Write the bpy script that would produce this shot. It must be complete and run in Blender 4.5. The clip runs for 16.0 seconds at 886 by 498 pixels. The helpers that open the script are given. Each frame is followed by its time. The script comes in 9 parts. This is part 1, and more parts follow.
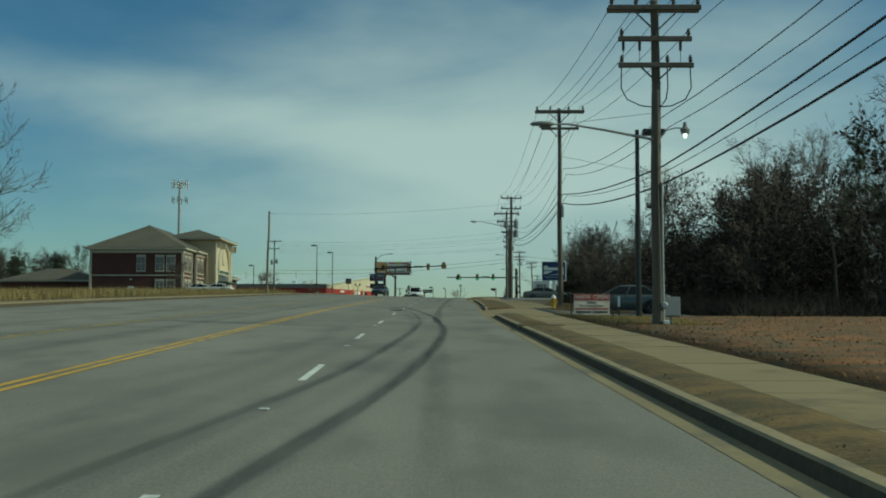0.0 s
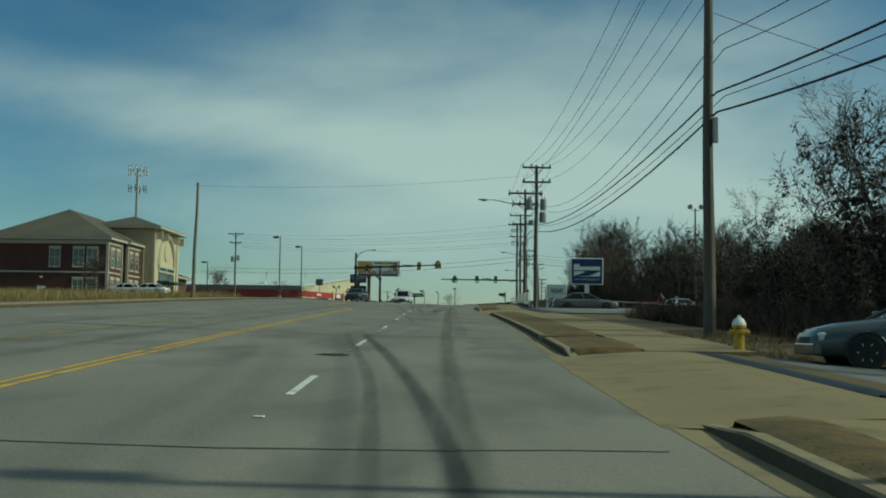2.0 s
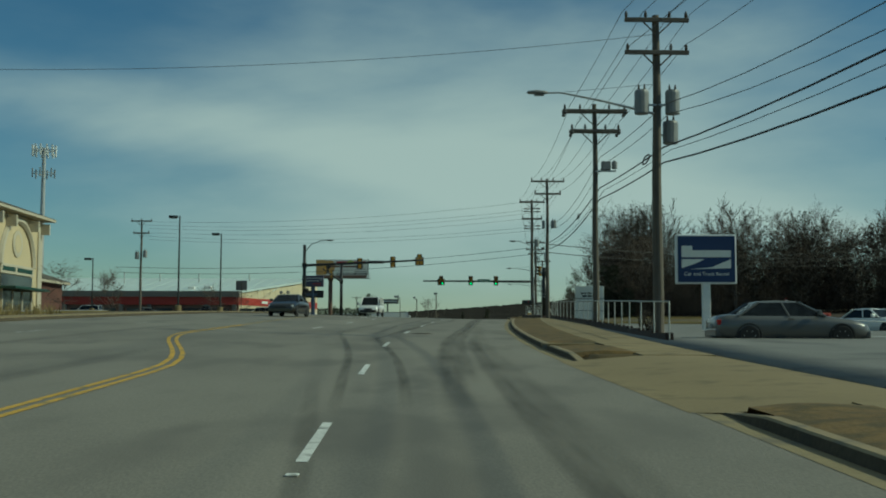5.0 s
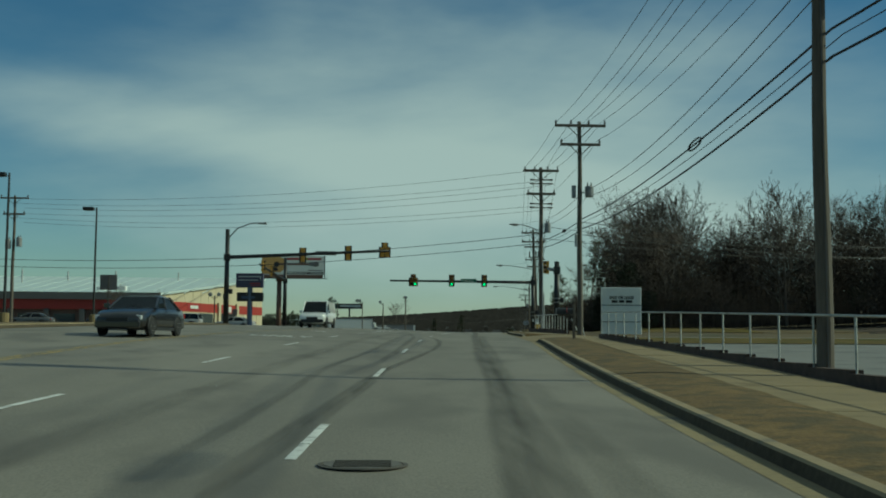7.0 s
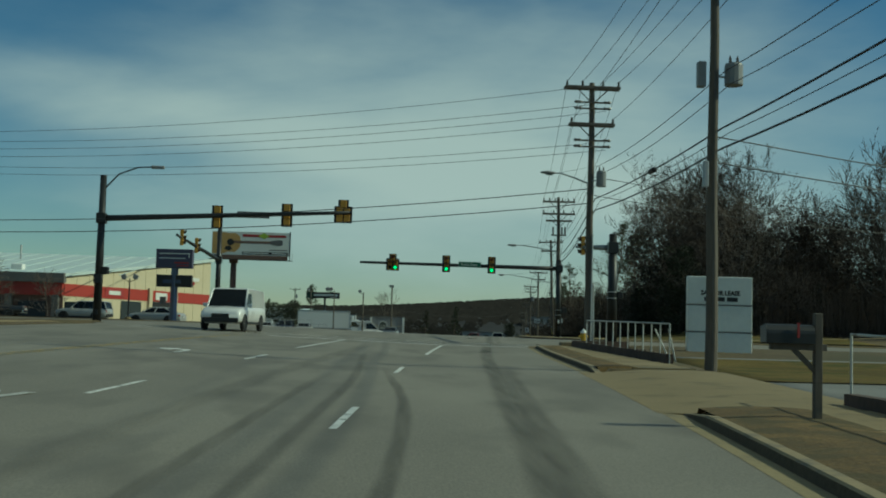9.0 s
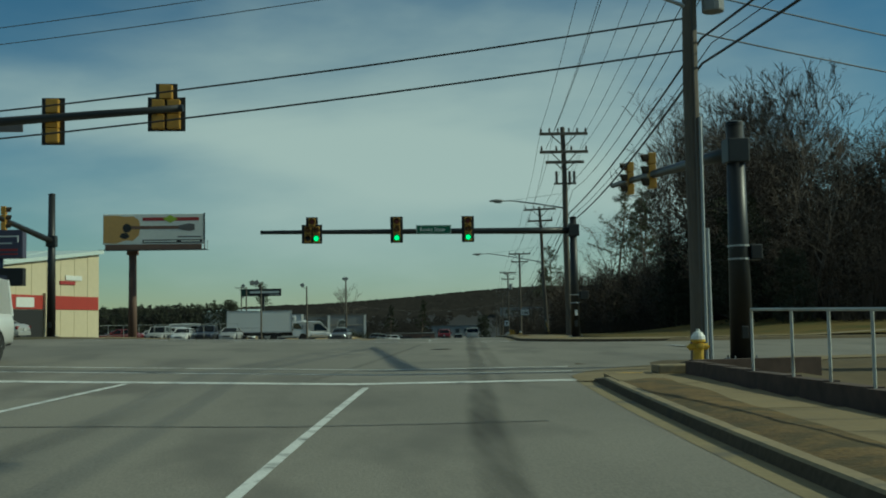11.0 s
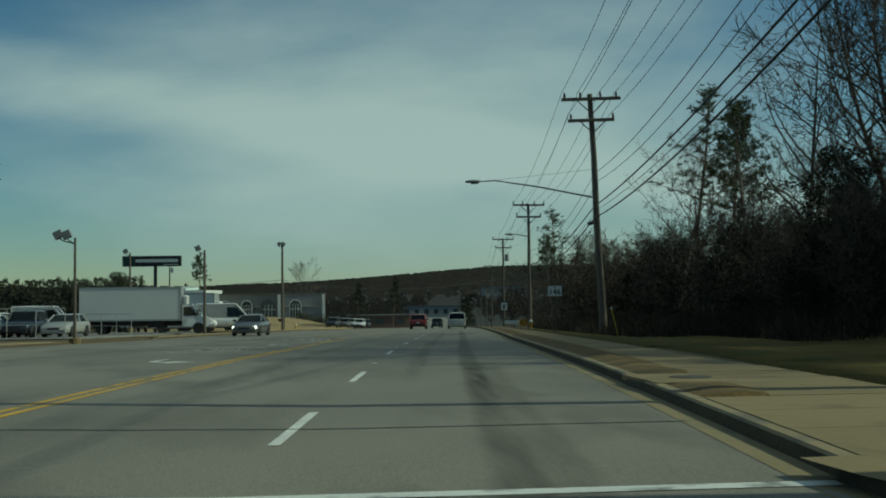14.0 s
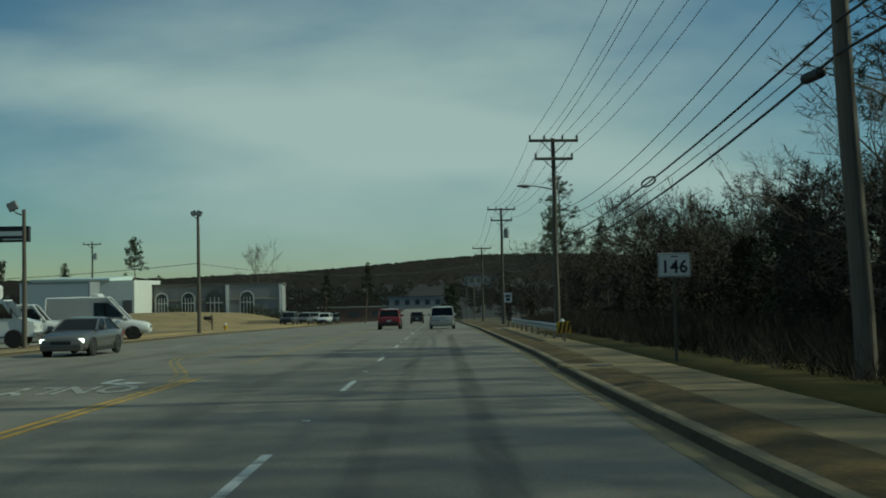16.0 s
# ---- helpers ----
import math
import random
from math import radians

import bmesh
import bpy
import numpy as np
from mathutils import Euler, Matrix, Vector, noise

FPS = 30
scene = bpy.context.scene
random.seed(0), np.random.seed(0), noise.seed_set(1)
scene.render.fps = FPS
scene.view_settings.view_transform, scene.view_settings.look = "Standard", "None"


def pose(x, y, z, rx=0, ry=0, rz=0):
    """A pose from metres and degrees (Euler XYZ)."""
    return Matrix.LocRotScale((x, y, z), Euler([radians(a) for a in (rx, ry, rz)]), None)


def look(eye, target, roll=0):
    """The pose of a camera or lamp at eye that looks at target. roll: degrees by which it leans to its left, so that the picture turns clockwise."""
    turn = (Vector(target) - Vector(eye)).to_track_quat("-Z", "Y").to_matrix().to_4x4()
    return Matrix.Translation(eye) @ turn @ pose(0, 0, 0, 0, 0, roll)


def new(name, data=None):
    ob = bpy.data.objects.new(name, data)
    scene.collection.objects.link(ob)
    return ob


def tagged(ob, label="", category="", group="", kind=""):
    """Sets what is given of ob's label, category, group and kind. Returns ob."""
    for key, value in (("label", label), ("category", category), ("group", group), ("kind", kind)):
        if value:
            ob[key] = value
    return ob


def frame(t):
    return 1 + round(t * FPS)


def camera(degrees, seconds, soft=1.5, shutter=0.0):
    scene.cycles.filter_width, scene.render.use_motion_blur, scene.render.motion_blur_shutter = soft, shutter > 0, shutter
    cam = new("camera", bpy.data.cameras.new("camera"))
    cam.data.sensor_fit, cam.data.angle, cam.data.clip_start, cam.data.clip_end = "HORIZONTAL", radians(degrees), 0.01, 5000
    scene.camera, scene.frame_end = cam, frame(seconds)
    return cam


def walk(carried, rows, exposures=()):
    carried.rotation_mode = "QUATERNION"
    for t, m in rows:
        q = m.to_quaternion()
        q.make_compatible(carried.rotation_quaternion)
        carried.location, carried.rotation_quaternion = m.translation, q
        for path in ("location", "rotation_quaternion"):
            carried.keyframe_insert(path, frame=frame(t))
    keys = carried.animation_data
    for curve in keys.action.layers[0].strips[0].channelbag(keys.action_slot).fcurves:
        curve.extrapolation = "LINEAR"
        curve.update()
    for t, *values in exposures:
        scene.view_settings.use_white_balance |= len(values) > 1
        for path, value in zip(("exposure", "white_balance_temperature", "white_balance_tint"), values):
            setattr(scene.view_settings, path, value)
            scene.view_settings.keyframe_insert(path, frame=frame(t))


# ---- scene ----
cam = camera(42.6, 16.0, soft=1.9)
PATH = [
    (0, (1.362, 1.96, 1.219), (1.34, 3.955, 1.36), 0.1),
    (0.5, (1.077, 11.367, 1.631), (1.065, 13.362, 1.775), 0.2),
    (1, (0.813, 20.495, 1.946), (0.803, 22.49, 2.087), 0.4),
    (1.5, (0.613, 29.727, 2.314), (0.593, 31.721, 2.456), 0.6),
    (2, (0.459, 38.856, 2.648), (0.453, 40.851, 2.795), 0.7),
    (2.5, (0.314, 47.952, 3.041), (0.301, 49.946, 3.19), 1.0),
    (3, (0.201, 56.776, 3.419), (0.192, 58.77, 3.574), 0.7),
    (3.5, (0.08, 65.616, 3.798), (0.08, 67.61, 3.95), 0.5),
    (6, (-1.121, 106.774, 5.201), (-1.049, 108.766, 5.367), 0.1),
    (6.5, (-0.85, 115.853, 5.521), (-0.764, 117.844, 5.697), 0.2),
    (7, (-0.499, 123.957, 5.881), (-0.404, 125.948, 6.044), 0.4),
    (7.5, (0.109, 132.205, 6.381), (0.203, 134.197, 6.529), 0.8),
    (8, (0.352, 140.319, 6.507), (0.445, 142.31, 6.673), 1.8),
    (8.5, (1.019, 148.493, 6.961), (1.103, 150.486, 7.116), 1.8),
    (9, (1.322, 156.56, 7.122), (1.426, 158.552, 7.268), 1.6),
    (11.5, (4.52, 194.168, 7.697), (4.688, 196.157, 7.827), -1.2),
    (12, (5.209, 201.96, 7.781), (5.383, 203.949, 7.903), -1.1),
    (12.5, (5.878, 209.972, 7.915), (6.056, 211.96, 8.038), -0.8),
    (13, (6.594, 217.636, 8.003), (6.777, 219.624, 8.123), -0.8),
    (13.5, (7.512, 224.965, 8.185), (7.704, 226.953, 8.292), -0.8),
    (14, (8.069, 232.571, 8.098), (8.267, 234.558, 8.197), -0.7),
    (14.5, (8.855, 240.723, 8.135), (9.056, 242.711, 8.233), -0.8),
    (15, (9.67, 249.009, 8.113), (9.889, 250.994, 8.212), -0.5),
    (15.5, (10.548, 257.414, 8.144), (10.776, 259.399, 8.231), -0.9),
    (16, (11.605, 266.527, 8.199), (11.835, 268.513, 8.28), -1.2),
]
walk(cam, [(t, look(eye, target, roll)) for t, eye, target, roll in PATH],
     exposures=[(0.0, 0.05, 6000, -22), (1.5, 0.05, 6000, -22), (3.5, -0.13, 6000, -22), (9.0, -0.12, 6000, -22), (12.0, -0.16, 6000, -22), (16.0, -0.18, 6000, -22)])

# ---------------------------------------------------------------- light
SUN_EL, SUN_AZ = radians(33.0), radians(95.0)   # azimuth clockwise from +y
sun_dir = Vector((math.sin(SUN_AZ) * math.cos(SUN_EL), math.cos(SUN_AZ) * math.cos(SUN_EL), math.sin(SUN_EL)))
sun = new("sun", bpy.data.lights.new("sun", "SUN"))
sun.data.energy, sun.data.angle, sun.data.color = 3.0, radians(1.2), (1.0, 0.9, 0.73)
sun.matrix_world = look(tuple(sun_dir * 100), (0, 0, 0))

world = bpy.data.worlds.new("world")
scene.world = world
world.use_nodes = True
wn, wl = world.node_tree.nodes, world.node_tree.links
wn.clear()
w_out, w_bg = wn.new("ShaderNodeOutputWorld"), wn.new("ShaderNodeBackground")
sky = wn.new("ShaderNodeTexSky")
sky.sky_type, sky.sun_disc = "NISHITA", False
sky.sun_elevation, sky.sun_rotation = SUN_EL, SUN_AZ
sky.air_density, sky.dust_density, sky.ozone_density = 1.0, 0.15, 2.0
w_co, w_map = wn.new("ShaderNodeTexCoord"), wn.new("ShaderNodeMapping")
w_map.inputs["Scale"].default_value = (1.0, 1.0, 3.2)
w_map.inputs["Rotation"].default_value = (0.0, radians(-8), radians(20))
w_n1, w_n2 = wn.new("ShaderNodeTexNoise"), wn.new("ShaderNodeTexNoise")
w_n1.inputs["Scale"].default_value, w_n1.inputs["Detail"].default_value = 1.7, 5.0
w_n1.inputs["Distortion"].default_value = 0.5
w_n2.inputs["Scale"].default_value, w_n2.inputs["Detail"].default_value = 9.0, 5.0
w_add = wn.new("ShaderNodeMath"); w_add.operation = "MULTIPLY_ADD"
w_add.inputs[1].default_value = 0.34
w_ramp = wn.new("ShaderNodeMapRange")
w_ramp.interpolation_type = "SMOOTHSTEP"
w_ramp.inputs["From Min"].default_value, w_ramp.inputs["From Max"].default_value = 0.12, 1.0
w_ramp.inputs["To Max"].default_value = 0.86
# a broad bank of thin cloud ahead, thinning to clear blue sky around it, with one long wisp on its upper edge
w_flat, w_dot, w_bank, w_sum = wn.new("ShaderNodeMapping"), wn.new("ShaderNodeVectorMath"), wn.new("ShaderNodeMath"), wn.new("ShaderNodeMath")
w_flat.inputs["Scale"].default_value = (1.0, 0.3, 1.9)
w_dot.operation, w_bank.operation, w_sum.operation = "DISTANCE", "MULTIPLY_ADD", "MULTIPLY_ADD"
w_dot.inputs[1].default_value = (0.06, 0.296, 0.27)
w_bank.inputs[1].default_value, w_bank.inputs[2].default_value = -1.7, 0.22
w_sum.inputs[1].default_value = 0.95
w_dir, w_line, w_wisp, w_wmul = wn.new("ShaderNodeVectorMath"), wn.new("ShaderNodeMath"), wn.new("ShaderNodeMapRange"), wn.new("ShaderNodeMath")
w_dir.operation, w_line.operation, w_wmul.operation = "DOT_PRODUCT", "ABSOLUTE", "MULTIPLY_ADD"
w_dir.inputs[1].default_value = (0.17, -0.155, 1.0)
w_wisp.interpolation_type = "SMOOTHSTEP"
w_wisp.inputs["From Min"].default_value, w_wisp.inputs["From Max"].default_value = 0.045, 0.0
w_wisp.inputs["To Max"].default_value = 0.42
w_mix = wn.new("ShaderNodeMix"); w_mix.data_type = "RGBA"
w_mix.inputs["B"].default_value = (7.5, 7.9, 7.9, 1.0)
w_hue = wn.new("ShaderNodeHueSaturation")
w_hue.inputs["Saturation"].default_value, w_hue.inputs["Value"].default_value = 1.2, 0.84
wl.new(w_co.outputs["Generated"], w_map.inputs["Vector"])
wl.new(w_co.outputs["Generated"], w_flat.inputs["Vector"])
wl.new(w_co.outputs["Generated"], w_dir.inputs[0])
wl.new(w_flat.outputs["Vector"], w_dot.inputs[0])
wl.new(w_map.outputs["Vector"], w_n1.inputs["Vector"])
wl.new(w_map.outputs["Vector"], w_n2.inputs["Vector"])
wl.new(w_n2.outputs["Fac"], w_add.inputs[0])
wl.new(w_n1.outputs["Fac"], w_add.inputs[2])
w_far = wn.new("ShaderNodeMath"); w_far.operation = "MINIMUM"
w_far.inputs[1].default_value = 0.40
wl.new(w_dot.outputs["Value"], w_far.inputs[0])
wl.new(w_far.outputs[0], w_bank.inputs[0])
wl.new(w_add.outputs[0], w_sum.inputs[0])
wl.new(w_bank.outputs[0], w_sum.inputs[2])
wl.new(w_dir.outputs["Value"], w_line.inputs[0])
wl.new(w_line.outputs[0], w_wisp.inputs["Value"])
wl.new(w_wisp.outputs["Result"], w_wmul.inputs[0])
wl.new(w_n1.outputs["Fac"], w_wmul.inputs[1])
wl.new(w_sum.outputs[0], w_wmul.inputs[2])
# thin high cloud spreads over the rest of the sky
w_sep, w_high, w_veil = wn.new("ShaderNodeSeparateXYZ"), wn.new("ShaderNodeMapRange"), wn.new("ShaderNodeMath")
w_high.interpolation_type, w_veil.operation = "SMOOTHSTEP", "ADD"
w_high.inputs["From Min"].default_value, w_high.inputs["From Max"].default_value = 0.36, 0.75
w_high.inputs["To Max"].default_value = 0.36
wl.new(w_co.outputs["Generated"], w_sep.inputs[0])
wl.new(w_sep.outputs["Z"], w_high.inputs["Value"])
wl.new(w_high.outputs["Result"], w_veil.inputs[0])
wl.new(w_wmul.outputs[0], w_veil.inputs[1])
wl.new(w_veil.outputs[0], w_ramp.inputs["Value"])
wl.new(w_ramp.outputs["Result"], w_mix.inputs["Factor"])
wl.new(sky.outputs["Color"], w_hue.inputs["Color"])
w_blue = wn.new("ShaderNodeMix"); w_blue.data_type, w_blue.blend_type = "RGBA", "MULTIPLY"
w_blue.inputs["Factor"].default_value, w_blue.inputs["B"].default_value = 1.0, (0.93, 0.985, 1.03, 1.0)
wl.new(w_hue.outputs["Color"], w_blue.inputs["A"])
wl.new(w_blue.outputs["Result"], w_mix.inputs["A"])
wl.new(w_mix.outputs["Result"], w_bg.inputs["Color"])
wl.new(w_bg.outputs["Background"], w_out.inputs["Surface"])
w_bg.inputs["Strength"].default_value = 0.068


# ---------------------------------------------------------------- materials
def mat(name, color, rough=0.8, metal=0.0, vary=0.25, fine=8.0, coarse=0.6, bump=0.15, dirt=None, dirt_amount=0.0,
        alpha=1.0, per_object=0.0, emit=None, stretch=(1, 1, 1), spec=0.5, coat=0.0, world_co=True):
    """A surface with variation at two scales, a fine bump and optional patches of a second colour."""
    m = bpy.data.materials.new(name)
    m.use_nodes = True
    n, l = m.node_tree.nodes, m.node_tree.links
    b = n["Principled BSDF"]
    b.inputs["Roughness"].default_value, b.inputs["Metallic"].default_value = rough, metal
    b.inputs["Specular IOR Level"].default_value = spec
    b.inputs["Coat Weight"].default_value = coat
    b.inputs["Coat Roughness"].default_value = 0.06
    b.inputs["Alpha"].default_value = alpha
    if world_co:
        src = n.new("ShaderNodeNewGeometry").outputs["Position"]
    else:
        src = n.new("ShaderNodeTexCoord").outputs["Object"]
    mp = n.new("ShaderNodeMapping")
    mp.inputs["Scale"].default_value = stretch
    l.new(src, mp.inputs["Vector"])
    nf, nc = n.new("ShaderNodeTexNoise"), n.new("ShaderNodeTexNoise")
    nf.inputs["Scale"].default_value, nf.inputs["Detail"].default_value = fine, 4.0
    nc.inputs["Scale"].default_value, nc.inputs["Detail"].default_value = coarse, 3.0
    l.new(mp.outputs["Vector"], nf.inputs["Vector"])
    l.new(mp.outputs["Vector"], nc.inputs["Vector"])
    add = n.new("ShaderNodeMath"); add.operation = "ADD"
    l.new(nf.outputs["Fac"], add.inputs[0]); l.new(nc.outputs["Fac"], add.inputs[1])
    rng = n.new("ShaderNodeMapRange")
    rng.inputs["From Min"].default_value, rng.inputs["From Max"].default_value = 0.6, 1.4
    rng.inputs["To Min"].default_value, rng.inputs["To Max"].default_value = 1 - vary, 1 + vary
    l.new(add.outputs[0], rng.inputs["Value"])
    hsv = n.new("ShaderNodeHueSaturation")
    hsv.inputs["Color"].default_value = (*color, 1)
    val = rng.outputs["Result"]
    if per_object:
        oi, mr, mu = n.new("ShaderNodeObjectInfo"), n.new("ShaderNodeMapRange"), n.new("ShaderNodeMath")
        mr.inputs["To Min"].default_value, mr.inputs["To Max"].default_value = 1 - per_object, 1 + per_object
        mu.operation = "MULTIPLY"
        l.new(oi.outputs["Random"], mr.inputs["Value"])
        l.new(val, mu.inputs[0]); l.new(mr.outputs["Result"], mu.inputs[1])
        val = mu.outputs[0]
    l.new(val, hsv.inputs["Value"])
    col = hsv.outputs["Color"]
    if dirt:
        dn, dr, mx = n.new("ShaderNodeTexNoise"), n.new("ShaderNodeMapRange"), n.new("ShaderNodeMix")
        dn.inputs["Scale"].default_value, dn.inputs["Detail"].default_value = coarse * 2.3, 6.0
        l.new(mp.outputs["Vector"], dn.inputs["Vector"])
        dr.inputs["From Min"].default_value, dr.inputs["From Max"].default_value = 0.62 - 0.3 * dirt_amount, 0.78 - 0.3 * dirt_amount
        l.new(dn.outputs["Fac"], dr.inputs["Value"])
        mx.data_type = "RGBA"
        mx.inputs["B"].default_value = (*dirt, 1)
        l.new(dr.outputs["Result"], mx.inputs["Factor"])
        l.new(col, mx.inputs["A"])
        col = mx.outputs["Result"]
    l.new(col, b.inputs["Base Color"])
    if bump:
        bp = n.new("ShaderNodeBump")
        bp.inputs["Strength"].default_value, bp.inputs["Distance"].default_value = bump, 0.02
        l.new(nf.outputs["Fac"], bp.inputs["Height"])
        l.new(bp.outputs["Normal"], b.inputs["Normal"])
    if emit:
        b.inputs["Emission Color"].default_value, b.inputs["Emission Strength"].default_value = (*emit[0], 1), emit[1]
    return m


M = {}
M["asphalt"] = mat("worn_asphalt", (0.192, 0.174, 0.138), 0.74, vary=0.3, fine=42, coarse=0.3, bump=0.15, dirt=(0.141, 0.127, 0.101), dirt_amount=0.42, stretch=(1, 0.35, 1))
M["lot"] = mat("parking_lot_asphalt", (0.17, 0.165, 0.15), 0.9, vary=0.2, fine=14, coarse=0.2, bump=0.2, dirt=(0.1, 0.1, 0.095), dirt_amount=0.3)
def rubber_marks():
    """Rubber dragged over the asphalt: soft edges from the strip's own width, broken along its length."""
    m = mat("tyre_rubber_marks", (0.04, 0.04, 0.037), 0.8, vary=0.2, fine=18, coarse=0.9, bump=0.0)
    n, l = m.node_tree.nodes, m.node_tree.links
    uv, sep = n.new("ShaderNodeUVMap"), n.new("ShaderNodeSeparateXYZ")
    ns, mp, geo = n.new("ShaderNodeTexNoise"), n.new("ShaderNodeMapping"), n.new("ShaderNodeNewGeometry")
    mp.inputs["Scale"].default_value = (5.0, 0.4, 1.0)
    ns.inputs["Scale"].default_value, ns.inputs["Detail"].default_value = 1.0, 6.0
    r = n.new("ShaderNodeMapRange")
    r.inputs["From Min"].default_value, r.inputs["From Max"].default_value = 0.25, 0.75
    r.inputs["To Min"].default_value, r.inputs["To Max"].default_value = 0.25, 0.95
    across = n.new("ShaderNodeMapRange")
    across.interpolation_type = "SMOOTHSTEP"
    mul, mul2 = n.new("ShaderNodeMath"), n.new("ShaderNodeMath")
    mul.operation = mul2.operation = "MULTIPLY"
    l.new(uv.outputs["UV"], sep.inputs[0])
    l.new(geo.outputs["Position"], mp.inputs["Vector"])
    l.new(mp.outputs["Vector"], ns.inputs["Vector"])
    l.new(ns.outputs["Fac"], r.inputs["Value"])
    l.new(sep.outputs["X"], across.inputs["Value"])
    l.new(across.outputs["Result"], mul.inputs[0])
    l.new(r.outputs["Result"], mul.inputs[1])
    l.new(mul.outputs[0], mul2.inputs[0])
    l.new(sep.outputs["Y"], mul2.inputs[1])
    l.new(mul2.outputs[0], n["Principled BSDF"].inputs["Alpha"])
    return m


M["skid"] = rubber_marks()
M["tar"] = mat("tar_seal", (0.03, 0.03, 0.03), 0.55, vary=0.2, bump=0.1)
M["white_line"] = mat("white_road_paint", (0.62, 0.62, 0.58), 0.7, vary=0.2, fine=30, coarse=1.4, dirt=(0.22, 0.22, 0.2), dirt_amount=0.3)
M["faded_line"] = mat("faded_white_road_paint", (0.42, 0.42, 0.4), 0.8, vary=0.3, fine=20, coarse=1.6, dirt=(0.16, 0.16, 0.15), dirt_amount=0.7)
M["yellow_line"] = mat("yellow_road_paint", (0.52, 0.31, 0.035), 0.7, vary=0.25, fine=22, coarse=0.9, dirt=(0.2, 0.17, 0.08), dirt_amount=0.35)
M["faded_yellow"] = mat("faded_yellow_road_paint", (0.36, 0.26, 0.08), 0.8, vary=0.3, fine=20, coarse=1.2, dirt=(0.18, 0.165, 0.12), dirt_amount=0.65)
M["concrete"] = mat("tan_concrete", (0.216, 0.164, 0.08), 0.9, vary=0.14, fine=16, coarse=0.5, bump=0.12, dirt=(0.142, 0.107, 0.052), dirt_amount=0.25, per_object=0.08)
M["gutter"] = mat("gutter_concrete", (0.21, 0.168, 0.086), 0.9, vary=0.2, fine=14, coarse=0.5, bump=0.12, dirt=(0.12, 0.105, 0.075), dirt_amount=0.3)
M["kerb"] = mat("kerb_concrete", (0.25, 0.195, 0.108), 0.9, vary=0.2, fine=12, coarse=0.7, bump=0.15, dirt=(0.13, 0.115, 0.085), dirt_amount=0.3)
# darker than the kerb top: tyre scuffs plus the face's shade put into the colour
M["kerb_face"] = mat("kerb_face_scuffs_and_shade", (0.085, 0.07, 0.05), 0.9, vary=0.3, fine=12, coarse=0.6, bump=0.2, dirt=(0.07, 0.062, 0.05), dirt_amount=0.1, spec=0.08)
M["grass"] = mat("dormant_grass", (0.128, 0.08, 0.024), 1.0, vary=0.55, fine=16, coarse=0.9, bump=0.8, dirt=(0.072, 0.053, 0.017), dirt_amount=0.55)
M["field"] = mat("dry_field", (0.09, 0.064, 0.026), 1.0, vary=0.4, fine=3, coarse=0.06, bump=0.5, dirt=(0.06, 0.052, 0.021), dirt_amount=0.35)
M["straw"] = mat("straw_coloured_lawn", (0.26, 0.19, 0.085), 1.0, vary=0.3, fine=4, coarse=0.2, bump=0.4, dirt=(0.17, 0.13, 0.06), dirt_amount=0.4)
M["mown"] = mat("mown_winter_lawn", (0.115, 0.084, 0.025), 1.0, vary=0.4, fine=6, coarse=0.25, bump=0.5, dirt=(0.065, 0.064, 0.018), dirt_amount=0.45, spec=0.15)
M["red_dirt"] = mat("red_clay_and_leaves", (0.195, 0.08, 0.022), 1.0, vary=0.6, fine=6, coarse=0.55, bump=0.8, dirt=(0.10, 0.064, 0.024), dirt_amount=0.7)
M["leaf_floor"] = mat("leaf_litter", (0.055, 0.037, 0.021), 1.0, vary=0.45, fine=6, coarse=0.4, bump=0.6, dirt=(0.02, 0.016, 0.01), dirt_amount=0.4)
M["blade"] = mat("dry_grass_blades", (0.125, 0.08, 0.03), 0.9, vary=0.45, fine=3, coarse=0.5, bump=0.0)
M["field_blade"] = mat("pale_field_grass", (0.25, 0.19, 0.075), 0.9, vary=0.45, fine=3, coarse=0.4, bump=0.0)
# withered brown, lowered so the colour carries the shade inside the crowns
M["vine"] = mat("withered_vine_shade_in_colour", (0.038, 0.03, 0.021), 0.95, vary=0.4, fine=4, coarse=0.5, bump=0.0)
M["dead_leaf"] = mat("fallen_leaves", (0.14, 0.075, 0.028), 0.9, vary=0.6, fine=9, coarse=2.0, bump=0.0)
# brown stems darkened in colour to stand for shade at the wood's edge
M["weed"] = mat("brown_weeds_shade_in_colour", (0.025, 0.019, 0.0125), 0.95, vary=0.5, fine=3, coarse=0.5, bump=0.0)
M["bark"] = mat("grey_bark", (0.10, 0.082, 0.066), 0.95, vary=0.35, fine=12, coarse=1.2, bump=0.5, stretch=(1, 1, 0.3))
M["pine_bark"] = mat("pine_bark", (0.13, 0.095, 0.07), 0.95, vary=0.35, fine=10, coarse=1.2, bump=0.5)
M["twig"] = mat("bare_twigs", (0.075, 0.056, 0.042), 0.95, vary=0.35, fine=2, coarse=0.25, bump=0.0)
M["needle"] = mat("pine_needles", (0.05, 0.06, 0.026), 0.9, vary=0.4, fine=3, coarse=0.5, bump=0.0)
M["cedar"] = mat("evergreen_sprays", (0.026, 0.03, 0.014), 0.9, vary=0.45, fine=3, coarse=0.4, bump=0.0)
M["far_wood"] = mat("distant_winter_woods", (0.024, 0.02, 0.0155), 1.0, vary=0.35, fine=0.3, coarse=0.02, bump=0.0)
# crown colour cut to under half: the canopy's shade is painted into this floor
M["wood_floor"] = mat("far_woods_floor_shade_in_colour", (0.0105, 0.0088, 0.007), 1.0, vary=0.35, fine=0.3, coarse=0.02, bump=0.0)
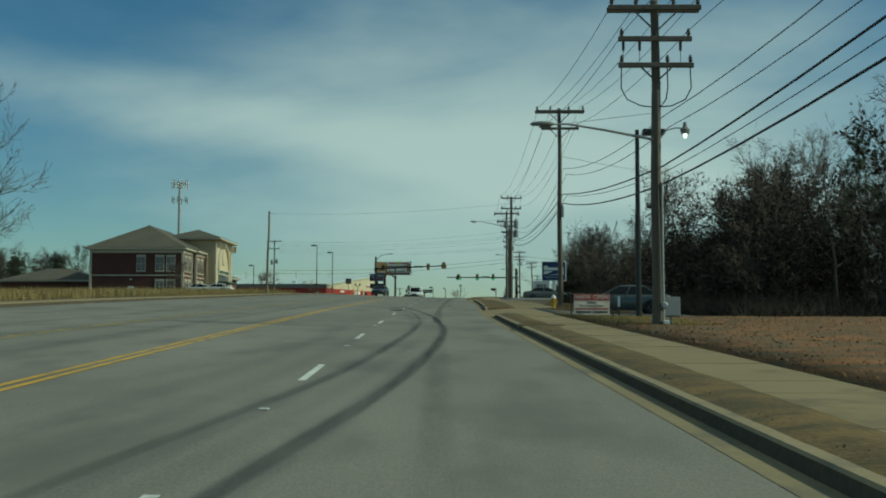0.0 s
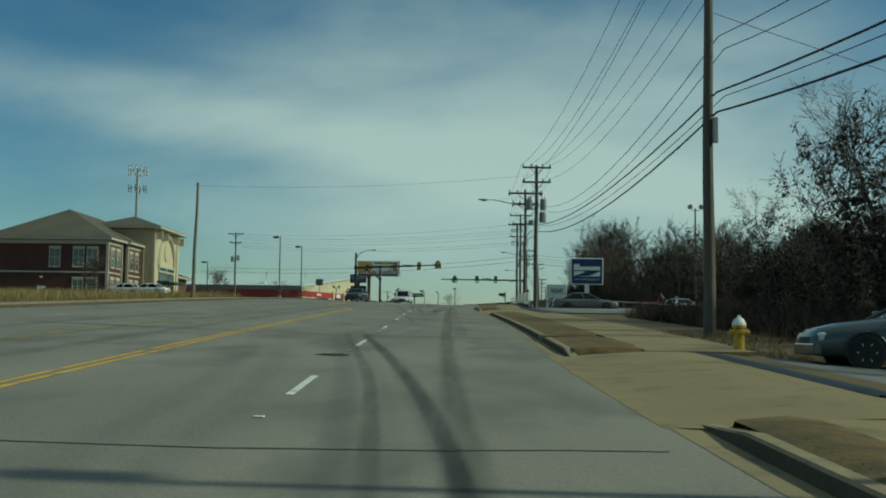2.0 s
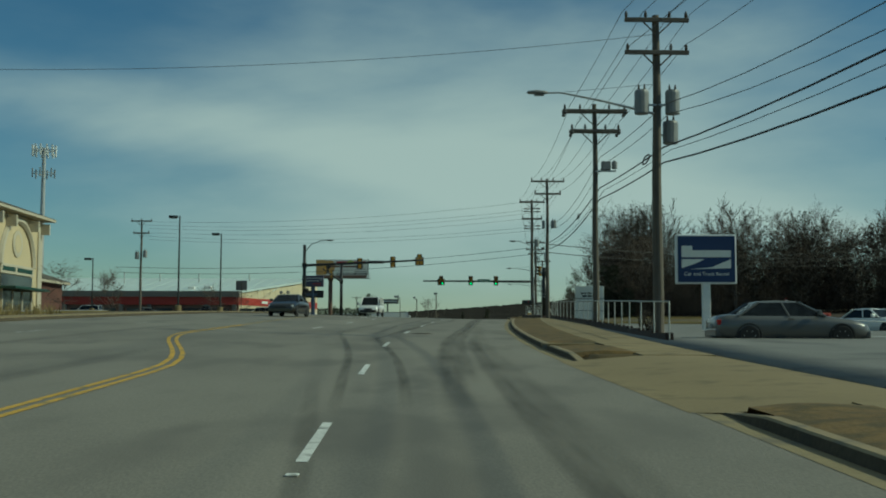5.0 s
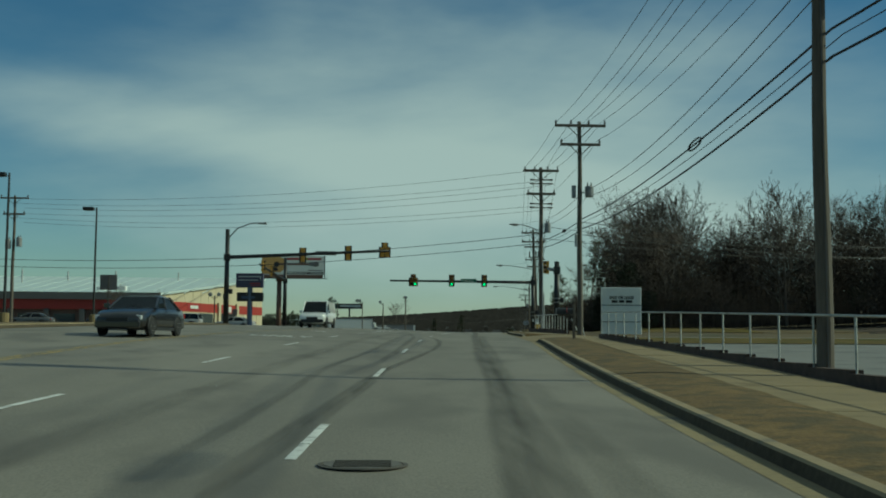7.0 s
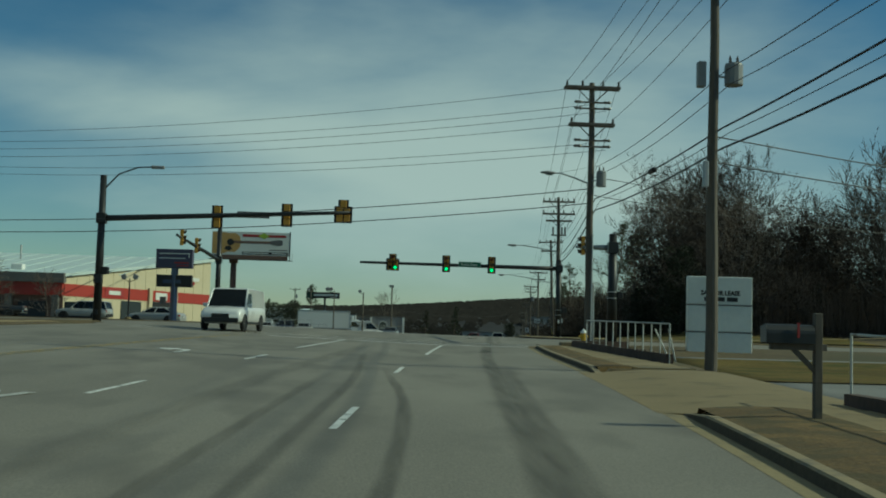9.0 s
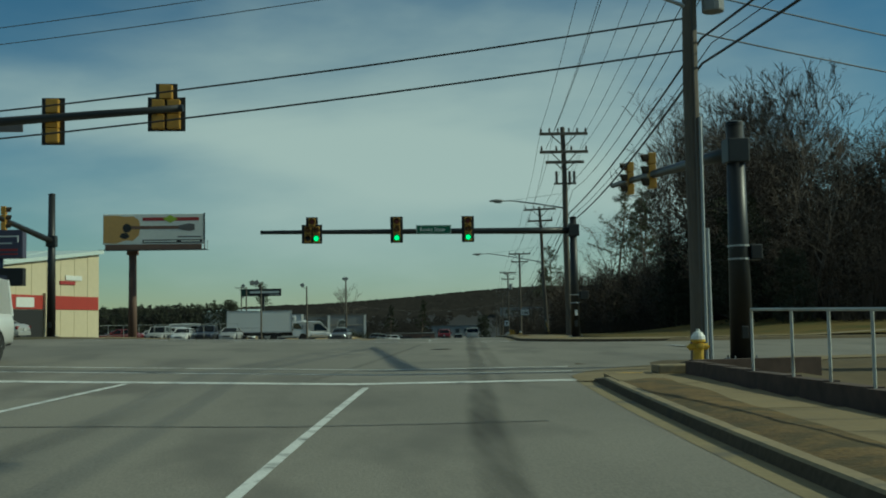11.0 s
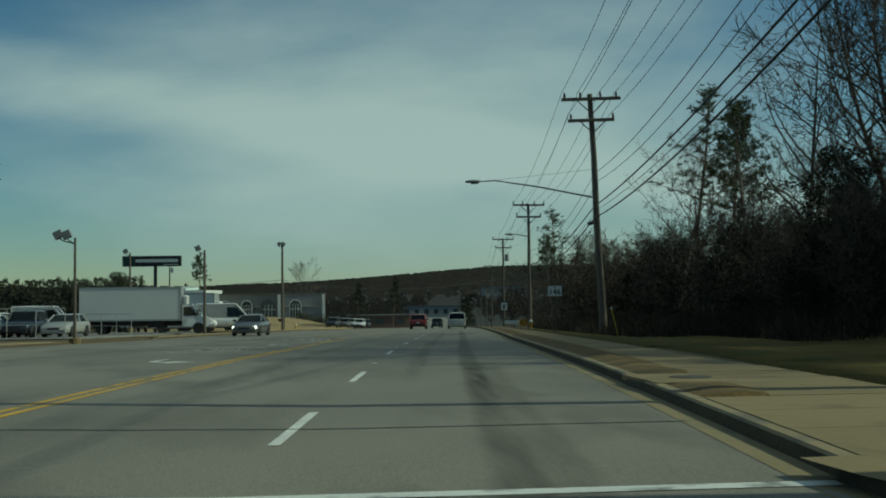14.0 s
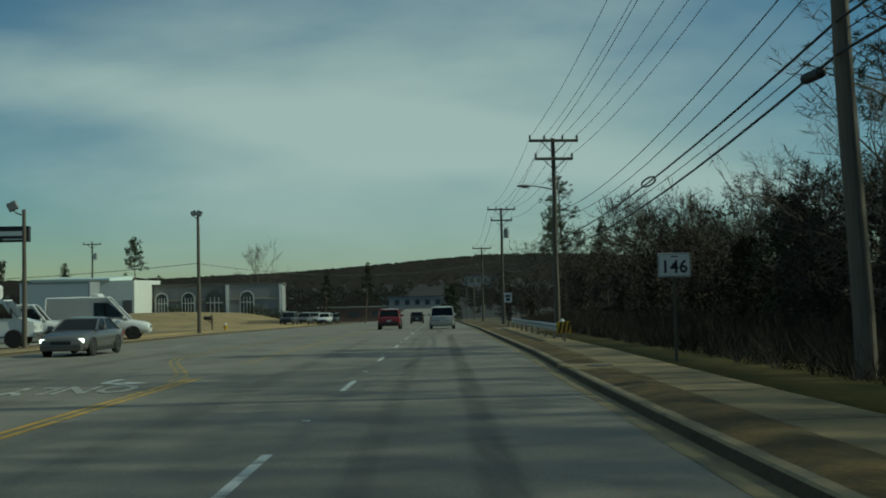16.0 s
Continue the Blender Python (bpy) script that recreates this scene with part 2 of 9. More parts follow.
M["pole"] = mat("weathered_pole_wood", (0.115, 0.098, 0.078), 0.9, vary=0.3, fine=14, coarse=1.0, bump=0.4, stretch=(1, 1, 0.12))
M["pole_light"] = mat("newer_pole_wood", (0.20, 0.165, 0.12), 0.9, vary=0.3, fine=14, coarse=1.0, bump=0.4, stretch=(1, 1, 0.12))
M["arm_wood"] = mat("crossarm_wood", (0.12, 0.105, 0.088), 0.9, vary=0.3, fine=12, coarse=1.5, bump=0.3)
M["insulator"] = mat("brown_porcelain", (0.075, 0.066, 0.06), 0.35, vary=0.1, bump=0.0)
M["wire"] = mat("aluminium_wire", (0.10, 0.10, 0.10), 0.6, metal=0.4, vary=0.05, bump=0.0)
M["cable"] = mat("black_cable", (0.018, 0.018, 0.02), 0.6, vary=0.1, bump=0.0)
M["galv"] = mat("galvanised_steel", (0.38, 0.39, 0.39), 0.5, metal=0.55, vary=0.15, fine=20, coarse=2, bump=0.05)
M["transformer"] = mat("grey_enamel", (0.21, 0.215, 0.215), 0.5, vary=0.12, bump=0.03)
M["black_steel"] = mat("black_painted_steel", (0.014, 0.015, 0.015), 0.45, vary=0.2, fine=10, coarse=1, bump=0.05)
M["cover_iron"] = mat("worn_cast_iron", (0.13, 0.12, 0.10), 0.7, metal=0.2, vary=0.3, fine=14, coarse=2, bump=0.2)
M["rusted_iron"] = mat("rusted_iron_rim", (0.085, 0.075, 0.06), 0.8, vary=0.3, fine=20, coarse=3, bump=0.2)
M["sig_yellow"] = mat("signal_yellow_enamel", (0.40, 0.22, 0.03), 0.5, vary=0.15, bump=0.03)
M["sig_black"] = mat("signal_black", (0.012, 0.012, 0.012), 0.55, vary=0.1, bump=0.0)
M["sig_visor"] = mat("dark_weathered_visor", (0.05, 0.034, 0.016), 0.6, vary=0.2, bump=0.0)
M["lens_green"] = mat("lit_green_lens", (0.02, 0.5, 0.2), 0.3, vary=0.0, bump=0.0, emit=((0.02, 0.95, 0.27), 1.25))
M["lens_red"] = mat("unlit_red_lens", (0.17, 0.035, 0.022), 0.3, vary=0.1, bump=0.0)
M["lens_amber"] = mat("unlit_amber_lens", (0.16, 0.075, 0.018), 0.3, vary=0.1, bump=0.0)
M["sign_green"] = mat("green_sign_sheeting", (0.01, 0.115, 0.06), 0.5, vary=0.08, bump=0.0)
M["sign_white"] = mat("white_sign_sheeting", (0.72, 0.72, 0.70), 0.5, vary=0.06, bump=0.0)
M["plastic_white"] = mat("white_sign_face", (0.66, 0.67, 0.62), 0.45, vary=0.08, fine=4, coarse=0.7, bump=0.0)
M["sign_navy"] = mat("navy_sign_face", (0.012, 0.03, 0.10), 0.45, vary=0.08, bump=0.0)
M["sign_purple"] = mat("faded_purple_sign_face", (0.062, 0.058, 0.095), 0.5, vary=0.1, bump=0.0)
M["sign_black"] = mat("black_letters", (0.015, 0.015, 0.015), 0.6, vary=0.05, bump=0.0)
M["sign_red"] = mat("red_banner_print", (0.30, 0.03, 0.03), 0.6, vary=0.12, bump=0.0)
M["banner"] = mat("banner_vinyl", (0.62, 0.55, 0.47), 0.6, vary=0.1, fine=4, coarse=1.2, bump=0.1)
M["sign_dkgreen"] = mat("dark_green_sign_face", (0.012, 0.05, 0.035), 0.45, vary=0.08, bump=0.0)
M["sign_grey"] = mat("sign_back_aluminium", (0.14, 0.13, 0.125), 0.5, metal=0.3, vary=0.1, bump=0.0)
M["yellow_paint"] = mat("yellow_hydrant_paint", (0.52, 0.33, 0.03), 0.5, vary=0.2, fine=12, coarse=3, bump=0.05, dirt=(0.3, 0.2, 0.05), dirt_amount=0.2)
M["white_paint"] = mat("white_paint", (0.70, 0.70, 0.66), 0.5, vary=0.1, bump=0.02)
M["rail"] = mat("pale_painted_rail", (0.46, 0.46, 0.42), 0.55, vary=0.2, fine=10, coarse=1.0, bump=0.05, dirt=(0.2, 0.17, 0.13), dirt_amount=0.15)
M["brick_wall"] = mat("low_brick_edge", (0.075, 0.05, 0.038), 0.95, vary=0.4, fine=5, coarse=0.8, bump=0.4)
M["brick"] = mat("dark_red_brick", (0.092, 0.04, 0.03), 0.92, vary=0.25, fine=6, coarse=0.4, bump=0.15, per_object=0.2)
M["stucco"] = mat("cream_stucco", (0.52, 0.43, 0.27), 0.9, vary=0.08, fine=5, coarse=0.3, bump=0.1)
M["trim_white"] = mat("cream_white_trim", (0.47, 0.42, 0.32), 0.6, vary=0.08, bump=0.03)
M["shingle"] = mat("brown_roof_shingles", (0.085, 0.075, 0.055), 0.95, vary=0.3, fine=5, coarse=0.3, bump=0.4)
M["glass"] = mat("window_glass", (0.05, 0.06, 0.065), 0.08, vary=0.05, bump=0.0, spec=0.8)
M["blind"] = mat("window_blind", (0.17, 0.175, 0.17), 0.7, vary=0.12, fine=3, bump=0.0)
M["store_roof"] = mat("pale_metal_roof", (0.52, 0.60, 0.57), 0.5, vary=0.08, fine=2, coarse=0.1, bump=0.03)
M["store_cream"] = mat("cream_metal_siding", (0.55, 0.48, 0.32), 0.6, vary=0.06, fine=2, coarse=0.2, bump=0.03)
M["store_grey"] = mat("grey_canopy_siding", (0.12, 0.115, 0.105), 0.75, vary=0.1, bump=0.05)
M["store_red"] = mat("red_siding_band", (0.33, 0.034, 0.022), 0.6, vary=0.1, bump=0.03)
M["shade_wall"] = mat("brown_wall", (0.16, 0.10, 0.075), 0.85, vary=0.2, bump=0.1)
M["grey_brick"] = mat("grey_painted_block", (0.25, 0.25, 0.245), 0.9, vary=0.12, fine=3, coarse=0.3, bump=0.1)
M["tyre"] = mat("tyre_rubber", (0.018, 0.018, 0.018), 0.85, vary=0.1, bump=0.05)
M["rim"] = mat("alloy_rim", (0.42, 0.42, 0.42), 0.35, metal=0.8, vary=0.1, bump=0.0)
M["car_glass"] = mat("car_window_glass", (0.012, 0.015, 0.017), 0.05, vary=0.0, bump=0.0, spec=0.7)
M["car_black"] = mat("black_trim", (0.02, 0.02, 0.02), 0.6, vary=0.1, bump=0.0)
M["chrome"] = mat("chrome", (0.6, 0.6, 0.6), 0.2, metal=1.0, vary=0.0, bump=0.0)
M["lamp_clear"] = mat("headlamp_lens", (0.55, 0.56, 0.56), 0.12, vary=0.0, bump=0.0)
M["lamp_red"] = mat("tail_lamp_lens", (0.28, 0.015, 0.012), 0.2, vary=0.0, bump=0.0)
M["lamp_lit"] = mat("lit_headlamp", (0.9, 0.9, 0.85), 0.2, vary=0.0, bump=0.0, emit=((1, 0.97, 0.88), 3.0))
M["bulb"] = mat("lit_lamp_globe", (0.9, 0.9, 0.85), 0.2, vary=0.0, bump=0.0, emit=((1, 0.97, 0.88), 1.6))
M["plate"] = mat("number_plate", (0.5, 0.5, 0.48), 0.5, vary=0.05, bump=0.0)
M["hydraulic_red"] = mat("faded_red_machine_paint", (0.36, 0.055, 0.03), 0.55, vary=0.2, fine=6, coarse=1, bump=0.05)
for nm, c, co in (("red", (0.20, 0.010, 0.014), 0.8), ("silver", (0.36, 0.36, 0.34), 0.6), ("grey_green", (0.055, 0.072, 0.070), 0.7),
                  ("gold", (0.22, 0.20, 0.14), 0.6), ("white", (0.70, 0.70, 0.67), 0.4), ("navy", (0.012, 0.018, 0.035), 0.8),
                  ("grey", (0.10, 0.10, 0.095), 0.7), ("black", (0.012, 0.012, 0.013), 0.8), ("blue", (0.02, 0.04, 0.10), 0.7)):
    M["paint_" + nm] = mat("car_paint_" + nm, c, 0.35, metal=0.15, vary=0.04, bump=0.0, coat=co)


# ---------------------------------------------------------------- mesh helpers
def obj(name, bm, material, parent=None, label="", smooth=False):
    me = bpy.data.meshes.new(name)
    bm.normal_update()
    bm.to_mesh(me)
    bm.free()
    for m in (material if isinstance(material, (list, tuple)) else [material]):
        me.materials.append(m)
    if smooth:
        me.polygons.foreach_set("use_smooth", [True] * len(me.polygons))
    o = new(name, me)
    if parent is not None:
        o.parent = parent
    if label:
        o["label"] = label
    return o


def part(name, bm, material, parent, label="", smooth=False):
    return obj(name, bm, material, parent, label, smooth)


def thing(name, m, label, category, group="", kind=""):
    e = new(name)
    e.empty_display_size = 0.2
    e.matrix_world = m
    return tagged(e, label, category, group, kind)


def from_faces(name, verts, faces, material, parent=None, label="", smooth=False):
    me = bpy.data.meshes.new(name)
    me.from_pydata([tuple(v) for v in verts], [], [tuple(f) for f in faces])
    for m in (material if isinstance(material, (list, tuple)) else [material]):
        me.materials.append(m)
    if smooth:
        me.polygons.foreach_set("use_smooth", [True] * len(me.polygons))
    o = new(name, me)
    if parent is not None:
        o.parent = parent
    if label:
        o["label"] = label
    return o


def box(bm, x0, x1, y0, y1, z0, z1, bevel=0.0):
    r = bmesh.ops.create_cube(bm, size=1.0, matrix=Matrix.Translation(((x0 + x1) / 2, (y0 + y1) / 2, (z0 + z1) / 2))
                              @ Matrix.Diagonal((abs(x1 - x0), abs(y1 - y0), abs(z1 - z0), 1)))
    if bevel:
        es = list({e for v in r["verts"] for e in v.link_edges})
        bmesh.ops.bevel(bm, geom=es, offset=bevel, segments=2, profile=0.5, affect="EDGES")
    return bm


def bx(*a, bevel=0.0):
    return box(bmesh.new(), *a, bevel=bevel)


def tube(bm, pts, radii, sides=8, cap=True):
    """A tube along the points."""
    pts = [Vector(p) for p in pts]
    if not isinstance(radii, (list, tuple)):
        radii = [radii] * len(pts)
    rings = []
    ref = None
    for i, p in enumerate(pts):
        d = (pts[min(i + 1, len(pts) - 1)] - pts[max(i - 1, 0)]).normalized()
        if ref is None:
            ref = d.orthogonal().normalized()
        ref = (ref - d * ref.dot(d))
        ref = ref.normalized() if ref.length > 1e-6 else d.orthogonal().normalized()
        bi = d.cross(ref)
        rings.append([bm.verts.new(p + radii[i] * (math.cos(6.28319 * k / sides) * ref + math.sin(6.28319 * k / sides) * bi)) for k in range(sides)])
    for a, b in zip(rings, rings[1:]):
        for k in range(sides):
            bm.faces.new((a[k], a[(k + 1) % sides], b[(k + 1) % sides], b[k]))
    if cap and sides > 2:
        bm.faces.new(rings[0][::-1])
        bm.faces.new(rings[-1])
    return bm


def tb(pts, radii, sides=8):
    return tube(bmesh.new(), pts, radii, sides)


def lathe(profile, sides=16, axis="z"):
    """A turned shape from (radius, height) pairs."""
    bm = bmesh.new()
    rings = []
    for r, h in profile:
        rings.append([bm.verts.new((r * math.cos(6.28319 * k / sides), r * math.sin(6.28319 * k / sides), h)) for k in range(sides)])
    for a, b in zip(rings, rings[1:]):
        for k in range(sides):
            bm.faces.new((a[k], a[(k + 1) % sides], b[(k + 1) % sides], b[k]))
    bm.faces.new(rings[0][::-1])
    bm.faces.new(rings[-1])
    if axis == "y":
        bmesh.ops.rotate(bm, verts=bm.verts, cent=(0, 0, 0), matrix=Matrix.Rotation(radians(90), 3, "X"))
    if axis == "x":
        bmesh.ops.rotate(bm, verts=bm.verts, cent=(0, 0, 0), matrix=Matrix.Rotation(radians(90), 3, "Y"))
    return bm


def move(bm, x=0, y=0, z=0):
    bmesh.ops.translate(bm, verts=bm.verts, vec=(x, y, z))
    return bm


def poly(points, depth=0.004):
    """A flat shape in the xz plane that faces -y, with a small thickness."""
    bm = bmesh.new()
    f = bm.faces.new([bm.verts.new((x, 0, z)) for x, z in points])
    r = bmesh.ops.extrude_face_region(bm, geom=[f])
    bmesh.ops.translate(bm, verts=[v for v in r["geom"] if isinstance(v, bmesh.types.BMVert)], vec=(0, depth, 0))
    bmesh.ops.recalc_face_normals(bm, faces=bm.faces)
    return bm


def lettering(name, text, size, m, material, parent, label="", spacing=1.0, align="CENTER", squeeze=1.0, bold=0.0):
    """Letters as a mesh, in the xz plane facing -y, or wherever m turns them."""
    cu = bpy.data.curves.new(name, "FONT")
    cu.body, cu.size, cu.align_x, cu.align_y, cu.space_character = text, size, align, "CENTER", spacing
    cu.extrude, cu.offset = 0.003, bold
    cu.resolution_u = 2
    o = bpy.data.objects.new(name, cu)
    scene.collection.objects.link(o)
    dg = bpy.context.evaluated_depsgraph_get()
    me = bpy.data.meshes.new_from_object(o.evaluated_get(dg))
    bpy.data.objects.remove(o)
    bpy.data.curves.remove(cu)
    me.transform(m @ Matrix.Diagonal((squeeze, 1, 1, 1)))
    me.materials.clear()
    me.materials.append(material)
    t = new(name, me)
    t.parent = parent
    if label:
        t["label"] = label
    return t


UPRIGHT = pose(0, 0, 0, 90, 0, 0)

# ---------------------------------------------------------------- plan of the road
GRID = np.arange(-220.0, 3400.0, 2.0)


def smooth_table(ys, vs, width):
    v = np.interp(GRID, ys, vs)
    k = np.exp(-0.5 * (np.arange(-30, 31) * 2.0 / width) ** 2)
    k /= k.sum()
    return np.convolve(np.pad(v, 30, mode="edge"), k, mode="valid")


ROAD_Z = smooth_table([-220, -40, 2, 20, 31, 44, 56, 68, 80, 125, 137, 150, 162, 174, 195, 210, 225, 242, 254, 266, 290, 350, 446, 560, 700, 1000, 1500],
                      [-9.5, -2.0, -.1, .62, 1.06, 1.52, 1.99, 2.44, 2.86, 4.48, 4.9, 5.28, 5.64, 5.97, 6.35, 6.58, 6.76, 6.9, 6.88, 6.8, 6.45, 5.65, 3.9, 1.8, 1.6, 6.0, 12.0], 6.0)
LINE_X = smooth_table([-220, -40, 2, 31, 44, 56, 68, 80, 100, 112, 125, 137, 150, 162, 174, 195, 218, 242, 254, 266, 278, 290, 560, 1000, 3000],
                      [5.2, .7, -.35, -1.06, -1.33, -1.49, -1.58, -1.66, -1.8, -1.88, -1.84, -1.26, -.57, .12, .96, 2.6, 4.9, 7.5, 8.7, 9.85, 11.1, 12.4, 43, 95, 335], 5.0)
KERB_R = smooth_table([-220, 60, 75, 88, 104, 116, 140, 152, 172, 188, 200, 210, 245, 266, 290, 300, 340], [4.3, 4.4, 4.72, 4.85, 4.85, 4.55, 4.42, 4.65, 5.15, 4.96, 4.5, 4.4, 4.3, 4.32, 4.55, 4.75, 4.6], 4.0)
VERGE_W = smooth_table([-220, 52, 63, 100, 114, 135, 150, 172, 180, 188, 400], [0.9, 0.9, 1.62, 1.62, 1.5, 1.6, 1.75, 1.85, 1.8, 0.95, 0.95], 2.0)
WALK_W = smooth_table([-220, 52, 63, 100, 114, 140, 150, 162, 174, 188, 196, 206, 250, 400], [1.45, 1.45, 2.3, 2.3, 1.6, 2.0, 1.95, 1.5, 1.1, 1.75, 1.2, 0.62, 1.4, 1.4], 2.0)
KERB_L = smooth_table([-220, 120, 190, 215, 245, 300, 400], [-15.4, -15.6, -17.0, -17.4, -17.4, -16.0, -15.4], 6.0)


def road_z(y):
    return float(np.interp(y, GRID, ROAD_Z))


def line_x(y):
    return float(np.interp(y, GRID, LINE_X))


def kerb_r(y):
    return float(np.interp(y, GRID, KERB_R))


def kerb_l(y):
    return float(np.interp(y, GRID, KERB_L))


def verge_w(y):
    return float(np.interp(y, GRID, VERGE_W))


def walk_w(y):
    return float(np.interp(y, GRID, WALK_W))


def surf(off, y):
    """Height of the carriageway at an offset from the lane line; it rises a little to the far side."""
    return road_z(y) + 0.028 * max(0.0, -off) * (1 - ease(232, 275, y))


def ease(a, b, v):
    v = min(1.0, max(0.0, (v - a) / (b - a)))
    return v * v * (3 - 2 * v)


DRIVEWAYS = ((50.0, 61.4), (104.0, 115.2), (174.2, 185.6), (207.0, 214.0))


def ground_z(x, y):
    """Height of the ground beside the road."""
    off = x - line_x(y)
    kr, kl = kerb_r(y), kerb_l(y)
    base = surf(max(off, kl), y)
    if kl - 0.3 < off < kr + 0.3 and y < 765:
        return base - 0.25
    z = base + 0.105
    # rounded corner of the side street
    if 232.9 < y < 240.1 and kr - 0.4 < off < kr + 6.2 and math.hypot(off - (kr + 6.13), y - 240.1) > 5.0:
        return road_z(y) - 0.12
    if kr + 0.2 < off < kr + 2.2 and any(a <= y <= b for a, b in DRIVEWAYS):
        return base - 0.06
    if off > kr:
        # the sunken car park behind the railing
        lot = 4.75 + (y - 135) * 0.0195
        k = ease(8.2, 9.3, off) * ease(116, 132, y) * (1 - ease(200, 212, y))
        z = z * (1 - k) + min(z, lot) * k
        z -= 0.28 * ease(7.2, 10.5, off) * ease(46, 52, y) * (1 - ease(63, 68, y))
        # wooded bank after the side street, and the shallow dip before it
        z += 1.1 * ease(11, 24, off) * ease(232, 260, y) * (1 - ease(520, 600, y))
        z += 5.0 * ease(30, 120, off)
        # the side street's bed
        k = ease(213.5, 215, y) * (1 - ease(232.0, 233.6, y)) * ease(kr, kr + 0.5, off) * (1 - ease(60, 80, off))
        z = z * (1 - k) + (road_z(224) - 0.3) * k
    else:
        z -= 1.2 * ease(25, 90, -off) * ease(250, 330, y)
        z += 2.1 * ease(16.5, 30, -off) * ease(374, 408, y) * (1 - ease(456, 486, y))
        k = ease(216, 219, y) * (1 - ease(237, 241, y)) * ease(-kl, -kl + 0.5, -off) * (1 - ease(80, 110, -off))
        z = z * (1 - k) + (surf(kl, 228) - 0.3) * k
    if y > 480:
        far = ease(480, 760, y)
        z = z * (1 - far) + far * (1.5 + 9.0 * ease(700, 1300, y))
        ridge = 36 * math.exp(-((x - 360) / 330) ** 2) + 14 * math.exp(-((x + 700) / 600) ** 2) + 14
        z += ridge * ease(900, 2000, y) * (1 - 0.35 * ease(2100, 2700, y))
        z += far * noise.noise((x * 0.004, y * 0.004, 0.3)) * 6
    if abs(off) > 120:
        z += noise.noise((x * 0.01, y * 0.01, 1.7)) * 2.0 * ease(120, 300, abs(off))
    return z


def along(y0, y1, step=2.0):
    n = max(1, int(math.ceil((y1 - y0) / step)))
    return [y0 + (y1 - y0) * i / n for i in range(n + 1)]


def strip(name, o0, o1, y0, y1, material, parent=None, lift=0.006, step=2.0, height=None, label=""):
    """A sheet laid on the carriageway between two offsets (numbers or functions of y)."""
    vs, fs = [], []
    f0 = o0 if callable(o0) else (lambda y: o0)
    f1 = o1 if callable(o1) else (lambda y: o1)
    ys = along(y0, y1, step)
    for y in ys:
        for o in (f0(y), f1(y)):
            vs.append((line_x(y) + o, y, (height(o, y) if height else surf(o, y)) + lift))
    for i in range(len(ys) - 1):
        a = 2 * i
        fs.append((a, a + 1, a + 3, a + 2))
    return from_faces(name, vs, fs, material, parent, label)


def drape(name, x0, x1, y0, y1, material, lift=0.03, step=2.0, label="", parent=None):
    """A sheet laid over the ground between offsets x0 and x1 from the lane line."""
    vs, fs = [], []
    ys, xs = along(y0, y1, step), [x0 - 0.02] + along(x0, x1, step) + [x1 + 0.02]
    for y in ys:
        for o in xs:
            x = line_x(y) + o
            vs.append((x, y, ground_z(x, y) + (lift if x0 <= o <= x1 else -0.1)))
    w = len(xs)
    for i in range(len(ys) - 1):
        for j in range(w - 1):
            a = i * w + j
            fs.append((a, a + 1, a + w + 1, a + w))
    return from_faces(name, vs, fs, material, parent, label, smooth=True)


# ---------------------------------------------------------------- ground, road, kerbs
def build_ground():
    xs = sorted(set([-2600, -2000, -1500, -1100, -800, -600, -450, -350, -280, -220, -180, -150, -130] + list(range(-114, -18, 6)) + [-18.6, -18, -17.4, -16.8, -16.2, -15.9, -15.4, -14, -10, -5, 0, 3.5, 4.1, 4.7, 5.0, 5.4, 6.2, 7.5, 8.2, 8.8, 9.4, 10, 12, 14, 17] + list(range(20, 90, 5)) + [100, 120, 150, 190, 240, 300, 380, 480, 620, 800, 1100, 1500, 2000, 2600]))
    ys = [-220, -160, -120, -90, -70] + list(range(-60, 210, 3)) + [210, 211.5, 213, 214, 215, 216, 217.5, 219, 221] + list(range(224, 233, 3)) + [233, 234, 235, 236, 237, 238, 239.5, 241] + list(range(243, 420, 3)) + list(range(424, 600, 8)) + list(range(610, 1200, 25)) + list(range(1225, 3300, 60))
    xs = sorted(set(xs + [4.4, 5.8, 6.6, 7.0, 10.6, 11.3]))
    ys = sorted(set(ys + [233.4, 234.2, 234.6, 235.4, 235.8, 236.4, 237.4, 238.5, 239.2, 240.1] + [q + d for a, b in DRIVEWAYS for q, d in ((a, -0.15), (a, 0.0), (b, 0.0), (b, 0.15))]))
    vs, fs, mi = [], [], []
    for y in ys:
        for o in xs:
            x = line_x(y) + o
            vs.append((x, y, ground_z(x, y)))
    w = len(xs)
    for i in range(len(ys) - 1):
        for j in range(w - 1):
            a = i * w + j
            fs.append((a, a + 1, a + w + 1, a + w))
            o, y = xs[j], ys[i]
            k = 0
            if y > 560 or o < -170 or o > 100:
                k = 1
            if o >= 14 and y < 122:
                k = 2
            if o >= 11 and 243 <= y < 520:
                k = 2
            if o >= 38 and 122 <= y < 243:
                k = 2
            mi.append(k)
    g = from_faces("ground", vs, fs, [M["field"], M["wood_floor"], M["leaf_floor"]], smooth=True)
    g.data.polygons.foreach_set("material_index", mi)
    return tagged(g, "dormant winter grass, leaf litter and far wooded ground", "ground", kind="structure")


build_ground()

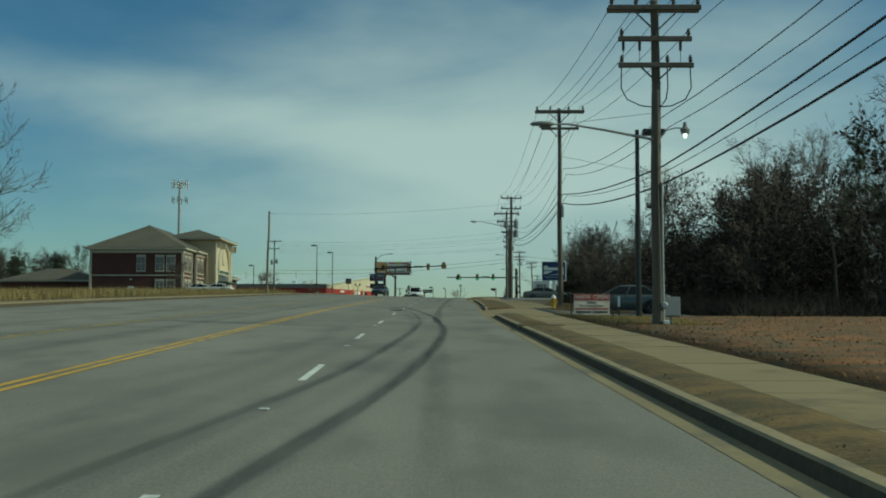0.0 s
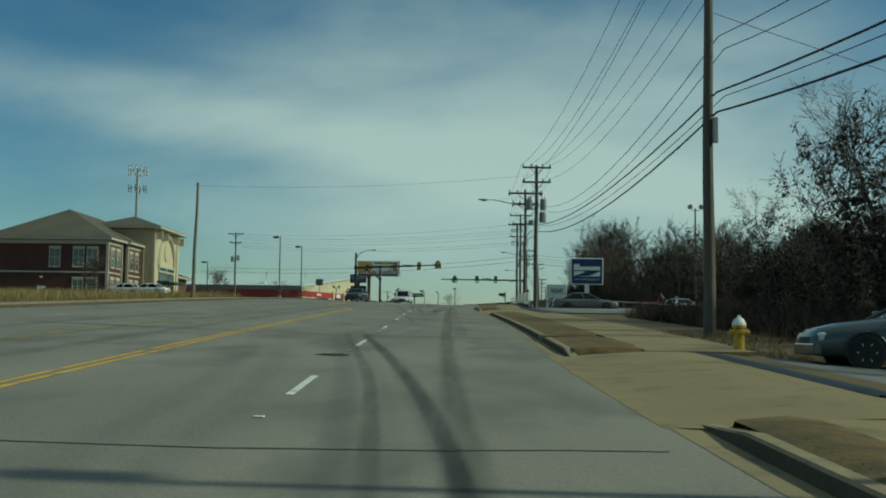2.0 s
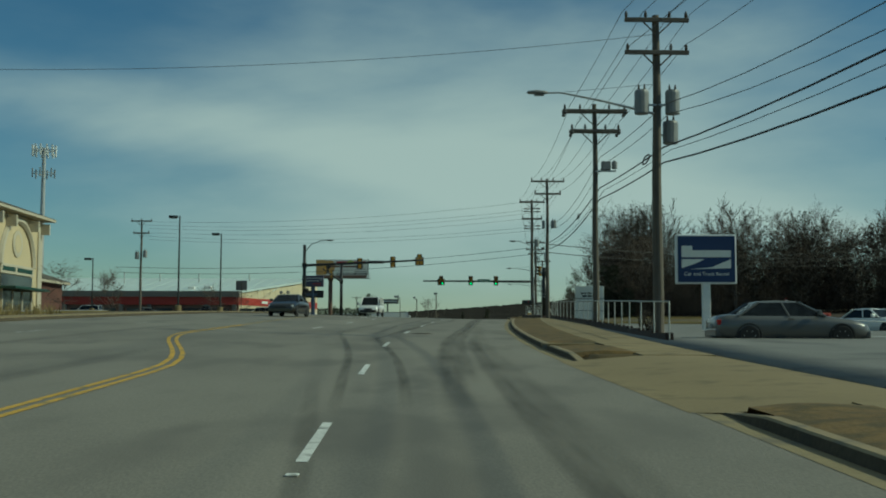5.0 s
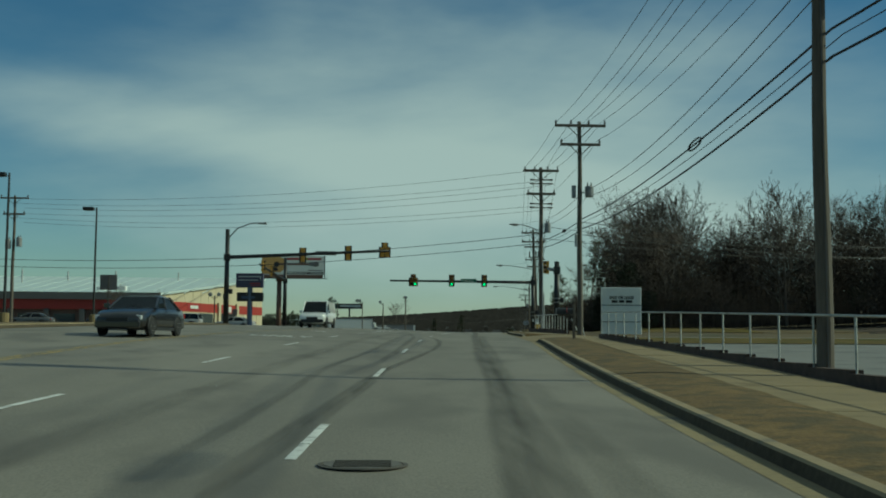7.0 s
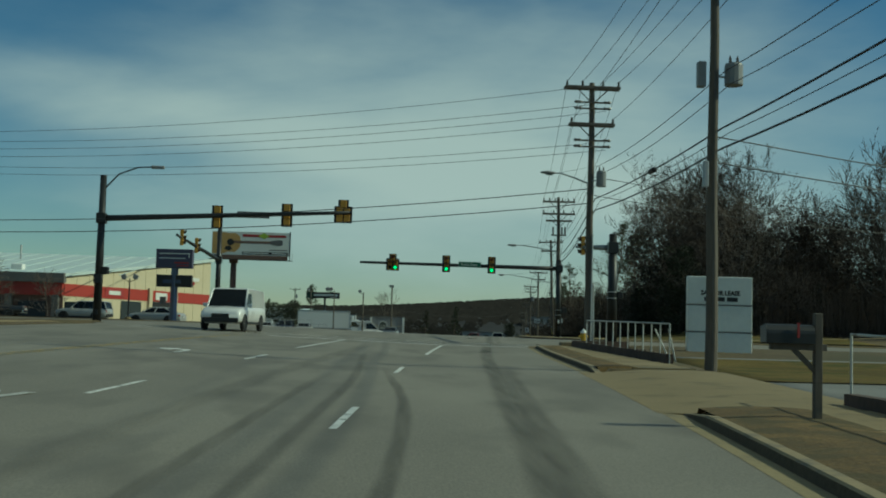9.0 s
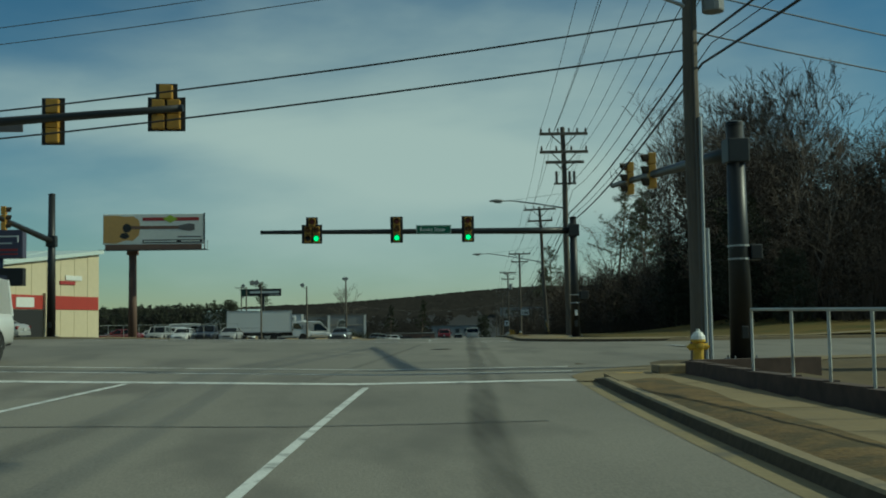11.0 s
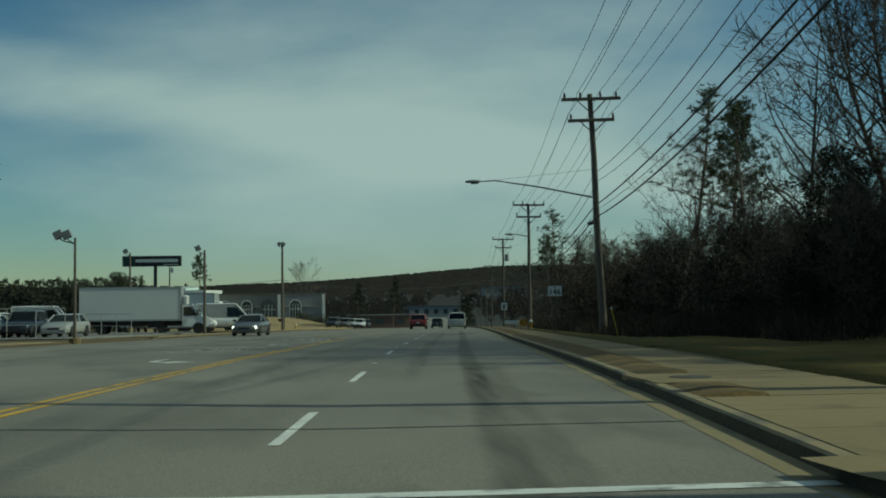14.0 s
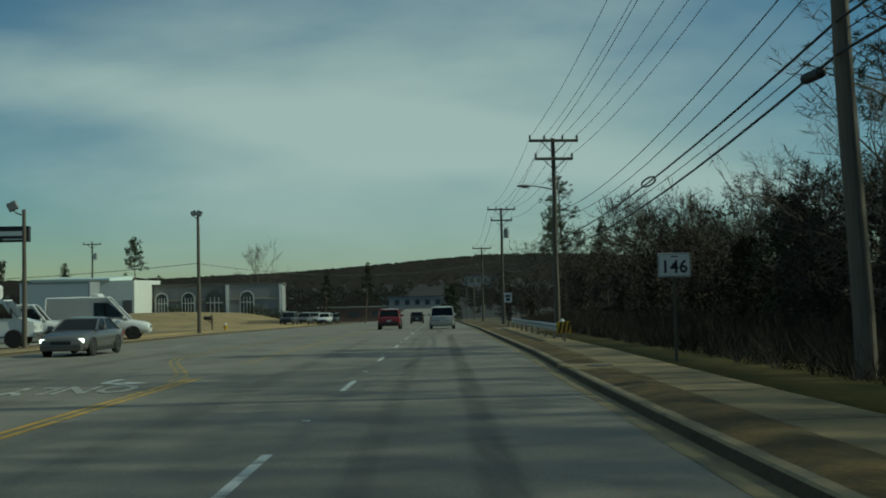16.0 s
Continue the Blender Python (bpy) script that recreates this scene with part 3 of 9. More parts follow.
def carriageway():
    vs, fs = [], []
    ys = along(-220, 760, 2.0)
    for y in ys:
        a, b = kerb_l(y) + 0.45, kerb_r(y) - 0.33
        for o in (a, a * 0.66, a * 0.33, 0.0, b * 0.5, b):
            vs.append((line_x(y) + o, y, surf(o, y)))
    for i in range(len(ys) - 1):
        for j in range(5):
            k = i * 6 + j
            fs.append((k, k + 1, k + 7, k + 6))
    return from_faces("road", vs, fs, M["asphalt"], smooth=True)


road = carriageway()
tagged(road, "worn grey asphalt five-lane road with faded paint", "road", kind="structure")


def side_street():
    vs, fs = [], []
    zs = road_z(225)
    # right arm with rounded corners
    def shape(sign):
        bm = bmesh.new()
        ring = []
        y0, y1 = (214.0, 233.6) if sign > 0 else (218.5, 238.5)
        r = 6.5
        def edge(y):
            return line_x(y) + ((kerb_r(y) - 0.37) if sign > 0 else (kerb_l(y) + 0.52))
        zz = lambda x, y: surf(x - line_x(y), y) + 0.003 if abs(x - edge(y)) < 12 else surf((kerb_r(225) if sign > 0 else kerb_l(225)), 225) - 0.002
        out = 70 * sign
        pts = []
        for i in range(7):
            a = radians(90 * i / 6)
            pts.append((edge(y0 - r) + sign * (r - r * math.cos(a)), y0 - r + r * math.sin(a)))
        pts.append((edge(225) + sign * 14, y0))
        pts.append((edge(225) + out, y0 + 0.5 * sign))
        pts.append((edge(225) + out, y1 + 0.5 * sign))
        pts.append((edge(225) + sign * 14, y1))
        for i in range(7):
            a = radians(90 - 90 * i / 6)
            pts.append((edge(y1 + r) + sign * (r - r * math.cos(a)), y1 + r - r * math.sin(a)))
        f = bm.faces.new([bm.verts.new((x, y, surf(max(min(x - line_x(y), kerb_r(y)), kerb_l(y)), y) + 0.004)) for x, y in pts])
        bmesh.ops.triangulate(bm, faces=[f])
        bmesh.ops.recalc_face_normals(bm, faces=bm.faces)
        if sum(q.normal.z for q in bm.faces) < 0:
            bmesh.ops.reverse_faces(bm, faces=bm.faces)
        return bm, pts
    b1, p1 = shape(1)
    tagged(obj("road_side_street", b1, M["asphalt"]), "worn asphalt mouth of a side street", "road", kind="structure")
    b2, p2 = shape(-1)
    tagged(obj("road_side_street", b2, M["asphalt"]), "worn asphalt mouth of a side street", "road", kind="structure")
    return p1, p2


side_r, side_l = side_street()


def kerb_run(name, pts, inward, label):
    """Gutter pan, kerb face and kerb top along a plan line; inward points to the road from the line."""
    vs, fs = [], []
    gw = 0.36 if inward < 0 else 0.47
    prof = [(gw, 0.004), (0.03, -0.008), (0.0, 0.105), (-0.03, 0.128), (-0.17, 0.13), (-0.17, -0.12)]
    n = len(pts)
    for i, (x, y, z) in enumerate(pts):
        a, b = pts[max(i - 1, 0)], pts[min(i + 1, n - 1)]
        d = Vector((b[0] - a[0], b[1] - a[1], 0)).normalized()
        s = Vector((d.y, -d.x, 0)) * inward
        for k, (o, h) in enumerate(prof):
            t = 1.0
            if i == 0 or i == n - 1:
                t = 0.12
            vs.append((x + s.x * o, y + s.y * o, z + (h * t if h > 0.05 else h)))
    w = len(prof)
    fs, mi = [], []
    for i in range(n - 1):
        for k in range(w - 1):
            a = i * w + k
            fs.append((a, a + 1, a + w + 1, a + w))
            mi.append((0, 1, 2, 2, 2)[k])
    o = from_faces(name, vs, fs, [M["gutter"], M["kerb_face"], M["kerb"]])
    o.data.polygons.foreach_set("material_index", mi)
    bm = bmesh.new(); bm.from_mesh(o.data)
    bmesh.ops.recalc_face_normals(bm, faces=bm.faces)
    bm.to_mesh(o.data); bm.free()
    return tagged(o, label, "kerb", kind="structure")


def kerb_line_r(y0, y1):
    return [(line_x(y) + kerb_r(y), y, surf(kerb_r(y), y)) for y in along(y0, y1, 1.6)]


def kerb_line_l(y0, y1):
    return [(line_x(y) + kerb_l(y), y, surf(kerb_l(y), y)) for y in along(y0, y1, 2.5)]


def corner(pts, i0, i1, out):
    return [(x + out * 0.0, y, surf(max(min(x - line_x(y), kerb_r(y)), kerb_l(y)), y) + 0.004) for x, y in pts[i0:i1]]


KERB_RUNS = ((-60, 50.2), (61.3, 104), (115.2, 174.2), (185.6, 208.1))
for a, b in KERB_RUNS:
    kerb_run("kerb", kerb_line_r(a, b), -1, "weathered concrete kerb with a scuffed, shade-darkened face and a pale gutter")
side_a = [(x + 0.42 if i < 6 else x, y, surf(kerb_r(y), y)) for i, (x, y) in enumerate(side_r[0:7])]
bm = bmesh.new()
ramp_pts = [(line_x(207.4) + kerb_r(207.4) - 0.35, 207.4)] + [(x + 0.0, y + 0.0) for x, y in side_r[1:8]] + [(line_x(212) + 10.5, 212.2), (line_x(207.6) + 7.6, 207.5)]
fr = bm.faces.new([bm.verts.new((x, y, surf(4.75, y) + 0.012 + 0.11 * ease(0.0, 2.0, (x - line_x(y) - kerb_r(y)) - 0.9 * max(0.0, y - 209.5)))) for x, y in ramp_pts])
if fr.normal.z < 0:
    fr.normal_flip()
bmesh.ops.triangulate(bm, faces=[fr])
tagged(obj("corner_ramp", bm, M["concrete"]), "sloping concrete ramp at the street corner", "pavement", kind="structure")
kerb_run("kerb", [(x, y + 0.25, surf(4.4, y)) for x, y in side_r[9:17]] + kerb_line_r(240.2, 420), -1, "curved concrete kerb round the far corner and along the road")

def corner_walk():
    """Concrete band behind the kerb round the far corner."""
    vs, fs = [], []
    cx, cy, r = side_r[17][0] + 6.5, side_r[17][1], 6.5
    ring = [(side_r[9][0], side_r[9][1], 0.0, 1.0), (side_r[10][0], side_r[10][1], 0.0, 1.0)]
    for i in range(13):
        a = radians(90 - 90 * i / 12)
        ring.append((cx - r * math.cos(a), cy - r * math.sin(a), math.cos(a), math.sin(a)))
    for x, y, dx, dy in ring:
        x, y = x, y + 0.25
        for d in (0.12, 1.55):
            px, py = x + dx * d, y + dy * d
            vs.append((px, py, max(surf(4.4, y) + 0.127, ground_z(px, py) + 0.05)))
    for i in range(len(ring) - 1):
        fs.append((2 * i, 2 * i + 1, 2 * i + 3, 2 * i + 2))
    o = from_faces("pavement_corner", vs, fs, M["concrete"])
    bm = bmesh.new(); bm.from_mesh(o.data)
    bmesh.ops.recalc_face_normals(bm, faces=bm.faces)
    if sum(q.normal.z for q in bm.faces) < 0:
        bmesh.ops.reverse_faces(bm, faces=bm.faces)
    bm.to_mesh(o.data); bm.free()
    tagged(o, "concrete footway curving round the far street corner", "pavement", kind="structure")


corner_walk()
kerb_run("kerb", kerb_line_l(-60, 210), 1, "pale concrete kerb on the far side of the road")
kerb_run("kerb", kerb_line_l(246, 288), 1, "pale concrete kerb on the far side of the road")
kerb_run("kerb", kerb_line_l(301, 420), 1, "pale concrete kerb on the far side of the road")

# driveway aprons
def apron(y0, y1, wide, depth, label):
    vs, fs = [], []
    ys = along(y0 - 0.2, y1 + 0.2, 1.2)
    offs = [(-0.42, -0.009), (0.0, 0.0), (0.5, 0.05), (1.5, 0.115), (depth * 0.8, 0.12), (depth, 0.085)]
    for y in ys:
        for o, h in offs:
            t = max(0.0, o + 0.44) / (depth + 0.44)
            yy = y + (y - (y0 + y1) / 2) / (y1 - y0) * 2 * wide * max(0, 0.25 - t) * -1.0
            off = kerb_r(yy) + o
            vs.append((line_x(yy) + off, yy, surf(off, yy) + h + 0.012))
    w = len(offs)
    for i in range(len(ys) - 1):
        for j in range(w - 1):
            a = i * w + j
            fs.append((a, a + 1, a + w + 1, a + w))
    return tagged(from_faces("driveway_apron", vs, fs, M["concrete"], smooth=True), label, "driveway", kind="structure")


apron(50.0, 61.4, 0.5, 2.75, "pale concrete driveway apron across the pavement")
apron(104, 115.2, 1.0, 3.4, "pale concrete driveway apron across the pavement")
apron(174.2, 185.6, 1.0, 3.4, "pale concrete driveway apron across the pavement")

# gutter strip in front of the aprons is part of them; verge and pavement
VERGE = ((-60, 49.6), (61.9, 103.6), (116.4, 174), (186.2, 205.5), (245.2, 420))


INLETS = (35.6, 69.0, 121.5, 248.5, 291.0)


def verge(y0, y1):
    """A domed, uneven turf strip behind the kerb, with a ragged edge that has grown over the pavement."""
    vs, fs = [], []
    ys = [y0, y0 + 0.12] + along(y0 + 0.4, y1 - 0.4, 0.55) + [y1 - 0.12, y1]
    n = 9
    for i, y in enumerate(ys):
        rag = 0.05 + 0.09 * noise.noise((y * 0.55, 4.0, 0.0)) + 0.05 * noise.noise((y * 2.1, 9.0, 0.0))
        a, b = kerb_r(y) + 0.155 + 0.03 * noise.noise((y * 1.7, 2.0, 0.0)), kerb_r(y) + verge_w(y) + rag
        end = i in (0, len(ys) - 1)
        sunk = 0.075 if any(abs(y - q) < 0.95 for q in INLETS) else 0.0
        for k in range(n):
            f = k / (n - 1)
            o = a + (b - a) * f
            h = 0.128 + 0.02 * f + 0.035 * math.sin(f * 3.14159) + 0.022 * noise.noise((o * 2.2, y * 1.3, 0.0)) * math.sin(f * 3.14159)
            vs.append((line_x(y) + o, y, surf(o, y) + (0.0 if end else h) - sunk))
    for i in range(len(ys) - 1):
        for k in range(n - 1):
            q = i * n + k
            fs.append((q, q + 1, q + n + 1, q + n))
    o = from_faces("verge", vs, fs, M["grass"], smooth=True)
    tagged(o, "narrow strip of brown dormant grass beside the kerb", "verge", kind="structure")


for a, b in VERGE:
    verge(a, b)


# lots, lawns and dirt, laid on the ground
def sheet(name, a, b, y0, y1, m, label, cat, lift=0.03):
    return tagged(drape(name, a, b, y0, y1, M[m], lift=lift), label, cat, kind="structure")


sheet("dirt", 6.78, 20, -40, 47, "red_dirt", "reddish clay ground with fallen leaves", "dirt", 0.03)
sheet("lawn", 6.85, 10.5, 36, 49.5, "mown", "patch of rough olive-brown grass beside the footway", "lawn", 0.045)
sheet("ground_drive", 7.0, 30, 52.3, 62.0, "lot", "grey asphalt driveway beside the road", "driveway", 0.03)
sheet("ground_drive", 7.9, 46, 104, 140, "lot", "grey asphalt entrance to the car park", "driveway", 0.05)
sheet("ground_lot", 9.6, 38, 140, 205, "lot", "pale worn asphalt car park below the road", "car park", 0.05)
sheet("lawn", 9.5, 60, 190.5, 204, "mown", "strip of mown winter lawn behind the car park", "lawn", 0.09)
sheet("lawn", 7.2, 30, 235.4, 262, "mown", "mown brownish lawn on the street corner", "lawn", 0.035)
sheet("lawn", 6.95, 14.5, 262, 330, "mown", "mown winter grass at the wood's edge", "lawn", 0.035)
sheet("lawn", -60, -21.5, 110, 165, "mown", "brown winter lawn in front of the building", "lawn", 0.05)
sheet("ground_lot", -75, -24, 150, 172, "lot", "grey asphalt car park beside the building", "car park", 0.08)
sheet("ground_lot", -90, -22.5, 205, 214, "lot", "grey asphalt car park of the shop", "car park", 0.07)
sheet("ground_lot", -75, -24, 243, 263, "lot", "grey asphalt car park of the shop", "car park", 0.06)
sheet("ground_lot", -60, -19.5, 297, 372, "lot", "grey asphalt yard of the rental lot", "car park", 0.06)
sheet("lawn", -21.5, -17, 330, 374, "straw", "tan winter grass bank beside the kerb", "lawn", 0.1)
sheet("lawn", -40, -17, 374, 440, "straw", "tan winter lawn in front of the grey building", "lawn", 0.05)

# ---------------------------------------------------------------- road markings
marks = new("road_markings")
tagged(marks, "worn white and yellow lane paint on the asphalt", "road marking", kind="structure")


def dash(y_far, off=0.0, length=3.05, m="white_line"):
    o = strip("lane_dash", off - 0.055, off + 0.055, y_far - length, y_far, M[m], marks, step=1.6)
    return o


for y in [9.1, 20.5, 32.2, 44.0, 55.9, 68.0, 80.1, 92.0, 102.9, 113.9, 125.4, 137.5, 149.7, 161.9, 174.0, 186.2]:
    dash(y)
for y in [241.8 + 4.0, 254.0, 266.1, 278.2, 290.4, 302.5, 314.7, 326.9, 339.1, 351.3, 363.5, 375.7, 387.9]:
    dash(y)
dash(-3.0)
strip("lane_line", 0.15, 0.27, 195, 207, M["white_line"], marks)
for y in (140.4, 152.6, 164.8, 177.0, 189.0):
    dash(y, -4.02)
strip("lane_line", -4.2, -4.08, 195, 207.5, M["white_line"], marks)
for y in [30 + 12.2 * i for i in range(10)]:
    dash(y, -11.2, m="faded_line")
for y in [252 + 12.2 * i for i in range(12)]:
    dash(y, -10.9, m="faded_line")


def marker(y, off=0.0):
    """A raised reflective road marker."""
    o = part("road_marker", bx(-0.055, 0.055, -0.05, 0.05, 0.0, 0.018, bevel=0.008), M["white_line"], marks)
    o.matrix_world = pose(line_x(y) + off, y, surf(off, y) + 0.002)


for k in range(0, 32):
    y = 13.9 + 12.17 * k
    if not 190 < y < 246:
        marker(y)


def yellow(y0, y1, f, m="yellow_line", name="centre_line"):
    for d in (-0.16, 0.06):
        strip(name, lambda y, d=d: f(y) + d, lambda y, d=d: f(y) + d + 0.11, y0, y1, M[m], marks, step=2.0)


near_yellow = lambda y: -3.3 - 0.4 * ease(20, 90, y) - 3.4 * ease(110, 130, y) - 1.6 * ease(130, 165, y)
yellow(-60, 140, near_yellow)
yellow(140, 207, near_yellow, "faded_yellow")
yellow(-60, 60, lambda y: -7.1, "faded_yellow")
yellow(60, 112, lambda y: -7.1 - 0.4 * ease(90, 112, y), "faded_yellow")
far_yellow = lambda y: -3.42 - 0.4 * ease(266, 292, y)
yellow(245, 293, far_yellow)
yellow(292, 306, lambda y: -3.95 - 3.3 * ease(290, 308, y), "faded_yellow")
yellow(300, 420, lambda y: -4.0, "faded_yellow")
yellow(306, 420, lambda y: -7.2, "faded_yellow")

# stop bars and crossing lines
strip("stop_bar", -7.6, 0.0, 207.7, 208.2, M["white_line"], marks, lift=0.006, step=0.5)
strip("stop_bar", 0.0, 4.15, 207.7, 208.2, M["white_line"], marks, lift=0.008, step=0.5)
strip("crossing_line", -15.5, 0.0, 210.9, 211.1, M["white_line"], marks, step=0.2)
strip("crossing_line", 0.0, 4.3, 210.9, 211.1, M["white_line"], marks, step=0.2)
strip("crossing_line", -15.5, 0.0, 212.9, 213.1, M["white_line"], marks, step=0.2)
strip("crossing_line", 0.0, 4.4, 212.9, 213.1, M["white_line"], marks, step=0.2)
strip("crossing_line", -15.5, 0.0, 237.9, 238.1, M["white_line"], marks, step=0.2)
strip("crossing_line", 0.0, 4.6, 237.9, 238.1, M["white_line"], marks, step=0.2)
strip("crossing_line", -15.5, 0.0, 239.9, 240.1, M["white_line"], marks, step=0.2)
strip("crossing_line", 0.0, 4.2, 239.9, 240.1, M["white_line"], marks, step=0.2)
strip("stop_bar", -14.6, -3.6, 244.6, 245.1, M["white_line"], marks, lift=0.008, step=0.5)
def flat_on_road(name, pts, m, lift=0.008, parent=None):
    bm = bmesh.new()
    f = bm.faces.new([bm.verts.new((line_x(y) + o, y, surf(o, y) + lift)) for o, y in pts])
    if f.normal.z < 0:
        f.normal_flip()
    bmesh.ops.triangulate(bm, faces=[f])
    return obj(name, bm, M[m], parent)
strip("stop_bar", 9.4, 9.8, 225.5, 234.5, M["faded_line"], marks, step=2, height=lambda o, y: surf(4.5, 225), lift=0.03)


def arrow(off, y, turn, flip=1, m="faded_line"):
    """A painted turn arrow; flip -1 for traffic that comes the other way."""
    p = [(-0.08, 0), (0.08, 0), (0.08, 1.15), (-0.06, 1.5), (-0.45, 1.62), (-0.45, 1.98), (-1.05, 1.45), (-0.45, 0.98), (-0.45, 1.3), (-0.2, 1.25), (-0.08, 1.0)]
    flat_on_road("turn_arrow", [(off + flip * q[0] * (1 if turn == "left" else -1), y + flip * q[1] * 1.25) for q in p], m, parent=marks)


def road_word(text, off, y, flip=1, m="faded_line"):
    z = surf(off, y) + 0.012
    slope = math.degrees(math.atan(road_z(y + 1) - road_z(y)))
    t = lettering("road_word", text, 1.0, Matrix.Translation((line_x(y) + off, y, z)) @ pose(0, 0, 0, slope, -1.6, 0 if flip > 0 else 180)
                  @ Matrix.Diagonal((1.25, 3.2, 0.3, 1)), M[m], marks, squeeze=0.78, bold=0.025)
    for v in t.data.vertices:
        v.co.z = surf(v.co.x - line_x(v.co.y), v.co.y) + 0.012
    return t


arrow(-6.2, 187.5, "left", 1, "white_line")
arrow(-5.2, 260.6, "left", -1, "white_line")
arrow(-5.3, 278.6, "left", -1, "white_line")
arrow(-5.6, 293.6, "left", -1, "white_line")
road_word("ONLY", -5.6, 270.4, -1, "white_line")
road_word("ONLY", -5.6, 290.0, -1, "white_line")
road_word("ONLY", -5.9, 172.3, 1, "white_line")

# dark tyre tracks, tar seams and utility covers
tracks = new("tyre_tracks")
tagged(tracks, "dark tyre tracks, skid marks and tar seams on the asphalt", "skid marks", kind="structure")


def wobble(y, seed, amp=0.12):
    return amp * noise.noise((y * 0.06, seed * 3.7, 0.0))


SKIDS = []


def skid(points, width, weight=0.6):
    """A soft-edged rubber mark through a few (y, offset) points; weight is how much of the asphalt it hides."""
    k = len(SKIDS)
    SKIDS.append(points[0])
    py, po = [p[0] for p in points], [p[1] for p in points]
    ys = along(py[0], py[-1], 1.2)
    raw = np.interp(ys, py, po)
    kern = np.exp(-0.5 * (np.arange(-4, 5) / 2.0) ** 2)
    offs = np.convolve(np.pad(raw, 4, mode="edge"), kern / kern.sum(), mode="valid")
    vs, fs, us = [], [], []
    for i, y in enumerate(ys):
        fade = min(1.0, (y - ys[0]) / 4.0, (ys[-1] - y) / 7.0) * weight * 0.72
        w = 0.8 * width * (1 + 0.25 * noise.noise((y * 0.2, k, 0.0)))
        for d, u in ((-1.0, 0.0), (-0.4, 0.85), (0.0, 1.0), (0.4, 0.85), (1.0, 0.0)):
            o = offs[i] + d * w + wobble(y, k, 0.04)
            vs.append((line_x(y) + o, y, surf(o, y) + 0.0016 + 0.00022 * k))
            us.append((u, fade))
    for i in range(len(ys) - 1):
        for j in range(4):
            a = i * 5 + j
            fs.append((a, a + 1, a + 6, a + 5))
    m = from_faces("skid_mark", vs, fs, M["skid"], tracks)
    layer = m.data.uv_layers.new(name="across")
    for lp in m.data.loops:
        layer.data[lp.index].uv = us[lp.vertex_index]


skid([(-4, -2.0), (9.7, -.77), (12.1, -.43), (14.8, -.05), (20.6, .64), (32.5, 1.22), (42, 1.43), (47.3, 1.3), (55.5, .84), (63, .1), (74, -1.0)], 0.17, 0.45)
skid([(-2, -.8), (9.6, .38), (14.2, 1.0), (20.1, 1.56), (29.3, 2.09), (37, 2.2), (42.5, 2.05), (48.6, 1.89), (53.8, 1.56), (63, .7), (75, -.6)], 0.18, 0.66)
skid([(-6, 1.7), (9.1, 1.73), (21.4, 1.88), (32, 2.0)], 0.32, 0.22)
skid([(40, 2.0), (59.7, 2.02), (79, 2.16), (121, 2.6), (132, 2.65)], 0.3, 0.5)
skid([(70, 2.5), (121, 2.9), (150, 2.9)], 0.4, 0.25)
skid([(84, .9), (92, .5), (104, -.3), (112, -.9)], 0.2, 0.3)
skid([(104, .0), (115.2, -.48), (120.5, -.84), (129.2, -1.79), (134, -2.6)], 0.17, 0.58)
skid([(104, .9), (110, .8), (115.2, .61), (119.8, .33), (128.4, -.56), (132, -1.0)], 0.17, 0.6)
skid([(125, -.8), (129, -.55), (135, -.17), (146, .1), (152, 0.0)], 0.16, 0.45)
skid([(104, 1.6), (120, 1.75), (129, 1.9), (146, 2.4), (154, 2.35), (166, 2.45), (182, 2.35), (206, 2.2)], 0.36, 0.6)
skid([(108, 1.9), (120, 2.15), (135, 2.4), (160, 2.75), (190, 2.7)], 0.3, 0.4)
skid([(132, -1.0), (141.8, -1.05), (148.4, -1.28), (159, -1.0), (170, -1.1), (183, -1.4)], 0.18, 0.42)
skid([(132, -.5), (141.9, -.14), (147, -.1), (155.6, .52), (162, .95), (169, .95), (176, .65), (186, -.5)], 0.18, 0.58)
skid([(150, -.3), (159, -.22), (167, -.3), (180, -.63), (196, -1.9)], 0.18, 0.42)
skid([(198, 2.2), (218, 2.3), (223, 2.2), (247, 2.01), (262, 2.1)], 0.36, 0.55)
skid([(204, 2.9), (218, 2.75), (247, 2.4), (262, 2.5)], 0.3, 0.3)
skid([(206, -1.2), (215, -.6), (225, -.19), (238, 0)], 0.17, 0.36)
skid([(246, 2.05), (265, 2.09), (269, 2.2), (287, 2.35), (335, 2.3)], 0.36, 0.55)
skid([(250, .9), (287, 1.1), (325, 1.0)], 0.3, 0.3)
for a, b, f in ((-20, 120, -5.4), (20, 140, -9.3), (130, 205, -2.4), (245, 330, -2.0), (245, 320, -9.0)):
    skid([(a, f), ((a + b) / 2, f + 0.1), (b, f)], 0.45, 0.25)


def seam(y, o0, o1, skew=0.0, width=0.05):
    pts0 = [(o0 + (o1 - o0) * i / 10, y + skew * i / 10 + 0.1 * noise.noise((i * 0.7, y, 0))) for i in range(11)]
    bm = bmesh.new()
    vv = [[bm.verts.new((line_x(q[1]) + q[0], q[1] + s, surf(q[0], q[1]) + 0.005)) for s in (-width / 2, width / 2)] for q in pts0]
    for a, b in zip(vv, vv[1:]):
        bm.faces.new((a[0], b[0], b[1], a[1]))
    obj("tar_seam", bm, M["tar"], tracks)


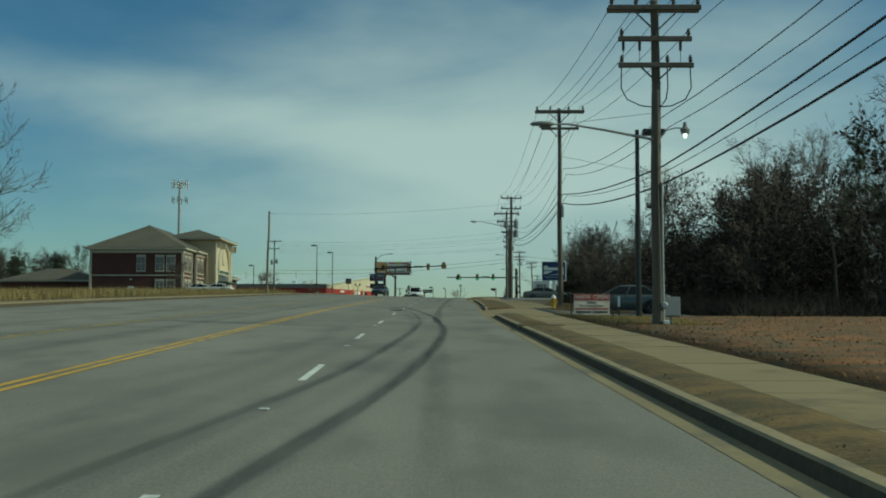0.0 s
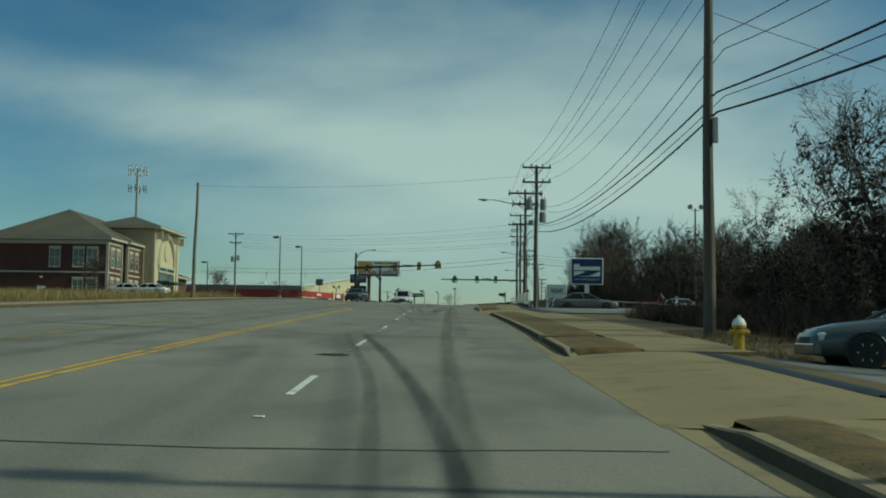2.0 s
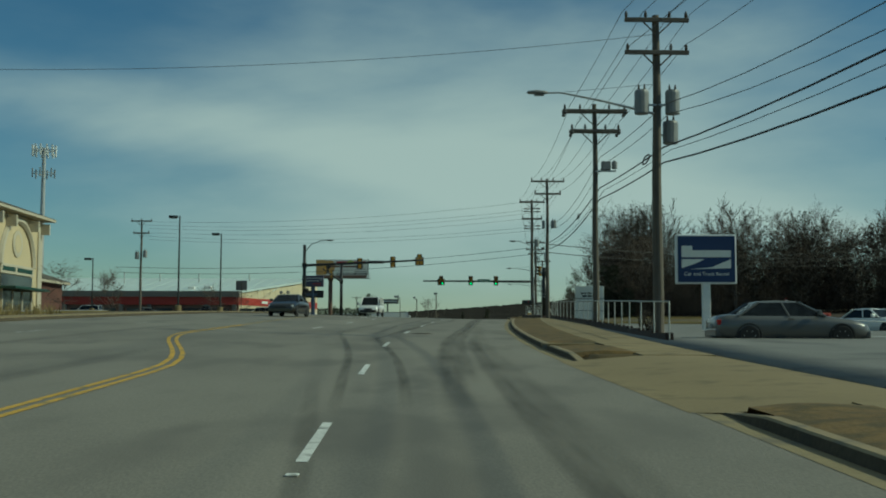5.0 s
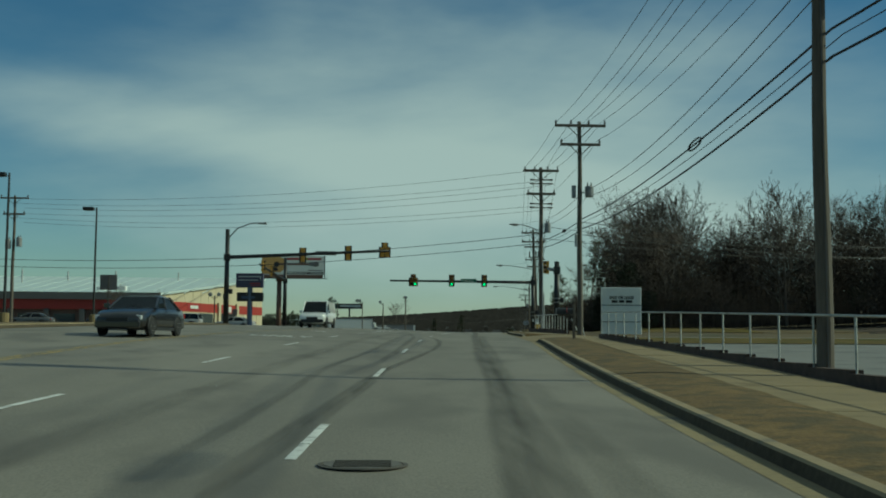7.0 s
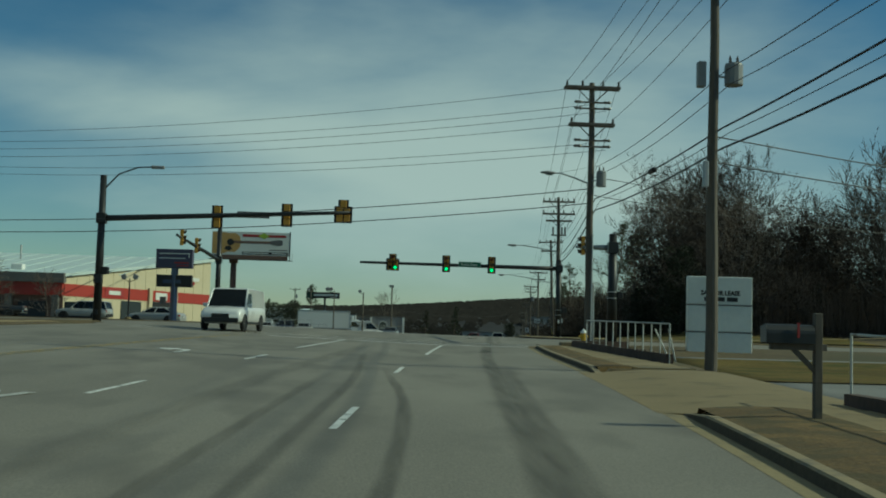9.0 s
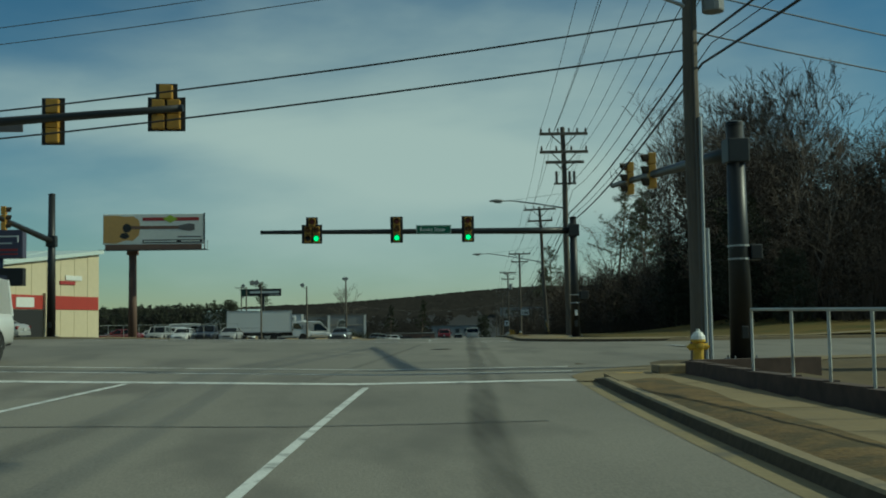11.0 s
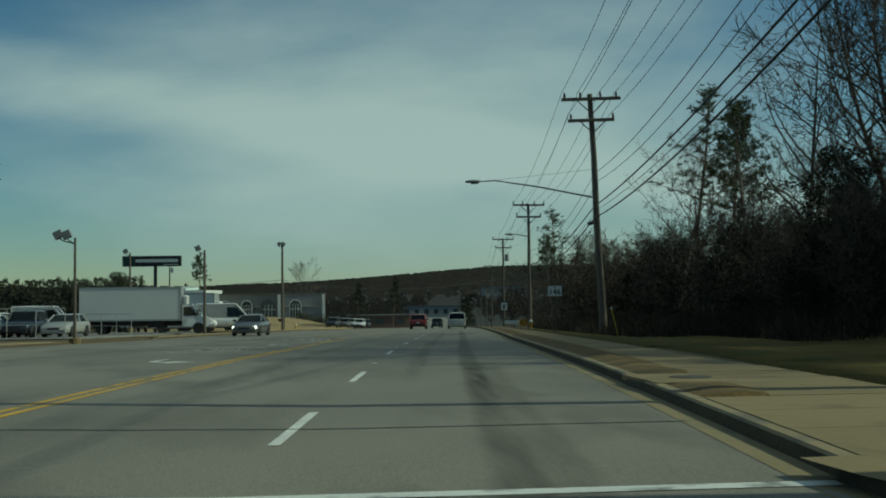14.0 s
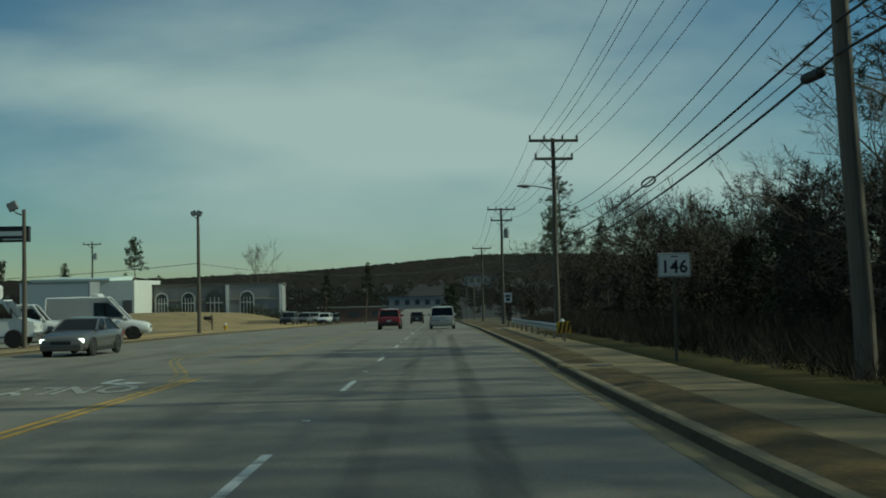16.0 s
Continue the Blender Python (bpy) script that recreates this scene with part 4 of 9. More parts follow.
for y, a, b, s in ((24.5, -1.5, 3.6, -.4), (48, -6, 3.7, .3), (62, -7, -1, 0.2), (93, 0.5, 4.0, .1), (158, -3, 4, .2), (200, -10, 3, 0.4), (262, 1, 4, .2), (227, -14, 3, 0.5), (244, -3, 4, 0)):
    seam(y, a, b, s)


def cover(x, y, r, name="manhole_cover"):
    t = thing(name, pose(x, y, surf(x - line_x(y), y) + 0.004), "dark cast-iron manhole cover set in the asphalt", "manhole cover")
    part("frame", lathe([(r * 1.12, 0), (r * 1.12, 0.008), (r, 0.01), (r, 0.002)], 24), M["rusted_iron"], t)
    bm = lathe([(r * 0.97, 0), (r * 0.97, 0.012), (r * 0.4, 0.014)], 24)
    part("lid", bm, M["cover_iron"], t)
    bm = bmesh.new()
    for i in range(-3, 4):
        box(bm, -r * 0.7, r * 0.7, i * r * 0.22 - 0.015, i * r * 0.22 + 0.015, 0.012, 0.02)
    part("tread", bm, M["rusted_iron"], t)


cover(-0.71, 134.1, 0.36)
cover(6.95, 227.2, 0.34)
cover(-1.75, 61.2, 0.3)


def kerb_inlet(y):
    x = line_x(y) + kerb_r(y)
    t = thing("kerb_inlet", pose(x, y, surf(4.5, y)), "concrete kerb inlet with a black block for its shaded opening and a flat cover slab", "storm drain")
    # no hole is cut: a solid black block gives the dark inside the inlet
    part("opening", bx(-0.026, 0.2, -0.6, 0.6, 0.005, 0.1), M["sig_black"], t)
    part("cover_slab", bx(-0.02, 1.25, -0.93, 0.93, 0.06, 0.146, bevel=0.012), M["concrete"], t)
    part("lid", move(lathe([(0.3, 0), (0.3, 0.012), (0.26, 0.014)], 20), 0.75, 0, 0.143), M["rusted_iron"], t)


for y in INLETS:
    kerb_inlet(y)


# ---------------------------------------------------------------- utility poles
def insulator(bm, x, y, z, r=0.06, h=0.2):
    prof = [(r * 0.3, 0), (r, h * 0.35), (r * 0.55, h * 0.45), (r * 0.85, h * 0.65), (r * 0.45, h * 0.8), (r * 0.4, h)]
    s = lathe(prof, 8)
    me = bpy.data.meshes.new("tmp")
    s.to_mesh(me); s.free()
    me.transform(Matrix.Translation((x, y, z)))
    bm.from_mesh(me)
    bpy.data.meshes.remove(me)


def crossarm(parent, z, x0, x1, y=-0.16, pins=(), brace=0.55, double=False, label=""):
    arm = part("crossarm", bx(x0, x1, y - 0.065, y + 0.065, z - 0.075, z + 0.075, bevel=0.012), M["arm_wood"], parent, label)
    if double:
        part("crossarm", bx(x0, x1, -y - 0.065, -y + 0.065, z - 0.075, z + 0.075, bevel=0.012), M["arm_wood"], parent)
    if brace:
        for s in (-1, 1):
            part("brace", tb([(s * brace, y - 0.07, z - 0.05), (s * 0.06, y - 0.05, z - brace * 0.95)], 0.032, 4), M["arm_wood"], parent)
    for p in pins:
        bm = bmesh.new()
        insulator(bm, p, y, z + 0.07, 0.075, 0.25)
        part("insulator", bm, M["insulator"], parent)
    return arm


def transformer(parent, x, y, z, r=0.26, h=0.85):
    can = part("transformer", move(lathe([(r * 0.96, 0), (r, 0.03), (r, h * 0.9), (r * 0.9, h), (r * 0.3, h + 0.04)], 14), x, y, z), M["transformer"], parent, "grey pole-mounted transformer can", smooth=False)
    for k in (-1, 1):
        bm = bmesh.new()
        insulator(bm, x + k * r * 0.4, y, z + h, 0.05, 0.22)
        part("bushing", bm, M["insulator"], can)
    part("bracket", bx(min(x, 0), max(x, 0), y - 0.04, y + 0.04, z + h * 0.35, z + h * 0.42), M["galv"], parent)


def cobra_lamp(parent, z, reach, rise, side=-1):
    """A long bracket arm with a flat street lamp head; side -1 reaches over the road."""
    s = side
    part("lamp_arm", tb([(0, -0.05, z), (s * reach * 0.5, -0.05, z + rise * 0.62), (s * reach * 0.88, -0.05, z + rise), (s * reach, -0.05, z + rise * 0.98)], [0.045, 0.04, 0.034, 0.03], 8), M["galv"], parent)
    part("guy", tb([(0, -0.05, z + rise + 0.35), (s * reach * 0.86, -0.05, z + rise + 0.02)], 0.008, 4), M["wire"], parent)
    bm = bmesh.new()
    rings = [(0.0, 0.05, 0.05), (0.12, 0.12, 0.08), (0.4, 0.17, 0.1), (0.68, 0.13, 0.07), (0.76, 0.03, 0.02)]
    vs = []
    for d, w, h in rings:
        vs.append([bm.verts.new((s * (reach + d), -0.05 + w * math.cos(a), z + rise * 0.98 + h * math.sin(a) * (1 if math.sin(a) > 0 else 0.6))) for a in [6.28319 * k / 10 for k in range(10)]])
    for a, b in zip(vs, vs[1:]):
        for k in range(10):
            bm.faces.new((a[k], a[(k + 1) % 10], b[(k + 1) % 10], b[k]))
    bm.faces.new(vs[0]); bm.faces.new(vs[-1][::-1])
    bmesh.ops.recalc_face_normals(bm, faces=bm.faces)
    head = part("lamp_head", bm, M["transformer"], parent, "grey cobra-head street lamp", smooth=True)
    part("lens", bx(s * (reach + 0.3) - 0.18, s * (reach + 0.3) + 0.18, -0.15, 0.05, z + rise * 0.98 - 0.1, z + rise * 0.98 - 0.05, bevel=0.02), M["blind"], head)


def utility_pole(x, y, top, lean=(0.0, 0.0), r=0.17, m="pole", label="weathered wooden utility pole with crossarms"):
    base = ground_z(x, y) - 0.3
    t = thing("utility_pole", pose(x, y, 0, lean[0], lean[1], 0), label, "utility pole", "poles along the road")
    n = 8
    pts = [(0.02 * math.sin(i * 1.3), 0, base + (top - base) * i / n) for i in range(n + 1)]
    part("shaft", tb(pts, [r * (1 - 0.38 * i / n) for i in range(n + 1)], 12), M[m], t, smooth=False)
    part("ground_wire", tb([(0.0, -r - 0.005, base), (0.0, -r * 0.65, top - 0.6)], 0.012, 4), M["wire"], t)
    return t


POLES = []   # x, y, height of the upper arm, of the second arm, of the cables
# first pole: three arms, looping leads, a street lamp and a small flood lamp
pa = utility_pole(7.5, 36.5, 11.35, r=0.19, label="weathered wooden utility pole with three crossarms, leads and lamps")
crossarm(pa, 11.1, -1.45, 1.4, pins=(-1.35, -0.6, 0.55, 1.3), brace=0.75, double=True)
crossarm(pa, 10.12, -1.15, 1.1, pins=(-1.05, 1.0), brace=0.0)
crossarm(pa, 9.3, -1.15, 1.15, pins=(-1.05, 0.35, 1.05), brace=0.5)
for s, dz in ((-1.05, 1.2), (0.35, 0.9), (1.05, 1.2)):
    part("lead", tb([(s, -0.1, 9.25), (s * 1.02, -0.12, 8.6), (s * 0.85, -0.12, 8.25), (s * 0.45, -0.12, 8.05), (s * 0.12, -0.1, 8.02)], 0.02, 5), M["cable"], pa)
for s in (-1.0, -0.5, 0.75):
    bm = bmesh.new()
    tube(bm, [(s, -0.16, 10.08), (s, -0.16, 9.75)], 0.045, 6)
    part("cutout", bm, M["insulator"], pa)
    part("lead", tb([(s, -0.16, 9.75), (s, -0.16, 9.4)], 0.01, 4), M["cable"], pa)
cobra_lamp(pa, 7.0, 3.1, 0.5)
part("lamp_arm", tb([(0.12, -0.05, 7.05), (0.3, -0.05, 7.3), (0.6, -0.05, 7.38), (0.86, -0.05, 7.36)], 0.022, 6), M["galv"], pa)
fl = part("flood_lamp", move(lathe([(0.13, -0.1), (0.15, 0.02), (0.07, 0.12), (0.05, 0.25)], 12), 0.88, -0.05, 7.3), M["transformer"], pa, "small yard lamp")
part("globe", move(lathe([(0.02, -0.1), (0.045, -0.08), (0.06, -0.02), (0.05, 0.04)], 12), 0.88, -0.05, 7.16), M["bulb"], fl)
part("conduit", tb([(0.15, -0.12, 1.2), (0.14, -0.12, 5.7)], 0.035, 6), M["galv"], pa)
part("meter", move(lathe([(0.1, 0), (0.1, 0.12), (0.07, 0.16)], 12, "y"), 0.16, -0.14, 1.95), M["galv"], pa)
part("cable_box", bx(0.12, 0.3, -0.28, -0.1, 1.25, 1.5, bevel=0.02), M["white_paint"], pa)
POLES.append((7.5, 36.5, 11.1, 10.12, 6.1))

pb = utility_pole(7.6, 69.7, 14.5)
crossarm(pb, 14.3, -1.45, 1.5, pins=(-1.35, -0.55, 0.55, 1.4), brace=0.7, double=True)
crossarm(pb, 13.25, -1.1, 1.15, pins=(-1.0, 1.05), brace=0.6)
part("splice_box", bx(0.08, 0.22, -0.25, -0.1, 7.9, 8.6, bevel=0.02), M["galv"], pb)
POLES.append((7.6, 69.7, 14.3, 13.25, 9.2))

pc = utility_pole(7.6, 129.8, 16.2, lean=(0, 0.2), r=0.2, label="tall dark utility pole with three transformers and a street lamp")
crossarm(pc, 16.0, -1.15, 1.15, pins=(-1.1, -0.4, 0.45, 1.05))
crossarm(pc, 14.82, -1.15, 1.15, pins=(-1.05, 0.5, 1.05))
transformer(pc, -0.55, -0.1, 12.6)
transformer(pc, 0.55, -0.1, 12.6)
transformer(pc, 0.55, 0.25, 11.6, 0.28, 0.8)
cobra_lamp(pc, 12.6, 3.9, 0.75)
POLES.append((7.65, 129.8, 16.0, 14.82, 11.3))

pd = utility_pole(7.85, 145.4, 16.2, label="wooden utility pole with double crossarms and a switch box")
crossarm(pd, 15.85, -1.6, 1.6, pins=(-1.5, -0.75, 0.7, 1.45), brace=0.8, double=True)
crossarm(pd, 14.85, -1.25, 1.25, pins=(-1.15, -0.5, 0.5, 1.15), brace=0.75, double=True)
for z, reach in ((15.72, 1.5), (14.72, 1.15)):
    for sx in (-1, 1):
        bm = lathe([(0.03, -0.5), (0.085, -0.42), (0.06, -0.36), (0.085, -0.3), (0.04, -0.24), (0.04, 0.24), (0.085, 0.3), (0.06, 0.36), (0.085, 0.42), (0.03, 0.5)], 8, "y")
        part("strain_insulator", move(bm, sx * reach, 0, z), M["insulator"], pd)
part("switch_box", bx(0.3, 0.75, -0.3, 0.05, 12.9, 13.32, bevel=0.03), M["transformer"], pd)
part("recloser", move(lathe([(0.1, 0), (0.14, 0.05), (0.14, 0.34), (0.06, 0.42)], 10), 0.95, -0.1, 12.95), M["transformer"], pd)
part("bracket", bx(0.0, 1.0, -0.2, -0.14, 12.8, 12.88), M["galv"], pd)
POLES.append((7.85, 145.4, 15.85, 14.85, 11.9))

pe = utility_pole(10.1, 186.5, 18.25, label="wooden utility pole with crossarms and two transformers")
crossarm(pe, 18.0, -1.4, 1.45, pins=(-1.35, -0.5, 0.5, 1.4), brace=0.7)
crossarm(pe, 16.93, -1.1, 1.15, pins=(-1.05, 1.1), brace=0.6)
part("switch_box", bx(-0.42, -0.2, -0.02, 0.25, 13.95, 14.65, bevel=0.03), M["transformer"], pe)
transformer(pe, 0.55, 0.0, 14.0, 0.25, 0.6)
part("splice_box", bx(-0.3, -0.16, -0.2, -0.05, 11.2, 11.9, bevel=0.02), M["galv"], pe)
POLES.append((10.1, 186.5, 18.0, 16.93, 12.7))

pf = utility_pole(11.15, 210.4, 19.35, r=0.2, label="tall corner utility pole where wires cross the road")
crossarm(pf, 19.1, -1.35, 1.35, pins=(-1.25, -0.5, 0.5, 1.25), brace=0.8, double=True)
crossarm(pf, 17.3, -1.1, 1.1, pins=(-1.0, 0.0, 1.0), brace=0.7, double=True)
for i, z in enumerate((18.35, 18.05, 16.5, 16.2)):
    part("dead_end", bx(-0.75, 0.75, -0.25, -0.2, z - 0.04, z + 0.04), M["arm_wood"], pf)
    for sx in (-0.7, 0.7):
        part("strain_insulator", move(lathe([(0.03, -0.2), (0.08, -0.12), (0.05, 0.0), (0.08, 0.12), (0.03, 0.2)], 8, "x"), sx, -0.22, z + 0.02), M["insulator"], pf)
transformer(pf, 0.5, -0.1, 14.3, 0.24, 0.75)
cobra_lamp(pf, 14.4, 1.7, 0.5)
part("conduit", tb([(0.1, -0.16, 6.6), (0.12, -0.13, 12.0)], 0.045, 6), M["galv"], pf)
part("conduit", tb([(0.22, -0.1, 6.6), (0.21, -0.1, 9.6)], 0.05, 6), M["galv"], pf)
POLES.append((11.15, 210.4, 19.1, 17.3, 13.6))

pg = utility_pole(15.3, 246.0, 18.1, lean=(0, -0.6), r=0.19, label="leaning utility pole with three crossarms and a street lamp")
crossarm(pg, 17.72, -1.3, 1.3, pins=(-1.2, -0.75, -0.3, 0.3, 0.75, 1.2), brace=0.7)
crossarm(pg, 16.75, -1.3, 1.3, pins=(-1.2, -0.4, 0.4, 1.2), brace=0.7)
crossarm(pg, 16.2, -1.0, 1.05, pins=(), brace=0.5)
for s in (-0.45, 0.25, 0.5):
    bm = bmesh.new()
    tube(bm, [(s, -0.2, 15.1), (s, -0.2, 15.7)], 0.07, 6)
    part("cutout", bm, M["insulator"], pg)
part("dead_end", bx(-0.6, 0.6, -0.22, -0.16, 15.0, 15.1), M["arm_wood"], pg)
cobra_lamp(pg, 13.75, 3.3, 0.45)
part("meter_box", bx(0.14, 0.36, -0.3, -0.12, 8.1, 8.45, bevel=0.02), M["galv"], pg)
POLES.append((15.15, 246.0, 17.72, 16.75, 13.4))

ph = utility_pole(20.92, 284.4, 17.9, lean=(0, -2.2), r=0.19, label="wooden utility pole with a long street lamp bracket")
crossarm(ph, 17.65, -1.4, 1.4, pins=(-1.25, -0.5, 0.45, 1.2), brace=0.7)
crossarm(ph, 16.65, -1.15, 1.05, pins=(-1.0, 1.0), brace=0.6)
cobra_lamp(ph, 13.02, 5.35, 1.0)
POLES.append((20.1, 284.4, 17.65, 16.65, 12.5))

pi_ = utility_pole(24.75, 327.0, 16.6, label="wooden utility pole with two crossarms")
crossarm(pi_, 16.45, -1.35, 1.35, pins=(-1.3, -0.5, 0.5, 1.3), brace=0.7)
crossarm(pi_, 15.46, -1.05, 1.05, pins=(-1.0, 1.0), brace=0.6)
cobra_lamp(pi_, 13.8, 1.3, 0.2)
POLES.append((24.75, 327.0, 16.45, 15.46, 11.0))
pj = utility_pole(29.9, 375.0, 16.5, label="wooden utility pole with two crossarms")
crossarm(pj, 16.35, -1.35, 1.35, pins=(-1.3, -0.5, 0.5, 1.3), brace=0.7)
crossarm(pj, 15.3, -1.05, 1.05, pins=(-1.0, 1.0), brace=0.6)
transformer(pj, 0.45, -0.1, 13.6)
POLES.append((29.9, 375.0, 16.35, 15.3, 11.0))
pk = utility_pole(36.2, 430.0, 15.0, label="wooden utility pole with two crossarms")
crossarm(pk, 14.85, -1.35, 1.35, pins=(-1.3, 1.3), brace=0.7)
crossarm(pk, 13.9, -1.05, 1.05, pins=(-1.0, 1.0), brace=0.6)
POLES.append((36.2, 430.0, 14.85, 13.9, 9.8))
for k, (px, py) in enumerate(((43.5, 490.0), (51.0, 556.0))):
    p = utility_pole(px, py, road_z(py) + 10.6, label="wooden utility pole with two crossarms")
    crossarm(p, road_z(py) + 10.4, -1.3, 1.3, pins=(-1.2, 1.2), brace=0.6)
    crossarm(p, road_z(py) + 9.4, -1.05, 1.05, brace=0.6)
    POLES.append((px, py, road_z(py) + 10.4, road_z(py) + 9.4, road_z(py) + 5.5))
# one pole behind the starting point carries the wires on
p0 = utility_pole(8.6, -14.0, 11.6)
crossarm(p0, 11.4, -1.4, 1.4, pins=(-1.3, 1.3), brace=0.7)
crossarm(p0, 10.4, -1.1, 1.1, brace=0.6)
POLES.insert(0, (8.6, -14.0, 11.4, 10.4, 7.4))


# ---------------------------------------------------------------- overhead wires
def span(bm, a, b, sag, r, n=12, sides=5):
    a, b = Vector(a), Vector(b)
    tube(bm, [a.lerp(b, i / n) - Vector((0, 0, sag * 4 * (i / n) * (1 - i / n))) for i in range(n + 1)], r, sides, cap=False)


def wire_run(dx, level, dz, sag, r, m, label, name="overhead_wire"):
    """One line along all the poles; each span between two poles is a part."""
    t = thing(name, Matrix.Identity(4), label, "wire", "wires along the road")
    for p, q in zip(POLES, POLES[1:]):
        bm = bmesh.new()
        d = math.hypot(q[0] - p[0], q[1] - p[1])
        span(bm, (p[0] + dx, p[1] - 0.16, p[2 + level] + dz), (q[0] + dx, q[1] - 0.16, q[2 + level] + dz), sag * (d / 40) ** 2, r)
        part("span", bm, M[m], t)


for dx in (-1.25, -0.5, 0.5, 1.25):
    wire_run(dx, 0, 0.26, 0.55, 0.011, "wire", "thin bare power wire strung between the poles")
for dx in (-0.95, 1.0):
    wire_run(dx, 1, 0.26, 0.6, 0.011, "wire", "thin bare power wire strung between the poles")
wire_run(0.25, 2, 1.65, 0.7, 0.014, "wire", "thin neutral wire strung between the poles")
wire_run(0.4, 2, 1.3, 0.75, 0.013, "wire", "thin neutral wire strung between the poles")
wire_run(0.42, 2, 0.0, 0.42, 0.012, "cable", "black service cable strung between the poles")
wire_run(0.2, 2, 0.1, 0.38, 0.027, "cable", "thick black communication cable slung between the poles", name="overhead_cable")
wire_run(0.2, 2, -0.45, 0.45, 0.029, "cable", "thick black communication cable slung between the poles", name="overhead_cable")


def cross_wire(a, b, sag, r, m="wire"):
    bm = bmesh.new()
    span(bm, a, b, sag, r, 20)
    tagged(obj("overhead_wire", bm, M[m]), "thin wire strung across the road", "wire", "wires across the road")


LP2 = (-35.2, 230.5)
for i, z in enumerate((19.3, 18.5, 18.2, 17.5, 16.6, 16.3)):
    cross_wire((11.15 + (i % 3 - 1) * 0.7, 210.4, z - 0.2), (LP2[0] + (i % 3 - 1) * 0.9, LP2[1], 18.9 - 0.45 * i), 0.9, 0.012)
cross_wire((11.15, 210.4, 14.2), (-36, 222, 12.7), 0.9, 0.022, "cable")
cross_wire((11.15, 210.4, 13.5), (-36, 222, 12.1), 0.9, 0.022, "cable")
cross_wire((7.6, 69.7, 11.6), (48, 101, 12.0), 0.7, 0.012)
cross_wire((7.65, 129.3, 15.4), (-20.1, 131.0, 14.4), 0.5, 0.009)
for z in (11.6, 10.9, 13.8, 12.9):
    cross_wire((10.1 if z < 12 else 11.15, 186.5 if z < 12 else 210.4, z + 1), (60, 205 if z < 12 else 232, z + 2.4), 1.2, 0.018, "cable")
cross_wire((3.0, 354.6, 11.0), (-55, 352, 12.0), 1.6, 0.02, "cable")
cross_wire((3.0, 354.6, 11.0), (29.9, 375, 11.5), 1.2, 0.016, "cable")


def cable_loop(x, y, z, ang):
    bm = bmesh.new()
    pts = [(x + 0.5 * math.cos(a) * math.sin(ang), y + 0.9 * math.cos(a), z + 0.13 * math.sin(a)) for a in [6.2832 * k / 16 for k in range(17)]]
    tube(bm, pts, 0.03, 5)
    tagged(obj("cable_coil", bm, M["cable"]), "coil of spare black cable tied to the line", "cable")


def splice(x, y, z):
    bm = lathe([(0.03, -0.4), (0.1, -0.32), (0.1, 0.32), (0.03, 0.4)], 10, "y")
    move(bm, x, y, z)
    tagged(obj("cable_splice", bm, M["cable"]), "black splice closure hung on the cable", "cable")


def on_cable(y, dz=0.1):
    """A point of the upper communication cable."""
    for p, q in zip(POLES, POLES[1:]):
        if p[1] <= y <= q[1]:
            f = (y - p[1]) / (q[1] - p[1])
            d = math.hypot(q[0] - p[0], q[1] - p[1])
            return p[0] + (q[0] - p[0]) * f + 0.2, y, p[4] + (q[4] - p[4]) * f + dz - 0.38 * (d / 40) ** 2 * 4 * f * (1 - f)


for y in (133.0, 157.6, 301.0):
    cable_loop(*on_cable(y), 0.1)
splice(*on_cable(196.0))
splice(*on_cable(285.5, -0.5))


# ---------------------------------------------------------------- traffic signals
def signal_head(parent, m, five=False, lit=None, back=True, hollow=None):
    """A three-lamp signal with backplate and visors; it faces local -y. m places it under the mast."""
    h = new("signal_head")
    h.parent = parent
    h.matrix_local = m
    cells = [(0, 0.38), (0, 0.0), (0, -0.38)] if not five else [(0, 0.38), (-0.19, 0.0), (0.19, 0.0), (-0.19, -0.38), (0.19, -0.38)]
    lens = ["lens_red", "lens_amber", "lens_green"] if not five else ["lens_red", "lens_amber", "lens_amber", "lens_green", "lens_green"]
    if back:
        if five:
            pts = [(-0.27, 0.61), (0.27, 0.61), (0.27, 0.26), (0.47, 0.26), (0.47, -0.61), (-0.47, -0.61), (-0.47, 0.26), (-0.27, 0.26)]
        else:
            pts = [(-0.29, 0.61), (0.29, 0.61), (0.29, -0.61), (-0.29, -0.61)]
        part("backplate", move(poly(pts, 0.01), 0, 0.02, 0), M["sig_black"], h)
    for i, (x, z) in enumerate(cells):
        part("housing", bx(x - 0.16, x + 0.16, -0.03, 0.2, z - 0.18, z + 0.18, bevel=0.02), M["sig_yellow"], h)
        on = lit == i
        ln = "lens_green" if on else (lens[i] if lens[i] != "lens_green" else "sig_black")
        part("lens", move(lathe([(0.115, 0.0), (0.11, 0.02), (0.08, 0.04), (0.02, 0.05)], 16, "y"), x, -0.035, z), M[ln], h)
        bm = bmesh.new()
        ring = []
        for k in range(13):
            a = radians(-30 + 240 * k / 12)
            ring.append([bm.verts.new((x + r * math.cos(a), y, z + r * math.sin(a))) for r, y in ((0.15, -0.03), (0.15, -0.27 + 0.1 * abs(k - 6) / 6), (0.14, -0.27 + 0.1 * abs(k - 6) / 6), (0.14, -0.03))])
        for a, b in zip(ring, ring[1:]):
            for q in range(3):
                bm.faces.new((a[q], b[q], b[q + 1], a[q + 1]))
        part("visor", bm, M["sig_visor"], h)
    return h


